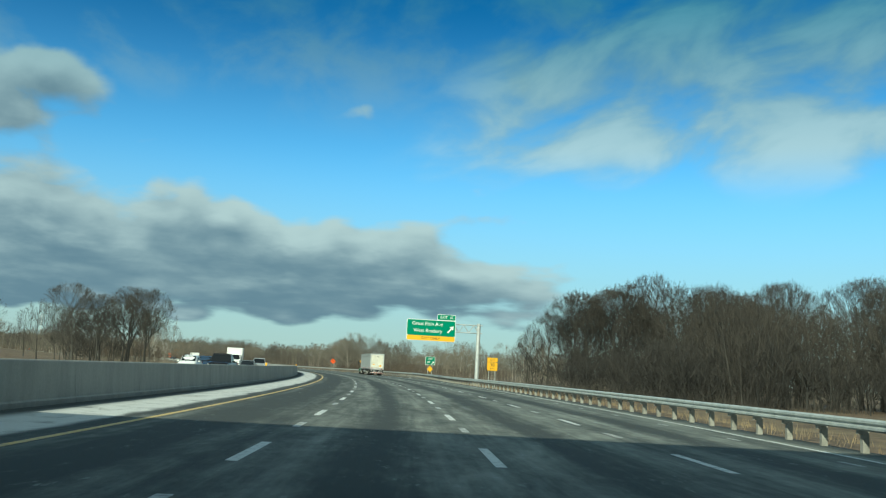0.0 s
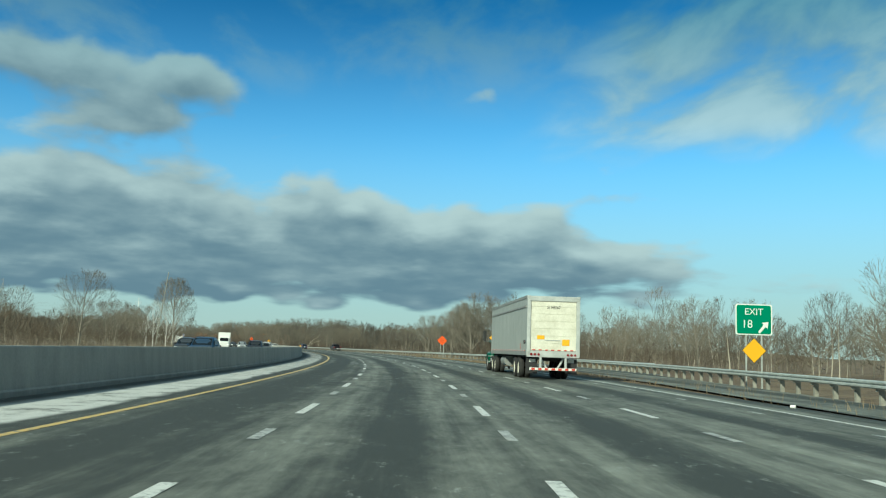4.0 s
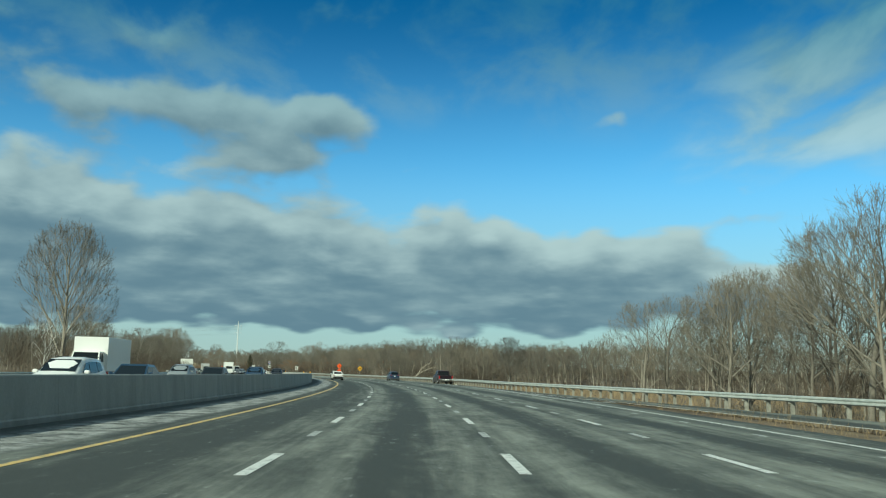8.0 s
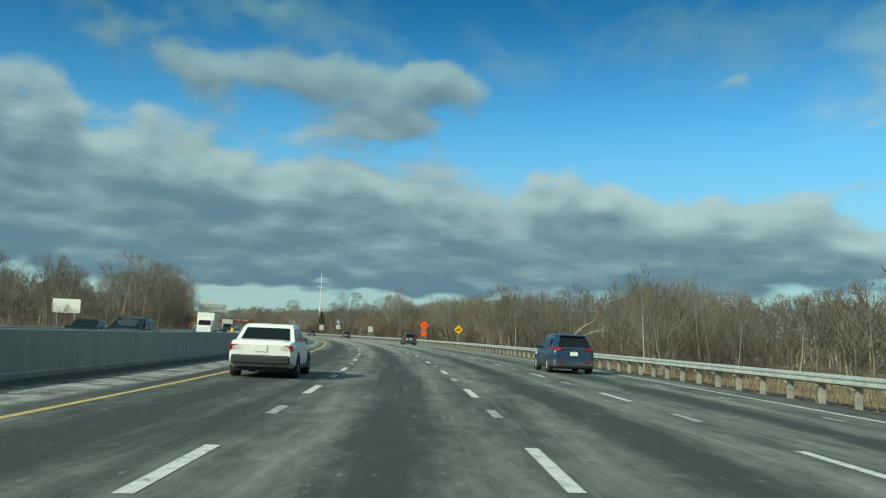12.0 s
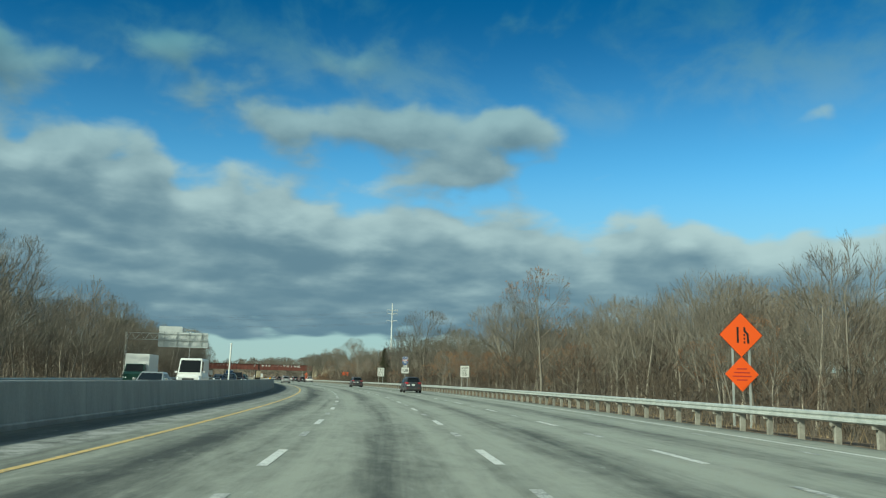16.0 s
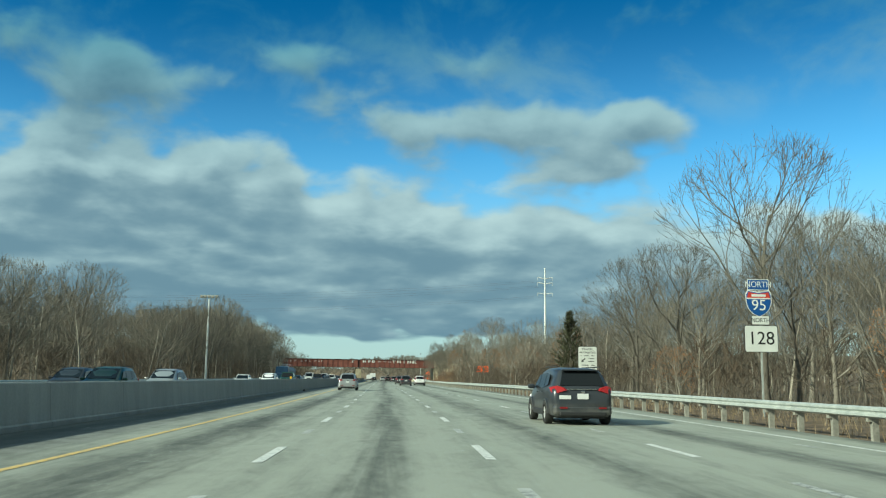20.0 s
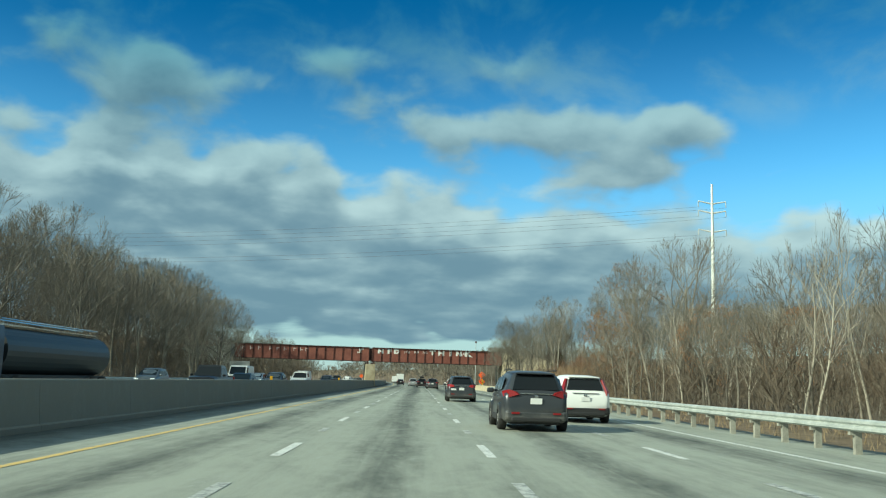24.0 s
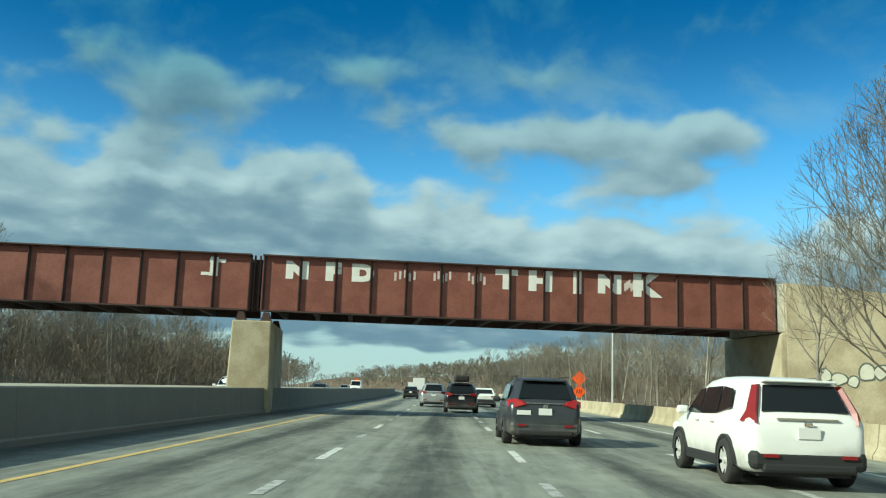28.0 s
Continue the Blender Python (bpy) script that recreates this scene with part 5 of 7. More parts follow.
    plate(p, "face", [(-0.5, 0.17), (0.5, 0.17), (0.5, 0.22), (-0.5, 0.22)], M["sign_white"], 0, -0.014, 4.09, 0.005)
    words(p, "legend", "95", 0.46, M["sign_white"], 0, -0.016, 3.99, 1.0)
    bars(p, [(0, 4.41, 0.6, 0.10)], M["sign_white"], -0.017)
    p = board(g, "rect", 0.72, 0.34, "sign_white", "sign_white", 3.38, x=0.05)
    words(p, "legend", "NORTH", 0.18, M["sign_black"], 0.05, -0.012, 3.38, 0.9)
    p = board(g, "rect", 1.42, 1.10, "sign_white", "sign_black", 2.62, x=0.05, inset=0.965)
    words(p, "legend", "128", 0.55, M["sign_black"], 0.05, -0.012, 2.62, 1.0)
    # white regulation board
    g = sign_at("regulation_sign", "white rectangular regulation sign with small black lines on two posts", 687.6, 17.5)
    posts(g, (-0.42, 0.42), 3.6)
    p = board(g, "rect", 1.5, 1.9, "sign_white", "sign_black", 2.95, inset=0.97)
    words(p, "legend", "TRAVEL", 0.17, M["sign_black"], 0, -0.012, 3.68, 1.15)
    words(p, "legend", "PROHIBITED", 0.15, M["sign_black"], 0, -0.012, 3.42, 1.1)
    bars(p, [(-0.5, 3.18, 0.07, 0.05), (-0.1, 3.18, 0.34, 0.05), (0.42, 3.18, 0.26, 0.05), (0.3, 2.96, 0.44, 0.045), (0.28, 2.74, 0.46, 0.05), (-0.2, 2.45, 0.55, 0.055), (0.42, 2.45, 0.26, 0.055), (-0.2, 2.24, 0.55, 0.055), (0.42, 2.24, 0.26, 0.055)], M["sign_black"], -0.012)
    plate(p, "arrow", [(-0.5, -0.2), (-0.3, -0.17), (-0.36, -0.11), (-0.16, 0.07), (-0.22, 0.13), (-0.42, -0.05), (-0.47, 0.0)], M["sign_black"], 0, -0.012, 2.88, 0.004)
    # plain orange board past it
    g = sign_at("work_sign", "plain orange rectangular work zone board on a post", 761.4, 17.7)
    posts(g, (0,), 2.6, "dark_steel")
    p = board(g, "rect", 1.95, 0.98, "sign_orange", "sign_orange", 2.86)
    # orange diamonds past the bridge
    g = sign_at("lane_ends_sign", "two orange diamond work signs beyond the bridge", 982.7, 20.5)
    posts(g, (-0.33, 0.33), 3.6)
    board(g, "diamond", 2.1, 0, "sign_orange", "sign_black", 3.25, inset=0.965)
    p = board(g, "diamond", 1.9, 0, "sign_orange", "sign_black", 1.55, inset=0.965)
    plate(p, "symbol", [(-0.4, -0.25), (-0.28, -0.25), (-0.18, 0.25), (-0.3, 0.25)], M["sign_black"], 0, -0.012, 1.55, 0.004)
    plate(p, "symbol", [(-0.1, -0.25), (0.02, -0.25), (0.12, 0.25), (0.0, 0.25)], M["sign_black"], 0, -0.012, 1.55, 0.004)
    plate(p, "symbol", [(0.2, -0.25), (0.32, -0.25), (0.42, 0.25), (0.3, 0.25)], M["sign_black"], 0, -0.012, 1.55, 0.004)
    # backs of signs on the far side
    g = sign_at("sign_back", "white back of a sign on two posts beside the far lanes", 471.3, -30.9)
    posts(g, (-0.9, 0.9), 3.7)
    board(g, "rect", 2.9, 1.5, "sign_white", "alu", 2.95, inset=0.98)
    g = sign_at("sign_back", "grey back of a large sign below the bridge", 893.0, -27.8)
    posts(g, (-1.2, 1.2), 3.6)
    board(g, "rect", 3.4, 1.9, "alu", "alu", 2.7, inset=0.98)
    for s, u, n in ((655, -28.5, 0), (1062, -14.2, 1)):
        g = sign_at("work_sign", "orange diamond work sign on the far side", s, u)
        posts(g, (0,), 2.2)
        board(g, "diamond", 1.6, 0, "sign_orange", "sign_black", 2.3, inset=0.965)


def poles():
    # lamp mast on the far side, with a row of lamps
    g = tagged(empty("light_mast", at(771.0, -28.0, 0)), "tall grey light mast with a row of floodlights", "street lamp")
    bm = bmesh.new()
    rod(bm, (0, 0, -0.4), (0, 0, 14.4), 0.19, 0.13, 12)
    part("mast", bm, M["pale_alu"], g)
    for z in (14.35, 14.8):
        bm = bmesh.new()
        box(bm, 0, 0, z, 3.0, 0.1, 0.08)
        part("crossarm", bm, M["galv"], g)
    for i in range(5):
        bm = bmesh.new()
        box(bm, -1.25 + i * 0.62, -0.15, 14.58, 0.46, 0.35, 0.36, 0.03)
        part("floodlight", bm, M["post"], g)
    # lamp pole past the bridge
    g = tagged(empty("camera_pole", at(931.3, 14.6, 0)), "thin grey pole with a small camera on top beyond the bridge", "pole")
    bm = bmesh.new()
    rod(bm, (0, 0, -0.2), (0, 0, 9.6), 0.09, 0.06, 10)
    part("mast", bm, M["alu"], g)
    bm = bmesh.new()
    box(bm, 0, 0, 9.75, 0.3, 0.5, 0.4, 0.05)
    part("camera_box", bm, M["dark_steel"], g)
    # leaning white post on the median wall
    g = tagged(empty("marker_pole", at(552.4, -6.75, 1.05)), "plain white pole standing at the median wall", "pole")
    bm = bmesh.new()
    rod(bm, (0, 0, 0), (0.06, 0, 2.3), 0.05, 0.05, 10)
    part("mast", bm, M["sign_white"], g)
    # utility pole among the trees on the left
    g = tagged(empty("utility_pole", at(281, -30.5, 0)), "tall thin grey utility pole among bare trees", "pole")
    bm = bmesh.new()
    rod(bm, (0, 0, -0.5), (1.5, 0, 13.0), 0.11, 0.06, 10)
    part("mast", bm, M["post"], g)
    # power pylon: a white tubular tower with davit arms
    g = tagged(empty("power_pylon", at(886.0, 50.5, ground_z(886.0, 50.5))), "white tubular steel power pylon with davit arms", "pylon")
    H = 35.4 - ground_z(886.0, 50.5)
    bm = bmesh.new()
    rod(bm, (0, 0, -1), (0, 0, H), 0.42, 0.17, 16)
    part("mast", bm, M["sign_white"], g)
    for z in (H - 3.4, H - 5.0, H - 8.2):
        for sx in (-1, 1):
            bm = bmesh.new()
            rod(bm, (0, 0, z), (2.3 * sx, 0, z + 0.45), 0.15, 0.09, 8)
            arm = part("davit_arm", bm, M["sign_white"], g)
            bm = bmesh.new()
            rod(bm, (2.3 * sx, 0, z + 0.42), (2.35 * sx, 0, z - 0.55), 0.09, 0.07, 8)
            part("insulator", bm, M["alu"], arm)
    top = g.matrix_world
    # the wires hang across the highway to a pylon out of view
    for sx in (-1, 1):
        for z in (H - 4.0, H - 5.6, H - 8.8):
            a = top @ Vector((2.35 * sx, 0, z))
            b = top @ Vector((2.35 * sx - 200, 46.0, z - 3.0))
            pts = [a.lerp(b, k / 24) - Vector((0, 0, (2.9 + 0.25 * sx) * 4 * (k / 24) * (1 - k / 24))) for k in range(25)]
            V, F = [], []
            tube(V, F, pts, [0.016] * 25, 4)
            w = mesh_ob("power_line", V, F, M["dark_steel"])
            tagged(w, "thin dark power line sagging across the highway", "cable", "power lines")
    g2 = tagged(empty("power_pylon", Matrix.Translation((top @ Vector((-200, 46.0, 0))).xy.to_3d())), "white tubular power pylon behind the far woods", "pylon")
    bm = bmesh.new()
    rod(bm, (0, 0, -1), (0, 0, 32), 0.55, 0.24, 16)
    part("mast", bm, M["sign_white"], g2)
    # small reflectors on the wall
    for s in (66, 128, 240, 372, 420, 480, 600, 700, 793, 835):
        g = tagged(empty("wall_reflector", at(s, WALL_U(s) - 0.3, 1.09)), "small yellow reflector on top of the median wall", "reflector", "wall reflectors")
        bm = bmesh.new()
        box(bm, 0, 0, 0.11, 0.14, 0.03, 0.22, 0.008)
        part("plate", bm, M["sign_yellow"], g)


green_gantry()
far_gantry()
roadside_signs()
poles()


# ---------------------------------------------------------------- vehicles
def car_paint(name, col, metal=0.3):
    def build(n, b):
        p = obj_co(n)
        d = n.step(n.noise(p, 2.5, 5, 0.65), 0.35, 0.75)
        x, y, z = n.split(p)
        dirt = n.m("MULTIPLY", n.m("ADD", n.step(z, 0.75, 0.25), 0.05), n.m("ADD", n.m("MULTIPLY", d, 0.5), 0.2))
        n.put(b.inputs["Base Color"], n.mix(dirt, (*col, 1), (0.20, 0.19, 0.17, 1)))
        n.put(b.inputs["Roughness"], n.m("ADD", 0.28, n.m("MULTIPLY", dirt, 0.5)))

    m = material(name, build, 0.3, metal)
    m.node_tree.nodes["Principled BSDF"].inputs["Coat Weight"].default_value = 0.2
    m.node_tree.nodes["Principled BSDF"].inputs["Specular IOR Level"].default_value = 0.3
    return m


PAINT = {
    "black": car_paint("black_car_paint", (0.008, 0.008, 0.010), 0.0),
    "plum": car_paint("plum_black_car_paint", (0.013, 0.007, 0.012), 0.0),
    "charcoal": car_paint("charcoal_car_paint", (0.045, 0.05, 0.058)),
    "white": car_paint("white_car_paint", (0.74, 0.74, 0.72), 0.0),
    "silver": car_paint("silver_car_paint", (0.40, 0.41, 0.41), 0.5),
    "grey": car_paint("grey_car_paint", (0.16, 0.17, 0.18), 0.4),
    "blue": car_paint("dark_blue_car_paint", (0.02, 0.05, 0.10)),
    "green": car_paint("dark_green_car_paint", (0.02, 0.06, 0.045)),
    "red": car_paint("red_car_paint", (0.28, 0.02, 0.015)),
    "truck_green": car_paint("metallic_green_truck_paint", (0.004, 0.15, 0.065), 0.5),
}
def car_glass(n, b):
    b.inputs["Base Color"].default_value = (0.010, 0.012, 0.014, 1)
    b.inputs["Specular IOR Level"].default_value = 0.28


M["glass"] = material("dark_car_glass", car_glass, 0.08)
M["rubber"] = speckled("tyre_rubber", (0.014, 0.014, 0.014), (0.035, 0.034, 0.032), 6, 0.85, fine=40, relief=0.1)
M["trim"] = material("black_plastic_trim", (0.022, 0.022, 0.023), 0.6)
M["rim"] = material("alloy_rim", (0.62, 0.62, 0.61), 0.35, 0.35)
M["tan_rim"] = speckled("dull_white_steel_rim", (0.42, 0.40, 0.33), (0.62, 0.60, 0.52), 3, 0.6, relief=0)
M["plate_white"] = material("pale_plate", (0.70, 0.70, 0.68), 0.5)
M["chrome"] = material("chrome", (0.65, 0.66, 0.66), 0.15, 1.0)


def lamp_mat(name, col, emit, strength):
    def build(n, b):
        b.inputs["Base Color"].default_value = (*col, 1)
        b.inputs["Emission Color"].default_value = (*emit, 1)
        b.inputs["Emission Strength"].default_value = strength

    return material(name, build, 0.35)


M["tail"] = lamp_mat("red_tail_light", (0.17, 0.006, 0.008), (1, 0.03, 0.03), 0.03)
M["brake"] = lamp_mat("lit_red_tail_light", (0.22, 0.008, 0.010), (1, 0.04, 0.04), 0.12)
M["head"] = lamp_mat("headlight", (0.7, 0.7, 0.68), (1, 0.98, 0.9), 0.5)
M["well"] = material("wheel_well_shade", (0.012, 0.012, 0.012), 0.9)
M["amber"] = material("amber_reflector", (0.75, 0.25, 0.02), 0.3)

WHEELS = {}


def wheel(parent, x, y, r, w, rim_mat="rim", side=1):
    """Tyre with a rim under it, its outer face towards side."""
    key = (round(r, 2), round(w, 2), rim_mat, side)
    if key not in WHEELS:
        bm = bmesh.new()
        prof = [(0.62, -0.5), (0.93, -0.5), (1.0, -0.36), (1.0, 0.36), (0.93, 0.5), (0.62, 0.5)]
        n = 22
        rings = [[bm.verts.new((q * w, math.cos(6.2832 * i / n) * p * r, math.sin(6.2832 * i / n) * p * r)) for p, q in prof] for i in range(n)]
        for i in range(n):
            a, b = rings[i], rings[(i + 1) % n]
            for j in range(len(prof) - 1):
                bm.faces.new((a[j], a[j + 1], b[j + 1], b[j]))
        tyre = part("tyre", bm, M["rubber"], None, smooth=True)
        bm = bmesh.new()
        depth = 0.30 if rim_mat == "rim" else 0.05
        c = bm.verts.new((side * w * depth, 0, 0))
        ring = [bm.verts.new((side * w * 0.40, math.cos(6.2832 * i / 20) * r * 0.63, math.sin(6.2832 * i / 20) * r * 0.63)) for i in range(20)]
        mid = [bm.verts.new((side * w * (depth + 0.04), math.cos(6.2832 * i / 20) * r * 0.40, math.sin(6.2832 * i / 20) * r * 0.40)) for i in range(20)]
        for i in range(20):
            j = (i + 1) % 20
            if rim_mat == "rim" and i % 4 == 3:
                continue
            bm.faces.new((ring[i], ring[j], mid[j], mid[i]))
        for i in range(20):
            bm.faces.new((mid[i], mid[(i + 1) % 20], c))
        rod(bm, (side * w * depth, 0, 0), (side * w * (depth + 0.16), 0, 0), r * 0.14, seg=10)
        rim = part("rim", bm, M[rim_mat], None)
        WHEELS[key] = (tyre.data, rim.data)
        bpy.data.objects.remove(tyre)
        bpy.data.objects.remove(rim)
    t, rim = WHEELS[key]
    wh = new("wheel", t)
    wh.parent = parent
    wh.location = (x, y, r)
    ri = new("rim", rim)
    ri.parent = wh
    return wh


def loft(rings, close=True):
    bm = bmesh.new()
    vs = [[bm.verts.new(p) for p in ring] for ring in rings]
    k = len(rings[0])
    for a, b in zip(vs, vs[1:]):
        for j in range(k):
            bm.faces.new((a[j], a[(j + 1) % k], b[(j + 1) % k], b[j]))
    if close:
        bm.faces.new(vs[0][::-1])
        bm.faces.new(vs[-1])
    return bm


def body_ring(y, w, zb, zt, crown=0.03):
    """A cross-section of a car's lower body."""
    h = zt - zb
    half = [(w * 0.88, zb), (w * 0.985, zb + h * 0.12), (w, zb + h * 0.42), (w * 0.985, zb + h * 0.78), (w * 0.93, zt - 0.012), (w * 0.6, zt + crown)]
    return [Vector((x, y, z)) for x, z in half] + [Vector((-x, y, z)) for x, z in half[::-1]]


def quad_on(face, a0, a1, b0, b1, out):
    """A smaller quad on a four-cornered face, lifted off it."""
    p = face
    q = [p[0].lerp(p[1], a).lerp(p[3].lerp(p[2], a), b) for a, b in ((a0, b0), (a1, b0), (a1, b1), (a0, b1))]
    n = (p[1] - p[0]).cross(p[3] - p[0]).normalized()
    return [v + n * out for v in q]


def pane(parent, name, pts, mat, thick=0.012):
    n = (pts[1] - pts[0]).cross(pts[3] - pts[0]).normalized() * thick
    bm = bmesh.new()
    a = [bm.verts.new(p) for p in pts]
    b = [bm.verts.new(p - n) for p in pts]
    bm.faces.new(a)
    bm.faces.new(b[::-1])
    for i in range(4):
        bm.faces.new((a[i], b[i], b[(i + 1) % 4], a[(i + 1) % 4]))
    return part(name, bm, mat, parent)


SHAPES = {
    # length, half width, belt, roof, screen base, roof front, roof rear, rear base, hood, wheel radius, front axle, rear axle
    "suv": (4.75, 0.94, 1.06, 1.66, 1.25, 0.35, -1.85, -2.25, 1.02, 0.36, 1.42, -1.38),
    "sedan": (4.75, 0.90, 0.95, 1.45, 1.15, 0.30, -1.05, -1.75, 0.90, 0.33, 1.42, -1.38),
    "van": (5.3, 0.98, 1.35, 2.25, 2.05, 1.25, -2.55, -2.6, 1.25, 0.37, 1.75, -1.55),
    "pickup": (5.75, 1.00, 1.18, 1.88, 1.30, 0.55, -0.85, -1.02, 1.17, 0.42, 1.85, -1.75),
    "highvan": (5.6, 1.0, 1.5, 2.65, 2.2, 1.5, -2.7, -2.75, 1.35, 0.37, 1.85, -1.75),
}


def car(kind, colour, m, label, name="car", brake=False, roof_box=False):
    L, w, belt, roof, y_s, y_rf, y_rr, y_rb, hood, r, ya, yb = SHAPES[kind]
    paint_ = PAINT[colour]
    e = tagged(empty(name, m), label, "pickup truck" if kind == "pickup" else "van" if "van" in kind else "car", "traffic")
    f, b = L / 2, -L / 2
    rear_z = belt if kind != "sedan" else belt + 0.06
    rings = [body_ring(f, w * 0.80, 0.40, hood - 0.24), body_ring(f - 0.12, w * 0.90, 0.30, hood - 0.10), body_ring(f - 0.6, w * 0.97, 0.25, hood - 0.02),
             body_ring(y_s, w, 0.24, belt - 0.02), body_ring(0, w, 0.24, belt), body_ring(b + 0.5, w, 0.26, rear_z), body_ring(b + 0.12, w * 0.95, 0.34, rear_z - 0.03), body_ring(b, w * 0.88, 0.44, rear_z - 0.14)]
    body = part("body", loft(rings), paint_, e, smooth=False)
    wt, wb = w * 0.74, w * 0.92
    if kind in ("van", "highvan"):
        wt = w * 0.84
    B = [Vector(p) for p in ((-wb, y_s, belt - 0.02), (wb, y_s, belt - 0.02), (wb, y_rb, belt - 0.02), (-wb, y_rb, belt - 0.02))]
    T = [Vector(p) for p in ((-wt, y_rf, roof), (wt, y_rf, roof), (wt, y_rr, roof - 0.03), (-wt, y_rr, roof - 0.03))]
    mid = 0.88
    Mx = [B[i].lerp(T[i], mid) + Vector(((1 if B[i].x > 0 else -1) * 0.015, 0, 0)) for i in range(4)]
    ct = sum((t for t in T), Vector()) / 4
    cap = [t.lerp(ct, 0.08) + Vector((0, 0, 0.035)) for t in T]
    cabin = part("roof", loft([B, Mx, [t + Vector((0, 0, 0.005)) for t in T], cap]), paint_, e)
    front = [B[1], B[0], Mx[0], Mx[1]]
    back = [B[3], B[2], Mx[2], Mx[3]]
    left = [B[0], B[3], Mx[3], Mx[0]]
    right = [B[2], B[1], Mx[1], Mx[2]]
    pane(e, "windscreen", quad_on(front, 0.05, 0.95, 0.06, 1.0, 0.012), M["glass"])
    if kind != "highvan":
        pane(e, "rear_window", quad_on(back, 0.08, 0.92, 0.18 if kind in ("suv", "van") else 0.12, 0.97, 0.012), M["glass"])
    spans = ((0.05, 0.30), (0.33, 0.60), (0.63, 0.92)) if kind in ("suv",) else ((0.08, 0.44), (0.48, 0.90)) if kind in ("sedan", "pickup") else ((0.04, 0.22),)
    for a0, a1 in spans:
        pane(e, "side_window", quad_on(left, a0, a1, 0.14, 0.94, 0.010), M["glass"])
        pane(e, "side_window", quad_on(right, 1 - a1, 1 - a0, 0.14, 0.94, 0.010), M["glass"])
    # bumpers and sills
    for y, z, wd, nm in ((b + 0.04, 0.50, w * 1.74, "rear_bumper"), (f - 0.06, 0.48, w * 1.66, "front_bumper")):
        bm = bmesh.new()
        box(bm, 0, y, z, wd, 0.26, 0.24, 0.05)
        part(nm, bm, M["chrome"] if kind == "pickup" else M["trim"], e)
        if kind == "pickup" and nm == "rear_bumper":
            bm = bmesh.new()
            box(bm, 0, b - 0.03, 0.62, w * 1.9, 0.22, 0.17, 0.04)
            part("step_bumper", bm, M["chrome"], e)
    for sx in (-1, 1):
        bm = bmesh.new()
        box(bm, sx * w * 0.97, (ya + yb) / 2, 0.30, 0.08, ya - yb - 2 * r - 0.1, 0.12, 0.02)
        part("sill", bm, M["trim"], e)
        for y in (ya, yb):
            bm = bmesh.new()
            n = 16
            o = [bm.verts.new((sx * (w + 0.004), y + math.cos(math.pi * i / n) * r * 1.22, r + math.sin(math.pi * i / n) * r * 1.2)) for i in range(n + 1)]
            q = [bm.verts.new((sx * (w - 0.12), v.co.y, v.co.z)) for v in o]
            # flat dark fill that stands for the shaded wheel well
            lo = [bm.verts.new((sx * (w + 0.004), y + math.cos(math.pi * i / n) * r * 0.2, r * 0.8)) for i in range(n + 1)]
            for i in range(n):
                bm.faces.new((o[i], o[i + 1], q[i + 1], q[i]))
                bm.faces.new((o[i], o[i + 1], lo[i + 1], lo[i])) if i not in (-1,) else None
            part("wheel_arch", bm, M["trim"], e)
            wheel(e, sx * (w - 0.09), y, r, 0.24, "rim", sx)
        # lights
        bm = bmesh.new()
        if kind in ("suv", "van", "highvan"):
            vs = box(bm, sx * w * 0.87, b + 0.10, belt - 0.04, 0.16, 0.14, 0.26, 0.02)
        elif kind == "pickup":
            vs = box(bm, sx * w * 0.915, b + 0.05, belt - 0.24, 0.17, 0.16, 0.40, 0.03)
        else:
            vs = box(bm, sx * w * 0.74, b + 0.07, belt - 0.14, 0.36, 0.14, 0.17, 0.02)
        part("tail_light", bm, M["brake"] if brake else M["tail"], e)
        bm = bmesh.new()
        box(bm, sx * w * 0.70, f - 0.13, hood - 0.30, 0.36, 0.2, 0.17, 0.04)
        part("headlight", bm, M["head"], e)
        bm = bmesh.new()
        box(bm, sx * (w + 0.09), y_s - 0.28, belt + 0.06, 0.20, 0.11, 0.15, 0.03)
        part("mirror", bm, paint_, e)
    bm = bmesh.new()
    box(bm, 0, f - 0.05, hood - 0.36, w * 0.9, 0.14, 0.16, 0.02)
    part("grille", bm, M["trim"], e)
    bm = bmesh.new()
    box(bm, 0, b - (0.012 if kind != "pickup" else 0.15), 0.80 if kind != "pickup" else 0.62, 0.34, 0.02, 0.17)
    part("number_plate", bm, M["plate_white"], e, "blank pale number plate")
    bm = bmesh.new()
    box(bm, 0, (ya + yb) / 2, 0.26, w * 1.5, L * 0.86, 0.14)
    part("underbody", bm, M["trim"], e)
    if kind == "suv":
        for sx in (-1, 1):
            bm = bmesh.new()
            box(bm, sx * wt * 0.92, (y_rf + y_rr) / 2, roof + 0.07, 0.04, (y_rf - y_rr) * 0.8, 0.035)
            part("roof_rail", bm, M["trim"], e)
        bm = bmesh.new()
        box(bm, 0, y_rr - 0.10, roof - 0.01, wt * 1.7, 0.3, 0.05, 0.015)
        part("spoiler", bm, paint_, e)
    if kind == "pickup":
        # dark sheet on the closed body stands for the bed's shaded inside
        bm = bmesh.new()
        box(bm, 0, (y_rb + b) / 2 + 0.02, belt + 0.035, w * 1.62, (y_rb - b) * 0.88, 0.012)
        part("bed_liner", bm, M["trim"], e)
        for sx in (-1, 1):
            bm = bmesh.new()
            box(bm, sx * w * 0.93, (y_rb + b) / 2, belt + 0.02, 0.09, (y_rb - b) * 0.98, 0.10, 0.02)
            part("bed_rail", bm, paint_, e)
        bm = bmesh.new()
        box(bm, 0, b + 0.10, belt - 0.28, w * 1.62, 0.10, 0.62, 0.02)
        part("tailgate", bm, paint_, e)
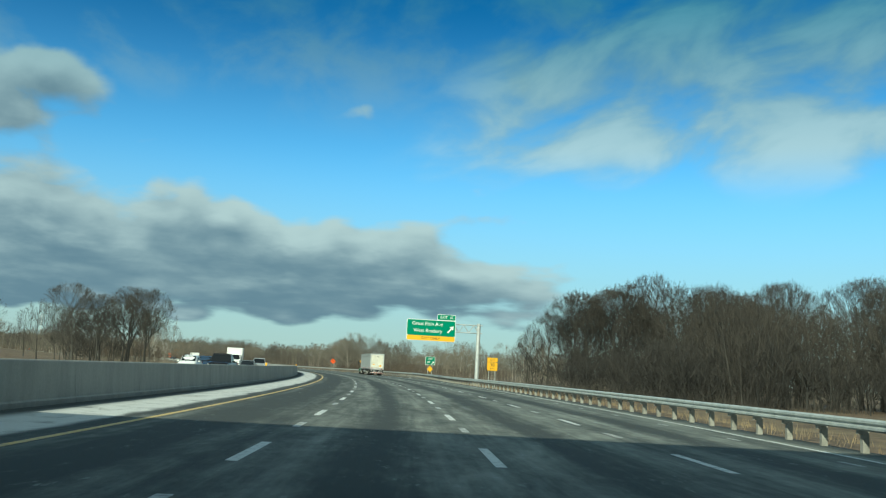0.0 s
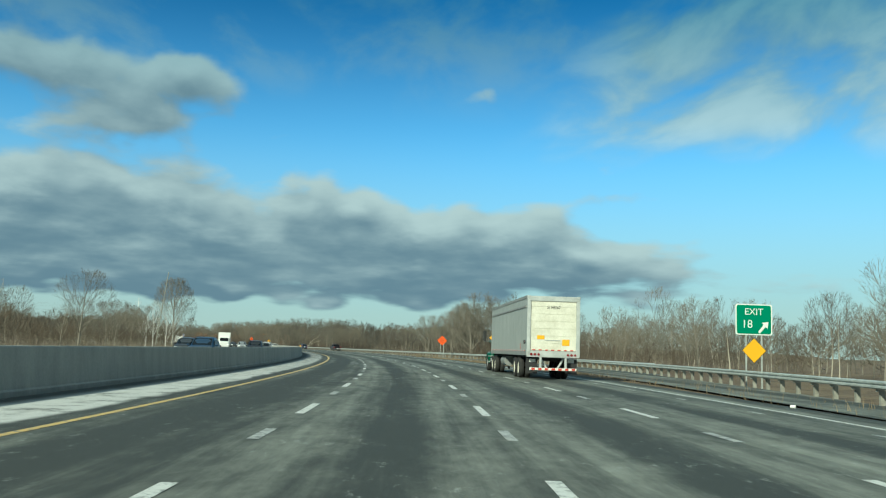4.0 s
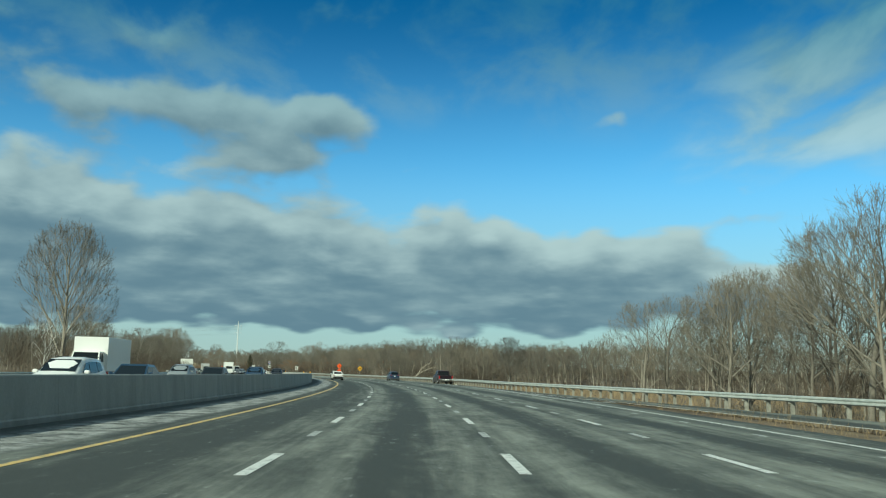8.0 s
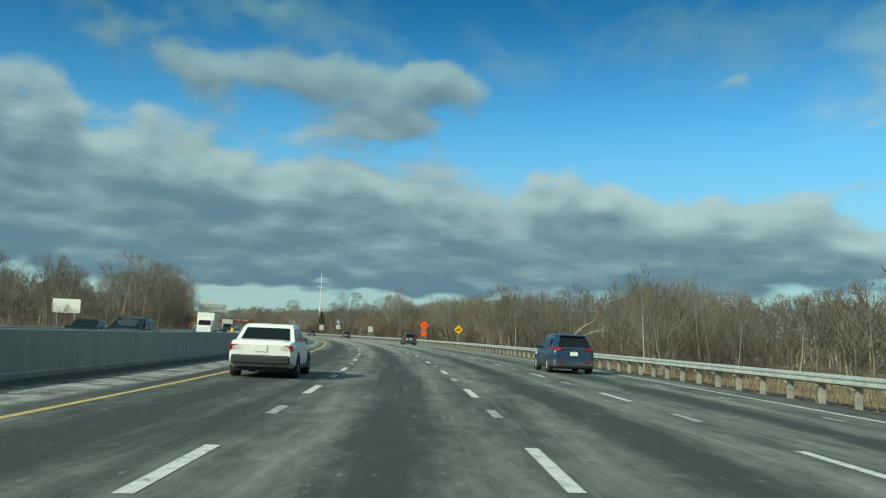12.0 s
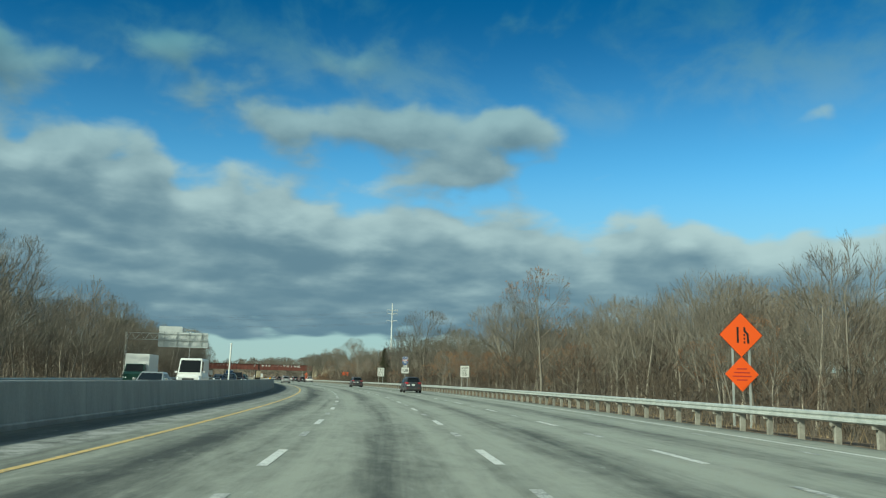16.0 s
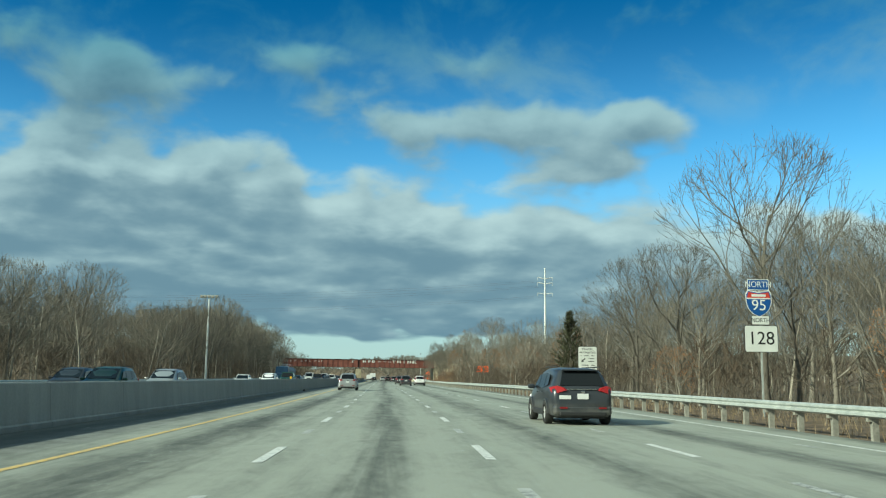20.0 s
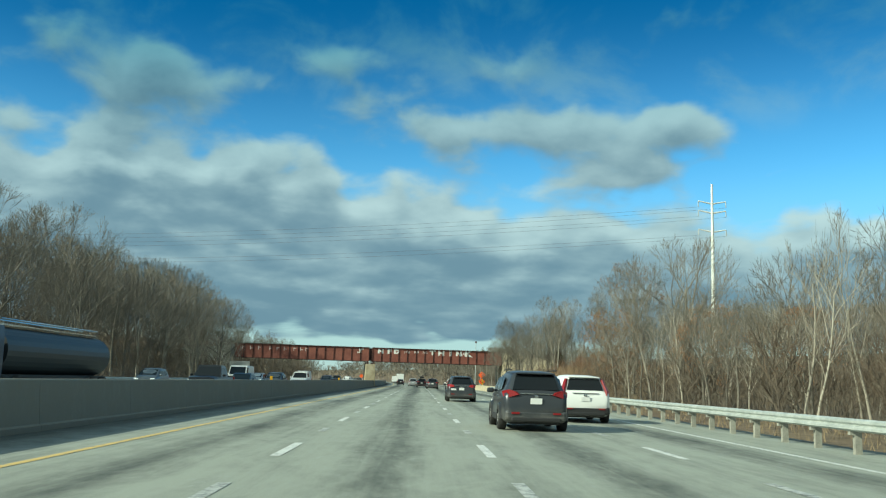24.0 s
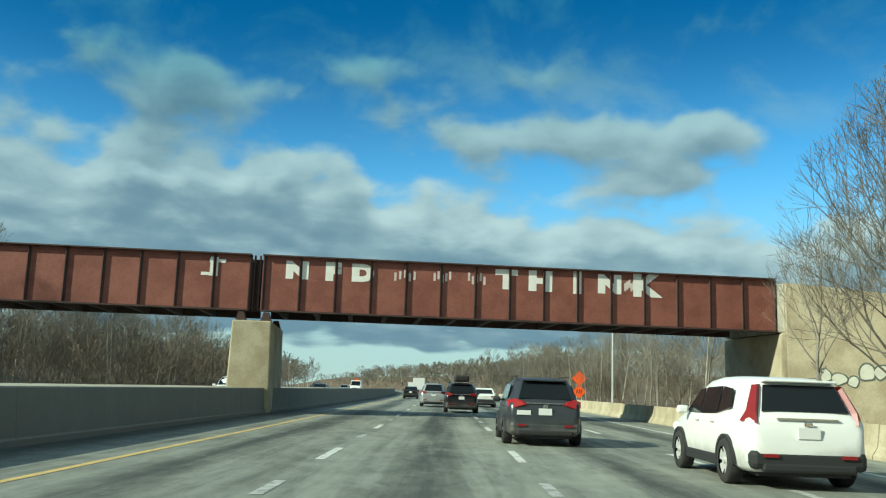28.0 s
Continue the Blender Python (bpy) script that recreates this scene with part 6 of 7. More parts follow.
        bm = bmesh.new()
        box(bm, 0, b + 0.04, belt - 0.20, 0.16, 0.02, 0.10, 0.02)
        part("badge", bm, M["chrome"], e)
        bm = bmesh.new()
        box(bm, -0.42, b - 0.145, 0.64, 0.16, 0.012, 0.08, 0.02)
        box(bm, 0.32, b - 0.145, 0.62, 0.2, 0.012, 0.12, 0.01)
        part("sticker", bm, M["plate_white"], e)
        bm = bmesh.new()
        box(bm, 0, y_rr - 0.02, roof - 0.01, 0.28, 0.05, 0.03, 0.01)
        part("brake_light", bm, M["tail"], e)
    if roof_box:
        bm = bmesh.new()
        box(bm, 0, -0.7, roof + 0.24, 0.9, 1.7, 0.34, 0.08)
        part("roof_box", bm, M["trim"], e)
    return e


def arch(e, sx, w, y, r, mat):
    """A dark lip round a wheel opening, with a flat dark disc for the shaded recess."""
    n = 18
    bm = bmesh.new()
    a = [bm.verts.new((sx * (w + 0.045), y + math.cos(math.pi * i / n) * r * 1.27, r * 0.92 + math.sin(math.pi * i / n) * r * 1.24)) for i in range(n + 1)]
    b = [bm.verts.new((sx * (w + 0.045), y + math.cos(math.pi * i / n) * r * 1.10, r * 0.92 + math.sin(math.pi * i / n) * r * 1.08)) for i in range(n + 1)]
    c = [bm.verts.new((sx * (w - 0.05), y + math.cos(math.pi * i / n) * r * 1.27, r * 0.92 + math.sin(math.pi * i / n) * r * 1.24)) for i in range(n + 1)]
    for i in range(n):
        bm.faces.new((a[i], a[i + 1], b[i + 1], b[i]))
        bm.faces.new((a[i], c[i], c[i + 1], a[i + 1]))
    part("wheel_arch", bm, mat, e)
    bm = bmesh.new()
    hub = bm.verts.new((sx * (w + 0.006), y, r * 0.55))
    d = [bm.verts.new((sx * (w + 0.006), y + math.cos(math.pi * i / n) * r * 1.11, r * 0.92 + math.sin(math.pi * i / n) * r * 1.09)) for i in range(n + 1)]
    for i in range(n):
        bm.faces.new((d[i], d[i + 1], hub))
    part("wheel_well", bm, M["well"], e)


def crossover(colour, m, label, name="crossover_car", tall=False, brake=False, roof_box=False, W=0.92, H=1.66):
    """A crossover: one rounded shell with glass, lamps and dark lower cladding set on it."""
    e = tagged(empty(name, m), label, "car", "traffic")
    paint_ = PAINT[colour]
    # y, half width low, low edge, half width at the belt, belt, half width at the top, top
    st = [(-2.28, 0.78, 0.42, 0.80, 0.66, 0.70, 0.70), (-2.25, 0.86, 0.34, 0.86, 0.80, 0.78, 0.86), (-2.21, 0.90, 0.28, 0.90, 0.95, 0.80, 1.02),
          (-2.12, 0.95, 0.25, 0.93, 1.00, 0.76, 1.16), (-1.88, 0.99, 0.24, 0.95, 1.02, 0.68, 1.53), (-1.74, 1.0, 0.24, 0.96, 1.02, 0.68, 1.60),
          (-1.2, 1.0, 0.24, 0.97, 1.02, 0.72, 1.64), (-0.3, 1.0, 0.24, 0.98, 1.00, 0.74, 1.66), (0.35, 1.0, 0.24, 0.98, 0.99, 0.75, 1.60),
          (0.75, 1.0, 0.24, 0.98, 0.98, 0.75, 1.42), (1.28, 1.0, 0.24, 0.97, 0.97, 0.80, 1.07), (1.8, 0.98, 0.25, 0.93, 0.88, 0.78, 0.99), (2.1, 0.93, 0.28, 0.88, 0.74, 0.70, 0.86), (2.24, 0.82, 0.36, 0.74, 0.58, 0.55, 0.66)]
    rings = []
    for y, wl, zl, wb, zb, wt, zt in st:
        half = [(wl * 0.86, zl), (wl * 0.97, zl + 0.07), (wl, zl + (zb - zl) * 0.45), (wb, zb), (wt + (wb - wt) * 0.12, zt - 0.10 * min(1, (zt - zb) / 0.4)), (wt * 0.9, zt - 0.012), (wt * 0.5, zt + 0.02)]
        rings.append([Vector((x * W, y, z * H / 1.66)) for x, z in half] + [Vector((-x * W, y, z * H / 1.66)) for x, z in half[::-1]])
    part("body", loft(rings), paint_, e, smooth=True)
    k = H / 1.66
    side = lambda sx, y, z: Vector((sx * (W * (0.977 - 0.157 * (z - 1.01) / 0.5) + 0.012), y, z * k))
    panes = (((0.98, 1.05), (0.18, 1.04), (0.16, 1.47), (0.44, 1.44)), ((0.11, 1.04), (-0.78, 1.06), (-0.76, 1.50), (0.09, 1.48)), ((-0.84, 1.07), (-1.42, 1.16), (-1.30, 1.46), (-0.82, 1.50)))
    r = 0.35
    for sx in (-1, 1):
        for q in panes:
            pts = [side(sx, y, z) for y, z in q]
            pane(e, "side_window", pts if sx < 0 else pts[::-1], M["glass"])
        for y in (1.38, -1.32):
            arch(e, sx, W, y, r, M["trim"] if tall else paint_)
            wheel(e, sx * (W - 0.062), y, r, 0.235, "rim", sx)
        bm = bmesh.new()
        box(bm, sx * (W - 0.01), 0.03, 0.33, 0.06, 1.85, 0.17, 0.03)
        part("sill", bm, M["trim"], e)
        lamp = M["brake"] if brake else M["tail"]
        if tall:
            a = [Vector((sx * W * x, y, z * k)) for x, y, z in ((0.985, -1.96, 0.98), (0.80, -2.235, 0.96), (0.80, -2.17, 1.14), (0.675, -1.93, 1.53), (0.735, -1.85, 1.52), (0.90, -2.02, 1.14))]
            bm = bmesh.new()
            o = [bm.verts.new(v + Vector((sx * 0.012, -0.02, 0))) for v in a]
            i_ = [bm.verts.new(v + Vector((-sx * 0.06, 0.06, 0))) for v in a]
            for f in ((0, 1, 2, 5), (5, 2, 3, 4)):
                bm.faces.new([o[j] for j in f])
            for j in range(6):
                bm.faces.new((o[j], o[(j + 1) % 6], i_[(j + 1) % 6], i_[j]))
        else:
            # a pointed lamp that wraps round the corner
            a = [Vector((sx * W * x, y, z * k)) for x, y, z in ((0.985, -1.86, 1.08), (0.955, -2.02, 0.94), (0.80, -2.225, 0.92), (0.52, -2.262, 1.00), (0.60, -2.235, 1.07), (0.80, -2.165, 1.13))]
            bm = bmesh.new()
            o = [bm.verts.new(v + Vector((sx * 0.016, -0.022, 0))) for v in a]
            i_ = [bm.verts.new(v + Vector((-sx * 0.06, 0.08, 0))) for v in a]
            for f in ((0, 1, 2, 5), (5, 2, 3, 4)):
                bm.faces.new([o[j] for j in f])
            for j in range(6):
                bm.faces.new((o[j], o[(j + 1) % 6], i_[(j + 1) % 6], i_[j]))
        part("tail_light", bm, lamp, e)
        bm = bmesh.new()
        box(bm, sx * W * 0.72, 2.08, 0.74 * k, 0.38, 0.22, 0.16, 0.05, turn=Matrix.Rotation(-sx * 0.35, 3, "Z"))
        part("headlight", bm, M["head"], e)
        bm = bmesh.new()
        box(bm, sx * (W + 0.09), 0.86, 1.08 * k, 0.22, 0.13, 0.15, 0.05)
        part("mirror", bm, paint_, e)
        bm = bmesh.new()
        box(bm, sx * W * 0.62, -2.31, 0.50, 0.22, 0.02, 0.05)
        part("rear_reflector", bm, M["tail"], e)
        bm = bmesh.new()
        for y in (0.28, -0.58):
            box(bm, sx * (W + 0.005), y, 0.93 * k, 0.03, 0.18, 0.03, 0.008)
        part("door_handle", bm, paint_, e)
        if not tall:
            bm = bmesh.new()
            box(bm, sx * W * 0.70, -0.7, 1.69 * k, 0.035, 2.0, 0.03)
            part("roof_rail", bm, M["trim"], e)
    pane(e, "rear_window", [Vector((x * W, y, z * k)) for x, y, z in ((-0.70, -2.165, 1.14), (0.70, -2.165, 1.14), (0.585, -1.93, 1.525), (-0.585, -1.93, 1.525))], M["glass"], 0.02)
    pane(e, "windscreen", [Vector((x * W, y, z * k)) for x, y, z in ((0.74, 1.27, 1.11), (-0.74, 1.27, 1.11), (-0.68, 0.47, 1.575), (0.68, 0.47, 1.575))], M["glass"], 0.02)
    bm = bmesh.new()
    box(bm, 0, -1.90, 1.585 * k, W * 1.20, 0.22, 0.04, 0.018)
    part("spoiler", bm, paint_, e)
    bm = bmesh.new()
    box(bm, 0, -2.175, 0.44, W * 1.86, 0.23, 0.30, 0.09)
    part("rear_bumper", bm, M["trim"] if tall else paint_, e)
    bm = bmesh.new()
    box(bm, 0, -2.22, 0.33, W * 1.5, 0.16, 0.14, 0.04)
    part("rear_valance", bm, M["trim"], e)
    bm = bmesh.new()
    box(bm, 0, 2.14, 0.42, W * 1.55, 0.22, 0.24, 0.06)
    part("front_bumper", bm, M["trim"], e)
    bm = bmesh.new()
    box(bm, 0, 2.2, 0.64 * k, W * 0.9, 0.12, 0.12, 0.02)
    part("grille", bm, M["chrome"], e)
    bm = bmesh.new()
    box(bm, 0, -2.285, 0.83 * k, 0.32, 0.02, 0.16)
    part("number_plate", bm, M["plate_white"], e, "blank pale number plate")
    bm = bmesh.new()
    box(bm, 0, -2.235, 1.03 * k, 0.9, 0.03, 0.025)
    part("garnish", bm, M["chrome"], e)
    if brake:
        bm = bmesh.new()
        box(bm, -0.52, -2.285, 0.80 * k, 0.34, 0.012, 0.11, 0.004)
        part("sticker", bm, M["plate_white"], e)
    bm = bmesh.new()
    vs = box(bm, 0, -2.272, 0.955 * k, 0.12, 0.02, 0.07, 0.015)
    part("badge", bm, M["chrome"], e)
    bm = bmesh.new()
    box(bm, 0, -2.06, 1.19 * k, 0.55, 0.02, 0.02, turn=Matrix.Rotation(0.1, 3, "Y"))
    part("wiper", bm, M["trim"], e)
    bm = bmesh.new()
    box(bm, 0, 0, 0.25, W * 1.5, 4.1, 0.12)
    part("underbody", bm, M["trim"], e)
    if roof_box:
        bm = bmesh.new()
        box(bm, 0, -0.75, 1.92 * k, 0.85, 1.75, 0.36, 0.10)
        part("roof_box", bm, M["trim"], e)
    return e


def box_truck(m, label, cab="white", body="white", length=6.5, high=3.4, name="box_truck"):
    e = tagged(empty(name, m), label, "truck", "traffic")
    f = length / 2 + 0.9
    bm = bmesh.new()
    box(bm, 0, -0.9, high / 2 + 0.5, 2.4, length - 0.6, high - 1.0, 0.03)
    bx = part("cargo_box", bm, PAINT[body], e)
    rings = [body_ring(f, 0.95, 0.5, 1.3), body_ring(f - 0.3, 1.02, 0.4, 1.5), body_ring(f - 1.0, 1.05, 0.4, 1.6), body_ring(f - 2.1, 1.05, 0.4, 1.6)]
    part("cab", loft(rings), PAINT[cab], e)
    B = [Vector(p) for p in ((-1.0, f - 0.75, 1.55), (1.0, f - 0.75, 1.55), (1.0, f - 2.1, 1.55), (-1.0, f - 2.1, 1.55))]
    T = [Vector(p) for p in ((-0.9, f - 1.15, 2.35), (0.9, f - 1.15, 2.35), (0.9, f - 2.1, 2.35), (-0.9, f - 2.1, 2.35))]
    part("cab_roof", loft([B, T]), PAINT[cab], e)
    pane(e, "windscreen", quad_on([B[1], B[0], T[0], T[1]], 0.05, 0.95, 0.06, 0.92, 0.012), M["glass"])
    pane(e, "side_window", quad_on([B[0], B[3], T[3], T[0]], 0.1, 0.8, 0.1, 0.88, 0.012), M["glass"])
    pane(e, "side_window", quad_on([B[2], B[1], T[1], T[2]], 0.2, 0.9, 0.1, 0.88, 0.012), M["glass"])
    for sx in (-1, 1):
        for y in (f - 1.1, -length / 2 + 0.9):
            wheel(e, sx * 0.95, y, 0.45, 0.28, "tan_rim", sx)
        bm = bmesh.new()
        box(bm, sx * 0.75, f - 0.1, 0.95, 0.3, 0.2, 0.2, 0.03)
        part("headlight", bm, M["head"], e)
    bm = bmesh.new()
    box(bm, 0, 0, 0.6, 1.6, length, 0.25)
    part("chassis", bm, M["trim"], e)
    return e


def semi(m):
    """Green day-cab tractor with a grey dry-van trailer. The origin is at the trailer's rear, middle."""
    e = tagged(empty("semi_truck", m), "grey dry-van trailer behind a green day-cab truck", "truck")
    L, H0, H1, hw = 14.6, 1.12, 4.06, 1.295
    bm = bmesh.new()
    box(bm, 0, L / 2, (H0 + 0.18 + H1) / 2, hw * 2, L, H1 - H0 - 0.18)
    tr = part("trailer_box", bm, M["trailer"], e)
    for z, h, o in ((H1 - 0.05, 0.14, 0.012), (H0 + 0.16, 0.24, 0.010)):
        for sx in (-1, 1):
            bm = bmesh.new()
            box(bm, sx * (hw + o), L / 2, z, 0.03, L + 0.02, h)
            part("side_rail", bm, M["dull_alu"], tr)
    for sx in (-1, 1):
        bm = bmesh.new()
        box(bm, sx * (hw + 0.018), L / 2 + 0.1, H1 - 0.50, 0.05, L - 0.5, 0.11, 0.012)
        part("rub_rail", bm, M["dull_alu"], tr)
        n = 17
        for i in range(n):
            y = 0.5 + i * (L - 1.0) / (n - 1)
            bm = bmesh.new()
            box(bm, sx * (hw + 0.03), y, H0 + 0.27, 0.006, 0.22, 0.05)
            part("reflective_tape", bm, M["sign_red"], tr)
            bm = bmesh.new()
            box(bm, sx * (hw + 0.03), y + 0.23, H0 + 0.27, 0.006, 0.18, 0.05)
            part("reflective_tape", bm, M["sign_white"], tr)
        for i in range(24):
            bm = bmesh.new()
            box(bm, sx * (hw + 0.003), 0.6 + i * 0.58, (H0 + 0.3 + H1 - 0.7) / 2, 0.006, 0.035, H1 - H0 - 1.0)
            part("panel_seam", bm, M["trailer"], tr)
    # rear frame, roller door, lights and bumper
    for x, z, sx_, sz in ((-hw + 0.08, 2.6, 0.17, 2.95), (hw - 0.08, 2.6, 0.17, 2.95), (0, H1 - 0.12, hw * 2, 0.24), (0, H0 + 0.12, hw * 2, 0.3)):
        bm = bmesh.new()
        box(bm, x, -0.03, z, sx_, 0.08, sz, 0.01)
        part("rear_frame", bm, M["alu"], tr)
    bm = bmesh.new()
    box(bm, 0, 0.012, (H0 + H1) / 2 + 0.1, hw * 2 - 0.34, 0.03, H1 - H0 - 0.45)
    door = part("roller_door", bm, M["door_white"], e, "dirty white roller door")
    for i in range(7):
        bm = bmesh.new()
        box(bm, 0, -0.005, H0 + 0.47 + i * 0.355, hw * 2 - 0.36, 0.03, 0.345, 0.006)
        part("door_panel", bm, M["door_white"], door)
    words(door, "legend", "51145067", 0.15, M["sign_black"], 0, -0.025, H1 - 0.55, 0.8)
    for x, z, w_, h_ in ((-0.62, 2.05, 0.36, 0.19), (0.62, 1.82, 0.36, 0.30)):
        bm = bmesh.new()
        box(bm, x, -0.028, z, w_, 0.008, h_)
        part("sticker", bm, M["sign_yellow"], door)
    for i in range(7):
        bm = bmesh.new()
        box(bm, -0.95 + i * 0.31, -0.035, H0 + 0.32, 0.15, 0.006, 0.05)
        part("reflective_tape", bm, M["sign_red"], tr)
    bm = bmesh.new()
    box(bm, -0.05, -0.04, 1.92, 0.75, 0.03, 0.03)
    part("door_rail", bm, M["alu"], door)
    for sx in (-1, 1):
        for k in range(3):
            bm = bmesh.new()
            rod(bm, (sx * (0.72 + 0.18 * k), -0.06, H0 + 0.10), (sx * (0.72 + 0.18 * k), -0.10, H0 + 0.10), 0.06, seg=14)
            part("tail_light", bm, M["tail"], tr)
        bm = bmesh.new()
        box(bm, sx * 0.62, -0.02, 0.82, 0.10, 0.10, 0.62)
        box(bm, sx * 0.42, 0.25, 0.80, 0.08, 0.06, 0.7, turn=Matrix.Rotation(radians(32 * sx), 3, "Y"))
        part("bumper_strut", bm, M["alu"], tr)
        bm = bmesh.new()
        box(bm, sx * 0.98, 0.35, 0.66, 0.56, 0.02, 0.74)
        part("mud_flap", bm, M["trim"], tr)
        bm = bmesh.new()
        box(bm, sx * 0.95, 0.33, 0.92, 0.3, 0.008, 0.16)
        part("number_plate", bm, M["plate_white"], tr, "blank pale plate")
        bm = bmesh.new()
        box(bm, sx * (hw + 0.012) - sx * 0.012, 0.7, 1.85, 0.03, 0.02, 0.02)
        part("marker", bm, M["sign_red"], tr)
    bm = bmesh.new()
    box(bm, 0, -0.04, 0.52, 2.3, 0.10, 0.12, 0.01)
    part("rear_bumper", bm, M["sign_white"], tr)
    for i in range(7):
        bm = bmesh.new()
        box(bm, -0.98 + i * 0.33, -0.094, 0.52, 0.17, 0.006, 0.10)
        part("reflective_tape", bm, M["sign_red"], tr)
    t = words(tr, "legend", "51145067", 0.20, M["sign_black"], -hw - 0.012, 0.78, 1.86, 0.72)
    t.matrix_basis = Matrix.Translation((-hw - 0.012, 0.70, 1.80)) @ Matrix.Rotation(radians(-90), 4, "Z") @ Matrix.Rotation(radians(90), 4, "X") @ Matrix.Diagonal((0.72, 1, 1, 1))
    bm = bmesh.new()
    box(bm, -hw - 0.01, 1.95, 1.62, 0.006, 0.05, 0.32)
    part("marker", bm, M["sign_red"], tr)
    # running gear of the trailer
    bm = bmesh.new()
    for x in (-0.5, 0.5):
        box(bm, x, 3.6, 0.98, 0.14, 3.4, 0.22)
        box(bm, x, 7.5, 1.05, 0.10, 13.6, 0.14)
    for y in (2.9, 4.3):
        box(bm, 0, y, 0.52, 2.0, 0.13, 0.13)
    for i in range(16):
        box(bm, 0, 0.9 + i * 0.86, 1.10, 2.4, 0.09, 0.10)
    part("chassis", bm, M["trim"], tr)
    for sx in (-1, 1):
        for y in (2.9, 4.3):
            wheel(e, sx * 1.14, y, 0.52, 0.26, "tan_rim", sx)
            wheel(e, sx * 0.82, y, 0.52, 0.26, "tan_rim", sx)
        bm = bmesh.new()
        box(bm, sx * 0.75, 10.1, 0.72, 0.12, 0.14, 0.85)
        box(bm, sx * 0.75, 10.1, 0.30, 0.26, 0.28, 0.04)
        part("landing_leg", bm, M["dark_concrete"], e)
    bm = bmesh.new()
    rod(bm, (-0.85, 9.2, 0.78), (-0.85, 10.9, 0.78), 0.30, seg=18)
    part("air_tank", bm, M["dull_alu"], e)
    # tractor
    F = 18.3
    bm = bmesh.new()
    for x in (-0.43, 0.43):
        box(bm, x, 14.9, 0.82, 0.09, 6.0, 0.26)
    box(bm, 0, 13.4, 1.02, 0.9, 1.2, 0.12)
    part("chassis", bm, M["trim"], e)
    for y in (12.95, 14.3):
        for sx in (-1, 1):
            wheel(e, sx * 1.12, y, 0.51, 0.26, "tan_rim", sx)
            wheel(e, sx * 0.80, y, 0.51, 0.26, "tan_rim", sx)
    for sx in (-1, 1):
        wheel(e, sx * 1.08, 17.45, 0.52, 0.30, "rim", sx)
    G = PAINT["truck_green"]
    cab_y0, cab_y1 = 14.95, 16.55
    ring = lambda y, w, z0, z1: [Vector(p) for p in ((-w, y, z0), (-w * 1.02, y, z0 + 0.3), (-w, y, z1 - 0.7), (-w * 0.88, y, z1 - 0.06), (-w * 0.7, y, z1), (w * 0.7, y, z1), (w * 0.88, y, z1 - 0.06), (w, y, z1 - 0.7), (w * 1.02, y, z0 + 0.3), (w, y, z0))]
    cab = part("cab", loft([ring(cab_y0, 1.08, 1.02, 2.95), ring(cab_y0 + 0.1, 1.12, 0.98, 3.0), ring(16.0, 1.12, 0.98, 2.98), ring(16.35, 1.06, 0.98, 2.75), ring(16.85, 0.98, 0.98, 2.0)]), G, e)
    hood_ring = lambda y, w, z0, z1: [Vector(p) for p in ((-w, y, z0), (-w, y, z1 - 0.22), (-w * 0.78, y, z1), (w * 0.78, y, z1), (w, y, z1 - 0.22), (w, y, z0))]
    hood = part("hood", loft([hood_ring(16.7, 0.95, 0.95, 2.0), hood_ring(17.5, 0.90, 0.85, 1.85), hood_ring(18.1, 0.80, 0.6, 1.66), hood_ring(F, 0.66, 0.6, 1.48)]), G, e)
    for sx in (-1, 1):
        bm = bmesh.new()
        n = 14
        o = [(math.cos(math.pi * i / n) * 0.66, math.sin(math.pi * i / n) * 0.66) for i in range(n + 1)]
        a = [bm.verts.new((sx * 0.85, 17.45 + c, 0.52 + s_)) for c, s_ in o]
        b_ = [bm.verts.new((sx * 1.24, 17.45 + c, 0.52 + s_)) for c, s_ in o]
        c_ = [bm.verts.new((sx * 0.80, 17.45 + c * 1.12, 0.52 + s_ * 1.16 + 0.05)) for c, s_ in o]
        for i in range(n):
            bm.faces.new((a[i], a[i + 1], b_[i + 1], b_[i]))
            bm.faces.new((b_[i], b_[i + 1], c_[i + 1], c_[i]))
        part("fender", bm, G, e, smooth=True)
        bm = bmesh.new()
        box(bm, sx * 0.95, 18.12, 1.12, 0.26, 0.16, 0.24, 0.04)
        part("headlight", bm, M["head"], e)
        pane(e, "side_window", [Vector((sx * 1.10, y, z)) for y, z in ((15.45, 2.08), (16.3, 2.08), (16.1, 2.72), (15.5, 2.74))][:: 1 if sx < 0 else -1], M["glass"], -0.03)
        bm = bmesh.new()
        box(bm, sx * 1.05, 15.9, 0.62, 0.5, 0.62, 0.05, 0.01)
        box(bm, sx * 1.12, 15.9, 0.98, 0.36, 0.62, 0.05, 0.01)
        part("step", bm, M["alu"], e)
        bm = bmesh.new()
        rod(bm, (sx * 0.95, 14.85, 0.72), (sx * 0.95, 15.6, 0.72), 0.31, seg=20)
        part("fuel_tank", bm, M["alu"], e)
        for y in (15.0, 15.22, 15.44):
            bm = bmesh.new()
            rod(bm, (sx * 0.95, y - 0.03, 0.72), (sx * 0.95, y + 0.03, 0.72), 0.325, seg=20)
            part("tank_strap", bm, M["trim"], e)
        bm = bmesh.new()
        box(bm, sx * 1.52, 16.62, 2.32, 0.22, 0.12, 0.72, 0.04)
        mir = part("mirror", bm, M["trim"], e)
        bm = bmesh.new()
        rod(bm, (sx * 1.05, 16.45, 2.74), (sx * 1.52, 16.62, 2.80), 0.022)
        rod(bm, (sx * 1.05, 16.55, 1.98), (sx * 1.52, 16.62, 1.96), 0.022)
        part("mirror_arm", bm, M["chrome"], mir)
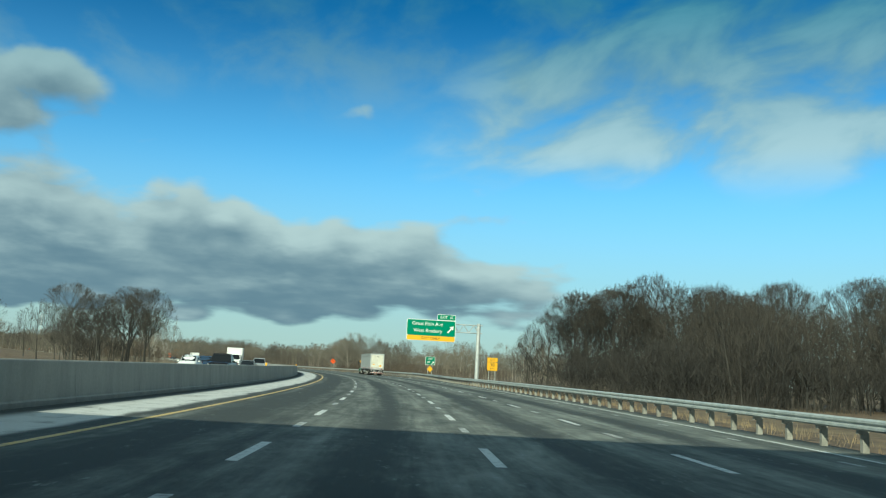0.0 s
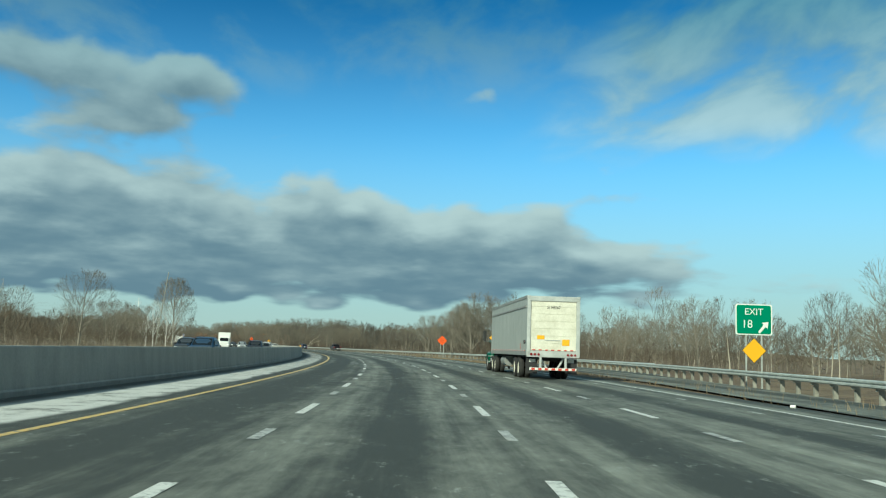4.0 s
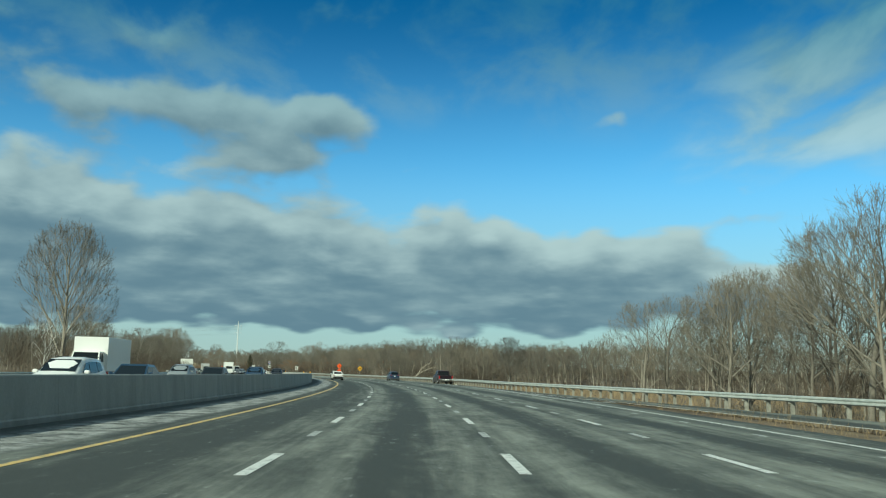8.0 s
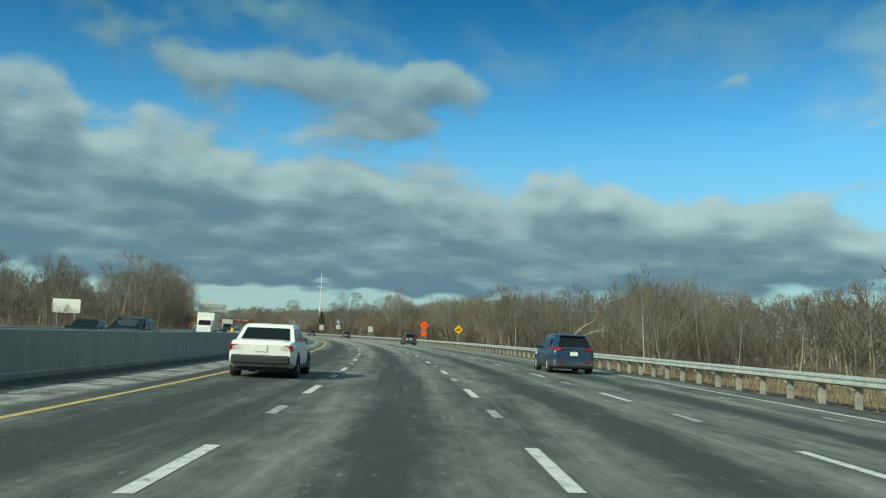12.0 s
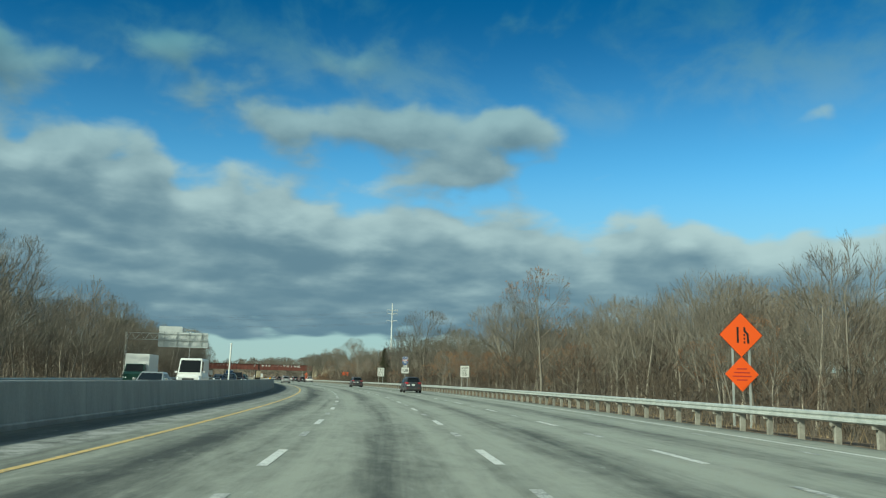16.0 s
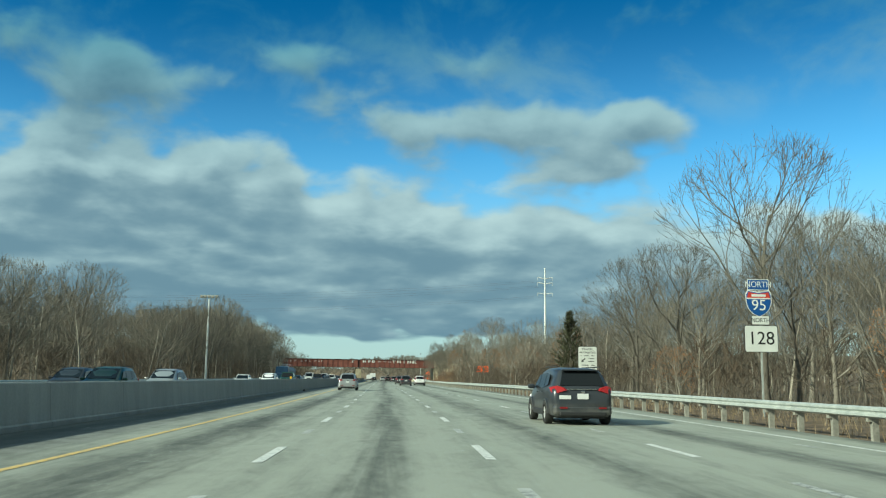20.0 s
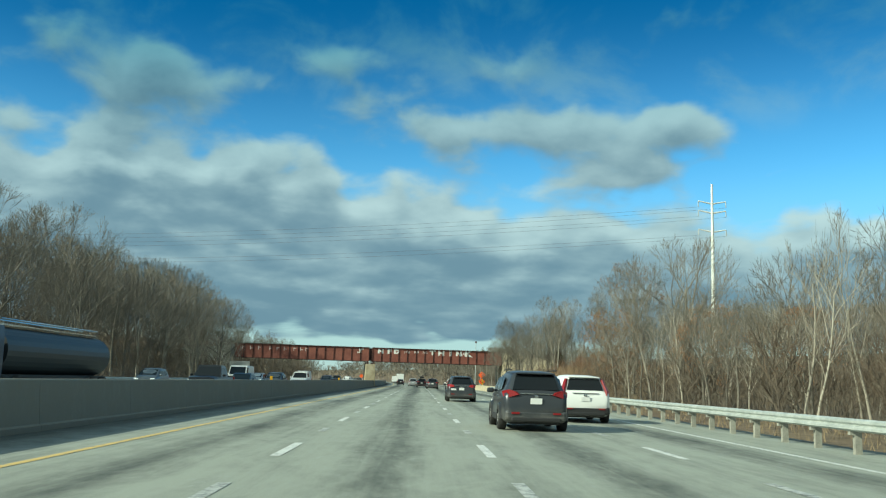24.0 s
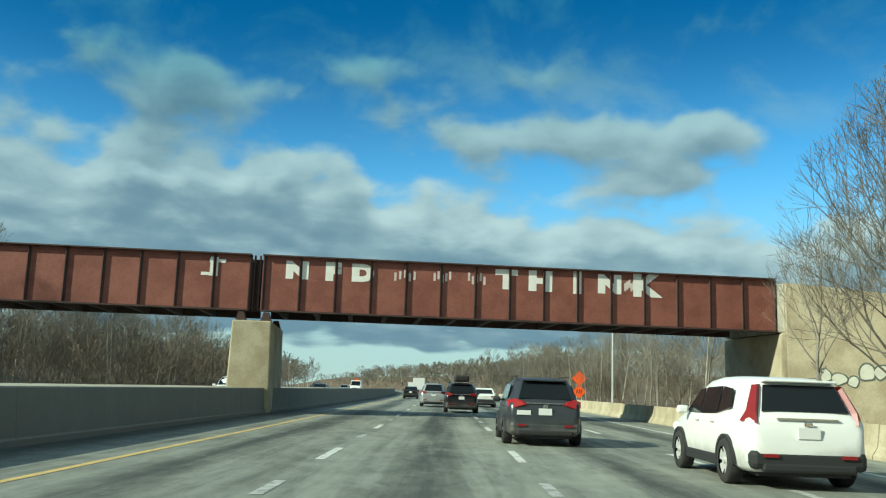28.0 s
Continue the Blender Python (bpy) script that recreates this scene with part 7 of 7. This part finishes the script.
        bm = bmesh.new()
        box(bm, sx * 1.0, 17.9, 1.98, 0.16, 0.06, 0.16, 0.02)
        rod(bm, (sx * 0.8, 17.7, 1.62), (sx * 1.0, 17.9, 1.95), 0.015)
        part("hood_mirror", bm, M["chrome"], e)
        bm = bmesh.new()
        box(bm, sx * 1.135, 15.75, 1.62, 0.01, 0.26, 0.42)
        part("door_panel", bm, M["sign_black"], cab)
        for z, h in ((1.72, 0.07), (1.60, 0.07), (1.48, 0.07)):
            bm = bmesh.new()
            box(bm, sx * 1.143, 15.72, z, 0.008, 0.24, h)
            part("door_mark", bm, M["sign_white"], cab)
    pane(e, "windscreen", [Vector(p) for p in ((0.9, 16.84, 2.04), (-0.9, 16.84, 2.04), (-0.86, 16.42, 2.68), (0.86, 16.42, 2.68))], M["glass"])
    bm = bmesh.new()
    box(bm, 0, F + 0.02, 1.05, 0.95, 0.05, 0.65, 0.02)
    part("grille", bm, M["chrome"], e)
    bm = bmesh.new()
    box(bm, 0, F + 0.02, 0.55, 2.2, 0.2, 0.3, 0.05)
    part("front_bumper", bm, M["chrome"], e)
    # roof fairing, with a dark panel for the shade in its open back
    fair = loft([ring(14.98, 0.98, 2.95, 3.98), ring(15.4, 1.0, 2.95, 3.95), ring(16.1, 0.9, 2.93, 3.35), ring(16.4, 0.75, 2.7, 2.95)])
    part("roof_fairing", fair, G, e)
    bm = bmesh.new()
    box(bm, 0, 14.96, 3.45, 1.5, 0.03, 0.8, 0.02)
    part("fairing_opening", bm, M["trim"], e)
    bm = bmesh.new()
    rod(bm, (0.9, 14.75, 0.9), (0.9, 14.75, 3.6), 0.07, seg=12)
    part("exhaust_stack", bm, M["chrome"], e)
    for z in (2.0, 1.4):
        bm = bmesh.new()
        rod(bm, (-0.8, 14.9, z), (-0.8, 14.9, z + 0.5), 0.02)
        part("grab_rail", bm, M["chrome"], e)
    return e


def tanker(m):
    e = tagged(empty("tank_truck", m), "long dark polished tank truck passing on the far side", "truck", "traffic")
    bm = bmesh.new()
    rod(bm, (0, -6.5, 2.05), (0, 6.0, 2.05), 1.05, seg=28)
    part("tank", bm, M["dark_tank"], e)
    bm = bmesh.new()
    box(bm, 0, -0.3, 3.2, 0.7, 11.5, 0.07)
    for x in (-0.4, 0.4):
        rod(bm, (x, -6, 3.45), (x, 5.5, 3.45), 0.03)
    part("catwalk", bm, M["chrome"], e)
    bm = bmesh.new()
    box(bm, 0, 0, 0.9, 1.6, 13.0, 0.25)
    part("chassis", bm, M["trim"], e)
    rings = [body_ring(9.6, 0.95, 0.5, 1.7), body_ring(8.4, 1.1, 0.5, 1.9), body_ring(8.2, 1.15, 0.5, 3.0), body_ring(6.6, 1.15, 0.5, 3.1)]
    part("cab", loft(rings), PAINT["blue"], e)
    for sx in (-1, 1):
        for y in (-5.4, -4.1, 5.0, 6.3, 8.8):
            wheel(e, sx * 1.1, y, 0.5, 0.28, "tan_rim", sx)
    return e


def trailer_skin(n, b):
    p = obj_co(n)
    x, y, z = n.split(p)
    streak = n.noise(n.xyz(n.m("MULTIPLY", x, 2.0), n.m("MULTIPLY", y, 2.2), n.m("MULTIPLY", z, 0.25)), 1.0, 6, 0.7)
    f = n.m("ADD", n.m("MULTIPLY", streak, 0.75), n.m("MULTIPLY", n.noise(p, 3.0, 4, 0.6), 0.25))
    n.put(b.inputs["Base Color"], n.mix(n.step(f, 0.35, 0.7), (0.28, 0.303, 0.292, 1), (0.37, 0.390, 0.373, 1)))


M["trailer"] = material("dusty_white_trailer_skin", trailer_skin, 0.5, 0.1)
M["door_white"] = speckled("dirty_white_door", (0.56, 0.54, 0.44), (0.74, 0.72, 0.62), 1.5, 0.6, fine=14, relief=0.05)
M["dark_tank"] = material("dark_dusty_tank", (0.06, 0.065, 0.07), 0.45, 0.6)
M["dull_alu"] = speckled("dull_aluminium_rail", (0.20, 0.21, 0.20), (0.33, 0.34, 0.33), 2.0, 0.6, 0.3, 20, 0.05)

semi(at(166.4, 9.30))
car("pickup", "plum", at(375.2, 12.2, 0, 1.5), "plum-black pickup truck with lit tail lights in the outer lane", "pickup_truck", brake=True)
crossover("charcoal", at(889.6, 4.62), "dark charcoal crossover with red tail lights", brake=True)
crossover("white", at(881.0, 7.52), "white compact crossover with tall red tail lights and dark cladding", tall=True)
crossover("black", at(917.5, 3.1), "black wagon with a dark roof box", "wagon_car", roof_box=True)
crossover("silver", at(931.5, 1.4), "silver minivan seen from behind", "minivan_car")
car("sedan", "white", at(936.5, 5.3), "white sedan ahead on the highway", "sedan_car")
box_truck(at(1056, -0.6), "small white box truck far ahead")
car("sedan", "black", at(975.0, -1.5), "dark sedan far ahead on the highway", "sedan_car")
crossover("grey", at(1010.0, 2.4), "grey crossover far ahead")
car("highvan", "white", at(1085.0, -1.7), "tall white delivery van in the inner lane", "delivery_van")
crossover("blue", at(411.5, 9.3), "dark blue crossover in the outer lane")
car("sedan", "white", at(399, -1.8), "white sedan in the inner lane", "sedan_car")
# from here the charcoal crossover at 889.6 is repeated at earlier places
crossover("charcoal", at(500.0, 9.0), "charcoal crossover repeated in the outer lane", brake=True)
crossover("silver", at(710, -1.8), "silver crossover in the inner lane")
crossover("charcoal", at(592.0, 8.6), "charcoal crossover repeated with lit tail lights in the outer lane", brake=True)
# repeat of the white crossover at 881
crossover("white", at(776.0, 8.2), "white crossover repeated in the outer lane", tall=True)
crossover("charcoal", at(769.5, 5.6), "charcoal crossover repeated in the lane beside the white crossover")
crossover("charcoal", at(647.3, 7.5), "charcoal crossover repeated while changing to the outer lane", brake=True)
crossover("charcoal", at(803, 5.2), "charcoal crossover repeated with red tail lights ahead on the highway", brake=True)

# traffic on the far carriageway: distance, lateral place, kind, colour
ONCOMING = [
    (80, -11.8, "pickup", "black"), (90, -16.2, "suv", "white"), (104, -11.8, "sedan", "grey"), (97, -15.8, "suv", "blue"), (115, -16.2, "sedan", "charcoal"),
    (128, -11.8, "pickup", "silver"), (146, -16.2, "box", "white"), (190, -11.8, "suv", "blue"), (208, -16.2, "suv", "charcoal"), (231, -11.8, "suv", "black"),
    (256, -11.8, "sedan", "grey"), (285, -11.8, "suv", "white"), (295, -12.0, "sedan", "blue"), (316, -11.8, "sedan", "charcoal"), (326, -16.2, "suv", "silver"),
    (315, -20.0, "box", "white"), (343, -11.8, "suv", "blue"), (394, -11.8, "suv", "black"), (420, -11.8, "suv", "charcoal"), (427, -16.2, "sedan", "black"),
    (487, -11.8, "sedan", "white"), (507, -16.2, "suv", "silver"), (516, -11.8, "suv", "red"), (527, -16.2, "suv", "grey"), (505, -20.0, "box", "white"),
    (555, -11.8, "sedan", "silver"), (572, -11.8, "highvan", "white"), (594, -20.0, "box", "green"), (617, -16.2, "pickup", "green"), (609, -11.8, "suv", "black"),
    (629, -11.8, "pickup", "black"), (641, -11.8, "suv", "charcoal"), (672, -16.2, "suv", "charcoal"), (664, -11.8, "suv", "green"), (676, -11.9, "suv", "silver"),
    (727, -11.8, "suv", "white"), (733, -15.8, "sedan", "white"), (748, -11.8, "pickup", "green"), (760, -11.8, "sedan", "blue"), (804, -11.8, "pickup", "black"), (818, -20.0, "suv", "grey"), (816, -12.0, "sedan", "blue"),
    (836, -16.2, "van", "white"), (831, -11.8, "suv", "charcoal"), (850, -11.8, "pickup", "white"), (867, -20.0, "suv", "silver"), (880, -11.8, "suv", "black"), (887, -16.2, "van", "white"),
    (925, -12.0, "suv", "white"), (948, -16.0, "pickup", "charcoal"), (970, -12.0, "sedan", "grey"), (1000, -16.0, "suv", "black"), (1025, -12.0, "van", "white"), (1050, -16.0, "sedan", "silver"),
]
NAMES = {"suv": "crossover", "pickup": "pickup truck", "sedan": "sedan", "van": "van", "highvan": "high-roofed van", "box": "box truck"}
taken = []
for s, u, kind, colour in ONCOMING:
    while any(abs(s - a) < 7.5 and abs(u - b) < 2.2 for a, b in taken):
        s += 1.0
    taken.append((s, u))
    m = at(s, u, 0, 180)
    text = colour + " " + NAMES[kind] + " facing the camera behind the median wall"
    if kind == "box":
        box_truck(m, text, colour, "white")
    elif kind == "suv":
        crossover(colour, m, text, "crossover_car")
    else:
        car(kind, colour, m, text, NAMES[kind].replace(" ", "_").replace("-", "_"))
tanker(at(787, -16.2, 0, 180))


# ---------------------------------------------------------------- bridge surroundings
def graffiti():
    base = bridge_frame()
    letters = [("I", -1.9, 0.66, 1), ("N", 1.8, 0.62, 1), ("F", 3.4, 0.66, 1), ("D", 4.75, 0.62, 1), ("T", 11.4, 0.72, 1), ("H", 13.0, 0.76, 1), ("I", 14.75, 0.85, 1), ("N", 16.3, 0.7, 1), ("K", 18.0, 0.88, 1)]
    g = tagged(empty("graffiti", base), "white block letters painted on the bridge girder", "graffiti")
    for ch, x, h, _ in letters:
        ob = words(g, "letter", ch, h * 1.12, M["graffiti"], x, -0.024, TOP - 0.64, 1.32, bold=0.085)
    bars(g, [(-1.75, TOP - 0.34, 0.72, 0.15), (-2.1, TOP - 0.94, 0.72, 0.15)], M["graffiti"], -0.025)
    for i, (x, w_) in enumerate(((6.7, 1.1), (8.4, 0.9), (10.0, 0.9), (17.2, 0.5))):
        bars_ = [(x - w_ / 2 + k * w_ / 5 + 0.1, TOP - 0.62 + 0.08 * ((k * 7 + i) % 3 - 1), 0.10, 0.38) for k in range(5)]
        bars(g, bars_, M["graffiti_thin"], -0.022)
    for k, x in enumerate((-23.0, -21.6, -20.2, -18.2, -16.9, -15.6, -13.9, -12.7, -11.8)):
        bars(g, [(x, TOP - 0.75, 0.12, 0.62), (x + 0.26, TOP - 0.6 - 0.2 * (k % 2), 0.4, 0.1)], M["graffiti_thin"], -0.022)


graffiti()


def abutments():
    base = bridge_frame()
    a = tagged(empty("bridge_abutment", base), "weathered tan concrete bridge abutment with graffiti on its wing wall", "abutment")
    bm = bmesh.new()
    box(bm, 26.5, 2.6, 2.2, 4.0, 7.0, 4.4, 0.05)
    part("bridge_seat", bm, M["tan_concrete"], a)
    bm = bmesh.new()
    vs = [(24.5, -0.9, -0.5), (34, -4.5, -0.5), (34, -4.5, 5.6), (24.5, -0.9, 6.75), (24.5, -0.3, -0.5), (34, -3.9, -0.5), (34, -3.9, 5.6), (24.5, -0.3, 6.75)]
    q = [bm.verts.new(v) for v in vs]
    for f in ((0, 1, 2, 3), (7, 6, 5, 4), (0, 4, 5, 1), (1, 5, 6, 2), (2, 6, 7, 3), (3, 7, 4, 0)):
        bm.faces.new([q[i] for i in f])
    wing = part("wing_wall", bm, M["tan_concrete"], a)
    bm = bmesh.new()
    box(bm, 24.75, 2.5, 5.6, 0.6, 6.5, 2.3, 0.03)
    part("backwall", bm, M["concrete"], a)
    d = (Vector((34, -4.5, 0)) - Vector((24.5, -0.9, 0))).normalized()
    rng2 = random.Random(4)
    turn = Matrix.Rotation(math.atan2(d.y, d.x), 4, "Z")
    for i in range(13):
        # rounded bubble shapes with a dark outline, sprayed along the wall
        rx, rz = rng2.uniform(0.26, 0.46), rng2.uniform(0.26, 0.46)
        p = Vector((24.5, -0.9, 0)) + d * (1.0 + i * 0.58)
        place = Matrix.Translation((p.x, p.y - 0.02, 2.15 + 0.08 * i + rng2.uniform(-0.3, 0.3))) @ turn @ Matrix.Rotation(rng2.uniform(-0.5, 0.5), 4, "Y")
        for nm, k, y, mat in (("paint_outline", 1.0, 0.0, "wall_paint_dark"), ("paint_bubble", 0.80, -0.004, "graffiti_wall")):
            bm = bmesh.new()
            ring = [(math.cos(w * 0.349) * rx * k * (1 + 0.16 * math.cos(w * 0.698 + i)), math.sin(w * 0.349) * rz * k * (1 + 0.12 * math.sin(w * 1.047 + i))) for w in range(18)]
            f0 = bm.faces.new([bm.verts.new((x_, y, z_)) for x_, z_ in ring])
            ob = part(nm, bm, M[mat], wing)
            ob.matrix_basis = place
    b = tagged(empty("bridge_abutment", base), "grey concrete abutment at the far end of the bridge", "abutment")
    bm = bmesh.new()
    box(bm, -26.8, 2.6, 2.2, 4.0, 7.0, 4.4, 0.05)
    box(bm, -25.0, 2.6, 5.6, 0.6, 6.5, 2.4, 0.03)
    part("bridge_seat", bm, M["dark_concrete"], b)
    bm = bmesh.new()
    vs = [(-25.0, -0.9, -0.5), (-36, -7.5, -0.5), (-36, -7.5, 5.2), (-25.0, -0.9, 6.6), (-25.0, -0.2, -0.5), (-36, -6.8, -0.5), (-36, -6.8, 5.2), (-25.0, -0.2, 6.6)]
    q = [bm.verts.new(v) for v in vs]
    for f in ((3, 2, 1, 0), (4, 5, 6, 7), (1, 5, 4, 0), (2, 6, 5, 1), (3, 7, 6, 2), (0, 4, 7, 3)):
        bm.faces.new([q[i] for i in f])
    part("wing_wall", bm, M["concrete"], b)


abutments()


def jersey(s0, s1, uf):
    w = tagged(empty("jersey_barrier"), "pale concrete jersey barrier along the right shoulder", "barrier", kind="structure")
    s = s0
    while s < s1:
        vs = []
        for q in (s + 0.02, s + 3.63):
            for du, z in ((0.0, -0.02), (0.0, 0.08), (0.13, 0.30), (0.20, 0.81), (0.36, 0.81), (0.43, 0.30), (0.56, 0.08), (0.56, -0.02)):
                vs.append(rd(q, uf(q) + du, z))
        k = 8
        fs = [(j, j + k, (j + 1) % k + k, (j + 1) % k) for j in range(k)] + [tuple(range(k)), tuple(range(k, 2 * k))[::-1]]
        mesh_ob("barrier_block", vs, fs, M["tan_concrete"], w)
        s += 3.66


jersey(861.0, 1010.0, lambda s: 12.3 - 0.2 * smoothstep(865, 900, s))
shoulder = strip("pavement", M["asphalt"], 850, 1020, [(12.7, -0.003), (15.0, -0.003)])
tagged(shoulder, "narrow asphalt shoulder at the barrier", "pavement", kind="structure")
# median slab round the pier
slab = strip("median_slab", M["concrete"], 868, 940, [(-6.08, 0.2), (-6.08, 1.085), (-9.0, 1.085), (-9.0, -0.05)], 6)
tagged(slab, "flat concrete median slab round the bridge pier", "median", kind="structure")
# hazard marker and green delineator
g = tagged(empty("hazard_marker", at(898.5, 13.6)), "yellow and black striped hazard marker at the abutment", "road sign")
posts(g, (0,), 1.2, bottom=0.0)
hp = plate(g, "panel", outline("rect", 0.32, 0.95, 0.02), M["sign_yellow"], 0, 0, 1.35)
for k in range(4):
    z = 1.02 + k * 0.2
    plate(hp, "stripe", [(-0.15, z - 0.02), (0.15, z + 0.1), (0.15, z + 0.19), (-0.15, z + 0.07)], M["sign_black"], 0, -0.008, 0, 0.004)
g = tagged(empty("delineator_post", at(855.5, 12.9)), "thin post with a green tip at the end of the guardrail", "delineator")
bm = bmesh.new()
rod(bm, (0, 0, 0), (0, 0, 1.25), 0.03)
part("post", bm, M["sign_white"], g)
bm = bmesh.new()
box(bm, 0, 0, 1.3, 0.09, 0.04, 0.16)
part("reflector", bm, M["sign_green"], g)


# rail on the far side of the opposite lanes
def far_rail(s0, s1):
    g = tagged(empty("guardrail"), "galvanised guardrail beyond the far carriageway", "guardrail", kind="structure")
    s = s0
    while s < s1:
        strip("beam", M["galv"], s, s + 15.3, [(-26.0, 0.50), (-25.93, 0.58), (-26.0, 0.64), (-25.93, 0.70), (-26.0, 0.78)], 5.0, g)
        s += 15.24
    me = None
    s = s0
    while s < s1:
        if me is None:
            bm = bmesh.new()
            box(bm, -0.15, 0, 0.35, 0.16, 0.16, 0.85)
            me = part("post", bm, M["post"], g).data
            g.children[-1].matrix_world = at(s, -26.05)
        else:
            ob = new("post", me)
            ob.parent = g
            ob.matrix_world = at(s, -26.05)
        s += 3.81


far_rail(300, 890)


# the overpass that the car has just left: its deck shades the first stretch
def overpass():
    m = at(0, 0)
    g = tagged(empty("overpass", m), "concrete road overpass crossing above the highway", "bridge", kind="structure")
    for x, y, z, sx, sy, sz, nm, mat in ((-5, -5.0, 6.0, 64, 22, 0.9, "deck", "dark_concrete"), (-5, 5.85, 7.3, 64, 0.3, 1.7, "parapet", "concrete"), (-5, -15.85, 7.3, 64, 0.3, 1.7, "parapet", "concrete"),
                                         (19, -5, 2.7, 2.0, 22, 5.6, "abutment", "dark_concrete"), (-29, -5, 2.7, 2.0, 22, 5.6, "abutment", "dark_concrete")):
        bm = bmesh.new()
        box(bm, x, y, z, sx, sy, sz)
        part(nm, bm, M[mat], g)


overpass()


# ---------------------------------------------------------------- litter along the road
def tyre_scrap(s, u, k):
    """A torn strip of tyre tread lying on the shoulder."""
    e = tagged(empty("tyre_scrap", at(s, u, 0.0, 35 * k)), "torn black strip of tyre tread on the shoulder", "debris")
    bm = bmesh.new()
    rings = []
    for i in range(9):
        w = 0.25 * k * (1 - 0.35 * abs(i - 4) / 4)
        y, z = (i - 4) * 0.09 * k, 0.03 + 0.16 * k * math.sin(math.pi * i / 8)
        rings.append([Vector((-w / 2, y, z)), Vector((w / 2, y, z)), Vector((w / 2 * 0.9, y, z + 0.03)), Vector((-w / 2 * 0.9, y, z + 0.03))])
    part("tread", loft(rings), M["rubber"], e)
    for i in range(5):
        bm = bmesh.new()
        box(bm, 0.03 * (i % 2), (i - 2) * 0.14 * k, 0.07 + 0.15 * k * math.cos((i - 2) * 0.6), 0.16 * k, 0.04, 0.03, 0.005)
        part("tread_block", bm, M["rubber"], e)


for s, u, k in ((508.5, -5.85, 1.2), (262, 12.6, 0.7), (700, -5.4, 0.6)):
    tyre_scrap(s, u, k)


def paper_cup(s, u):
    e = tagged(empty("paper_cup", at(s, u, 0.04, s)), "crumpled white paper cup beside the guardrail", "litter")
    bm = bmesh.new()
    rod(bm, (-0.06, 0, 0.0), (0.07, 0, 0.0), 0.05, 0.04, 10)
    part("cup", bm, M["sign_white"], e)
    bm = bmesh.new()
    rod(bm, (-0.075, 0, 0.0), (-0.058, 0, 0.0), 0.054, 0.054, 10)
    part("lid", bm, M["sign_white"], e)


for s, u in ((364.5, 12.5), (148, 12.7), (598, 12.6)):
    paper_cup(s, u)
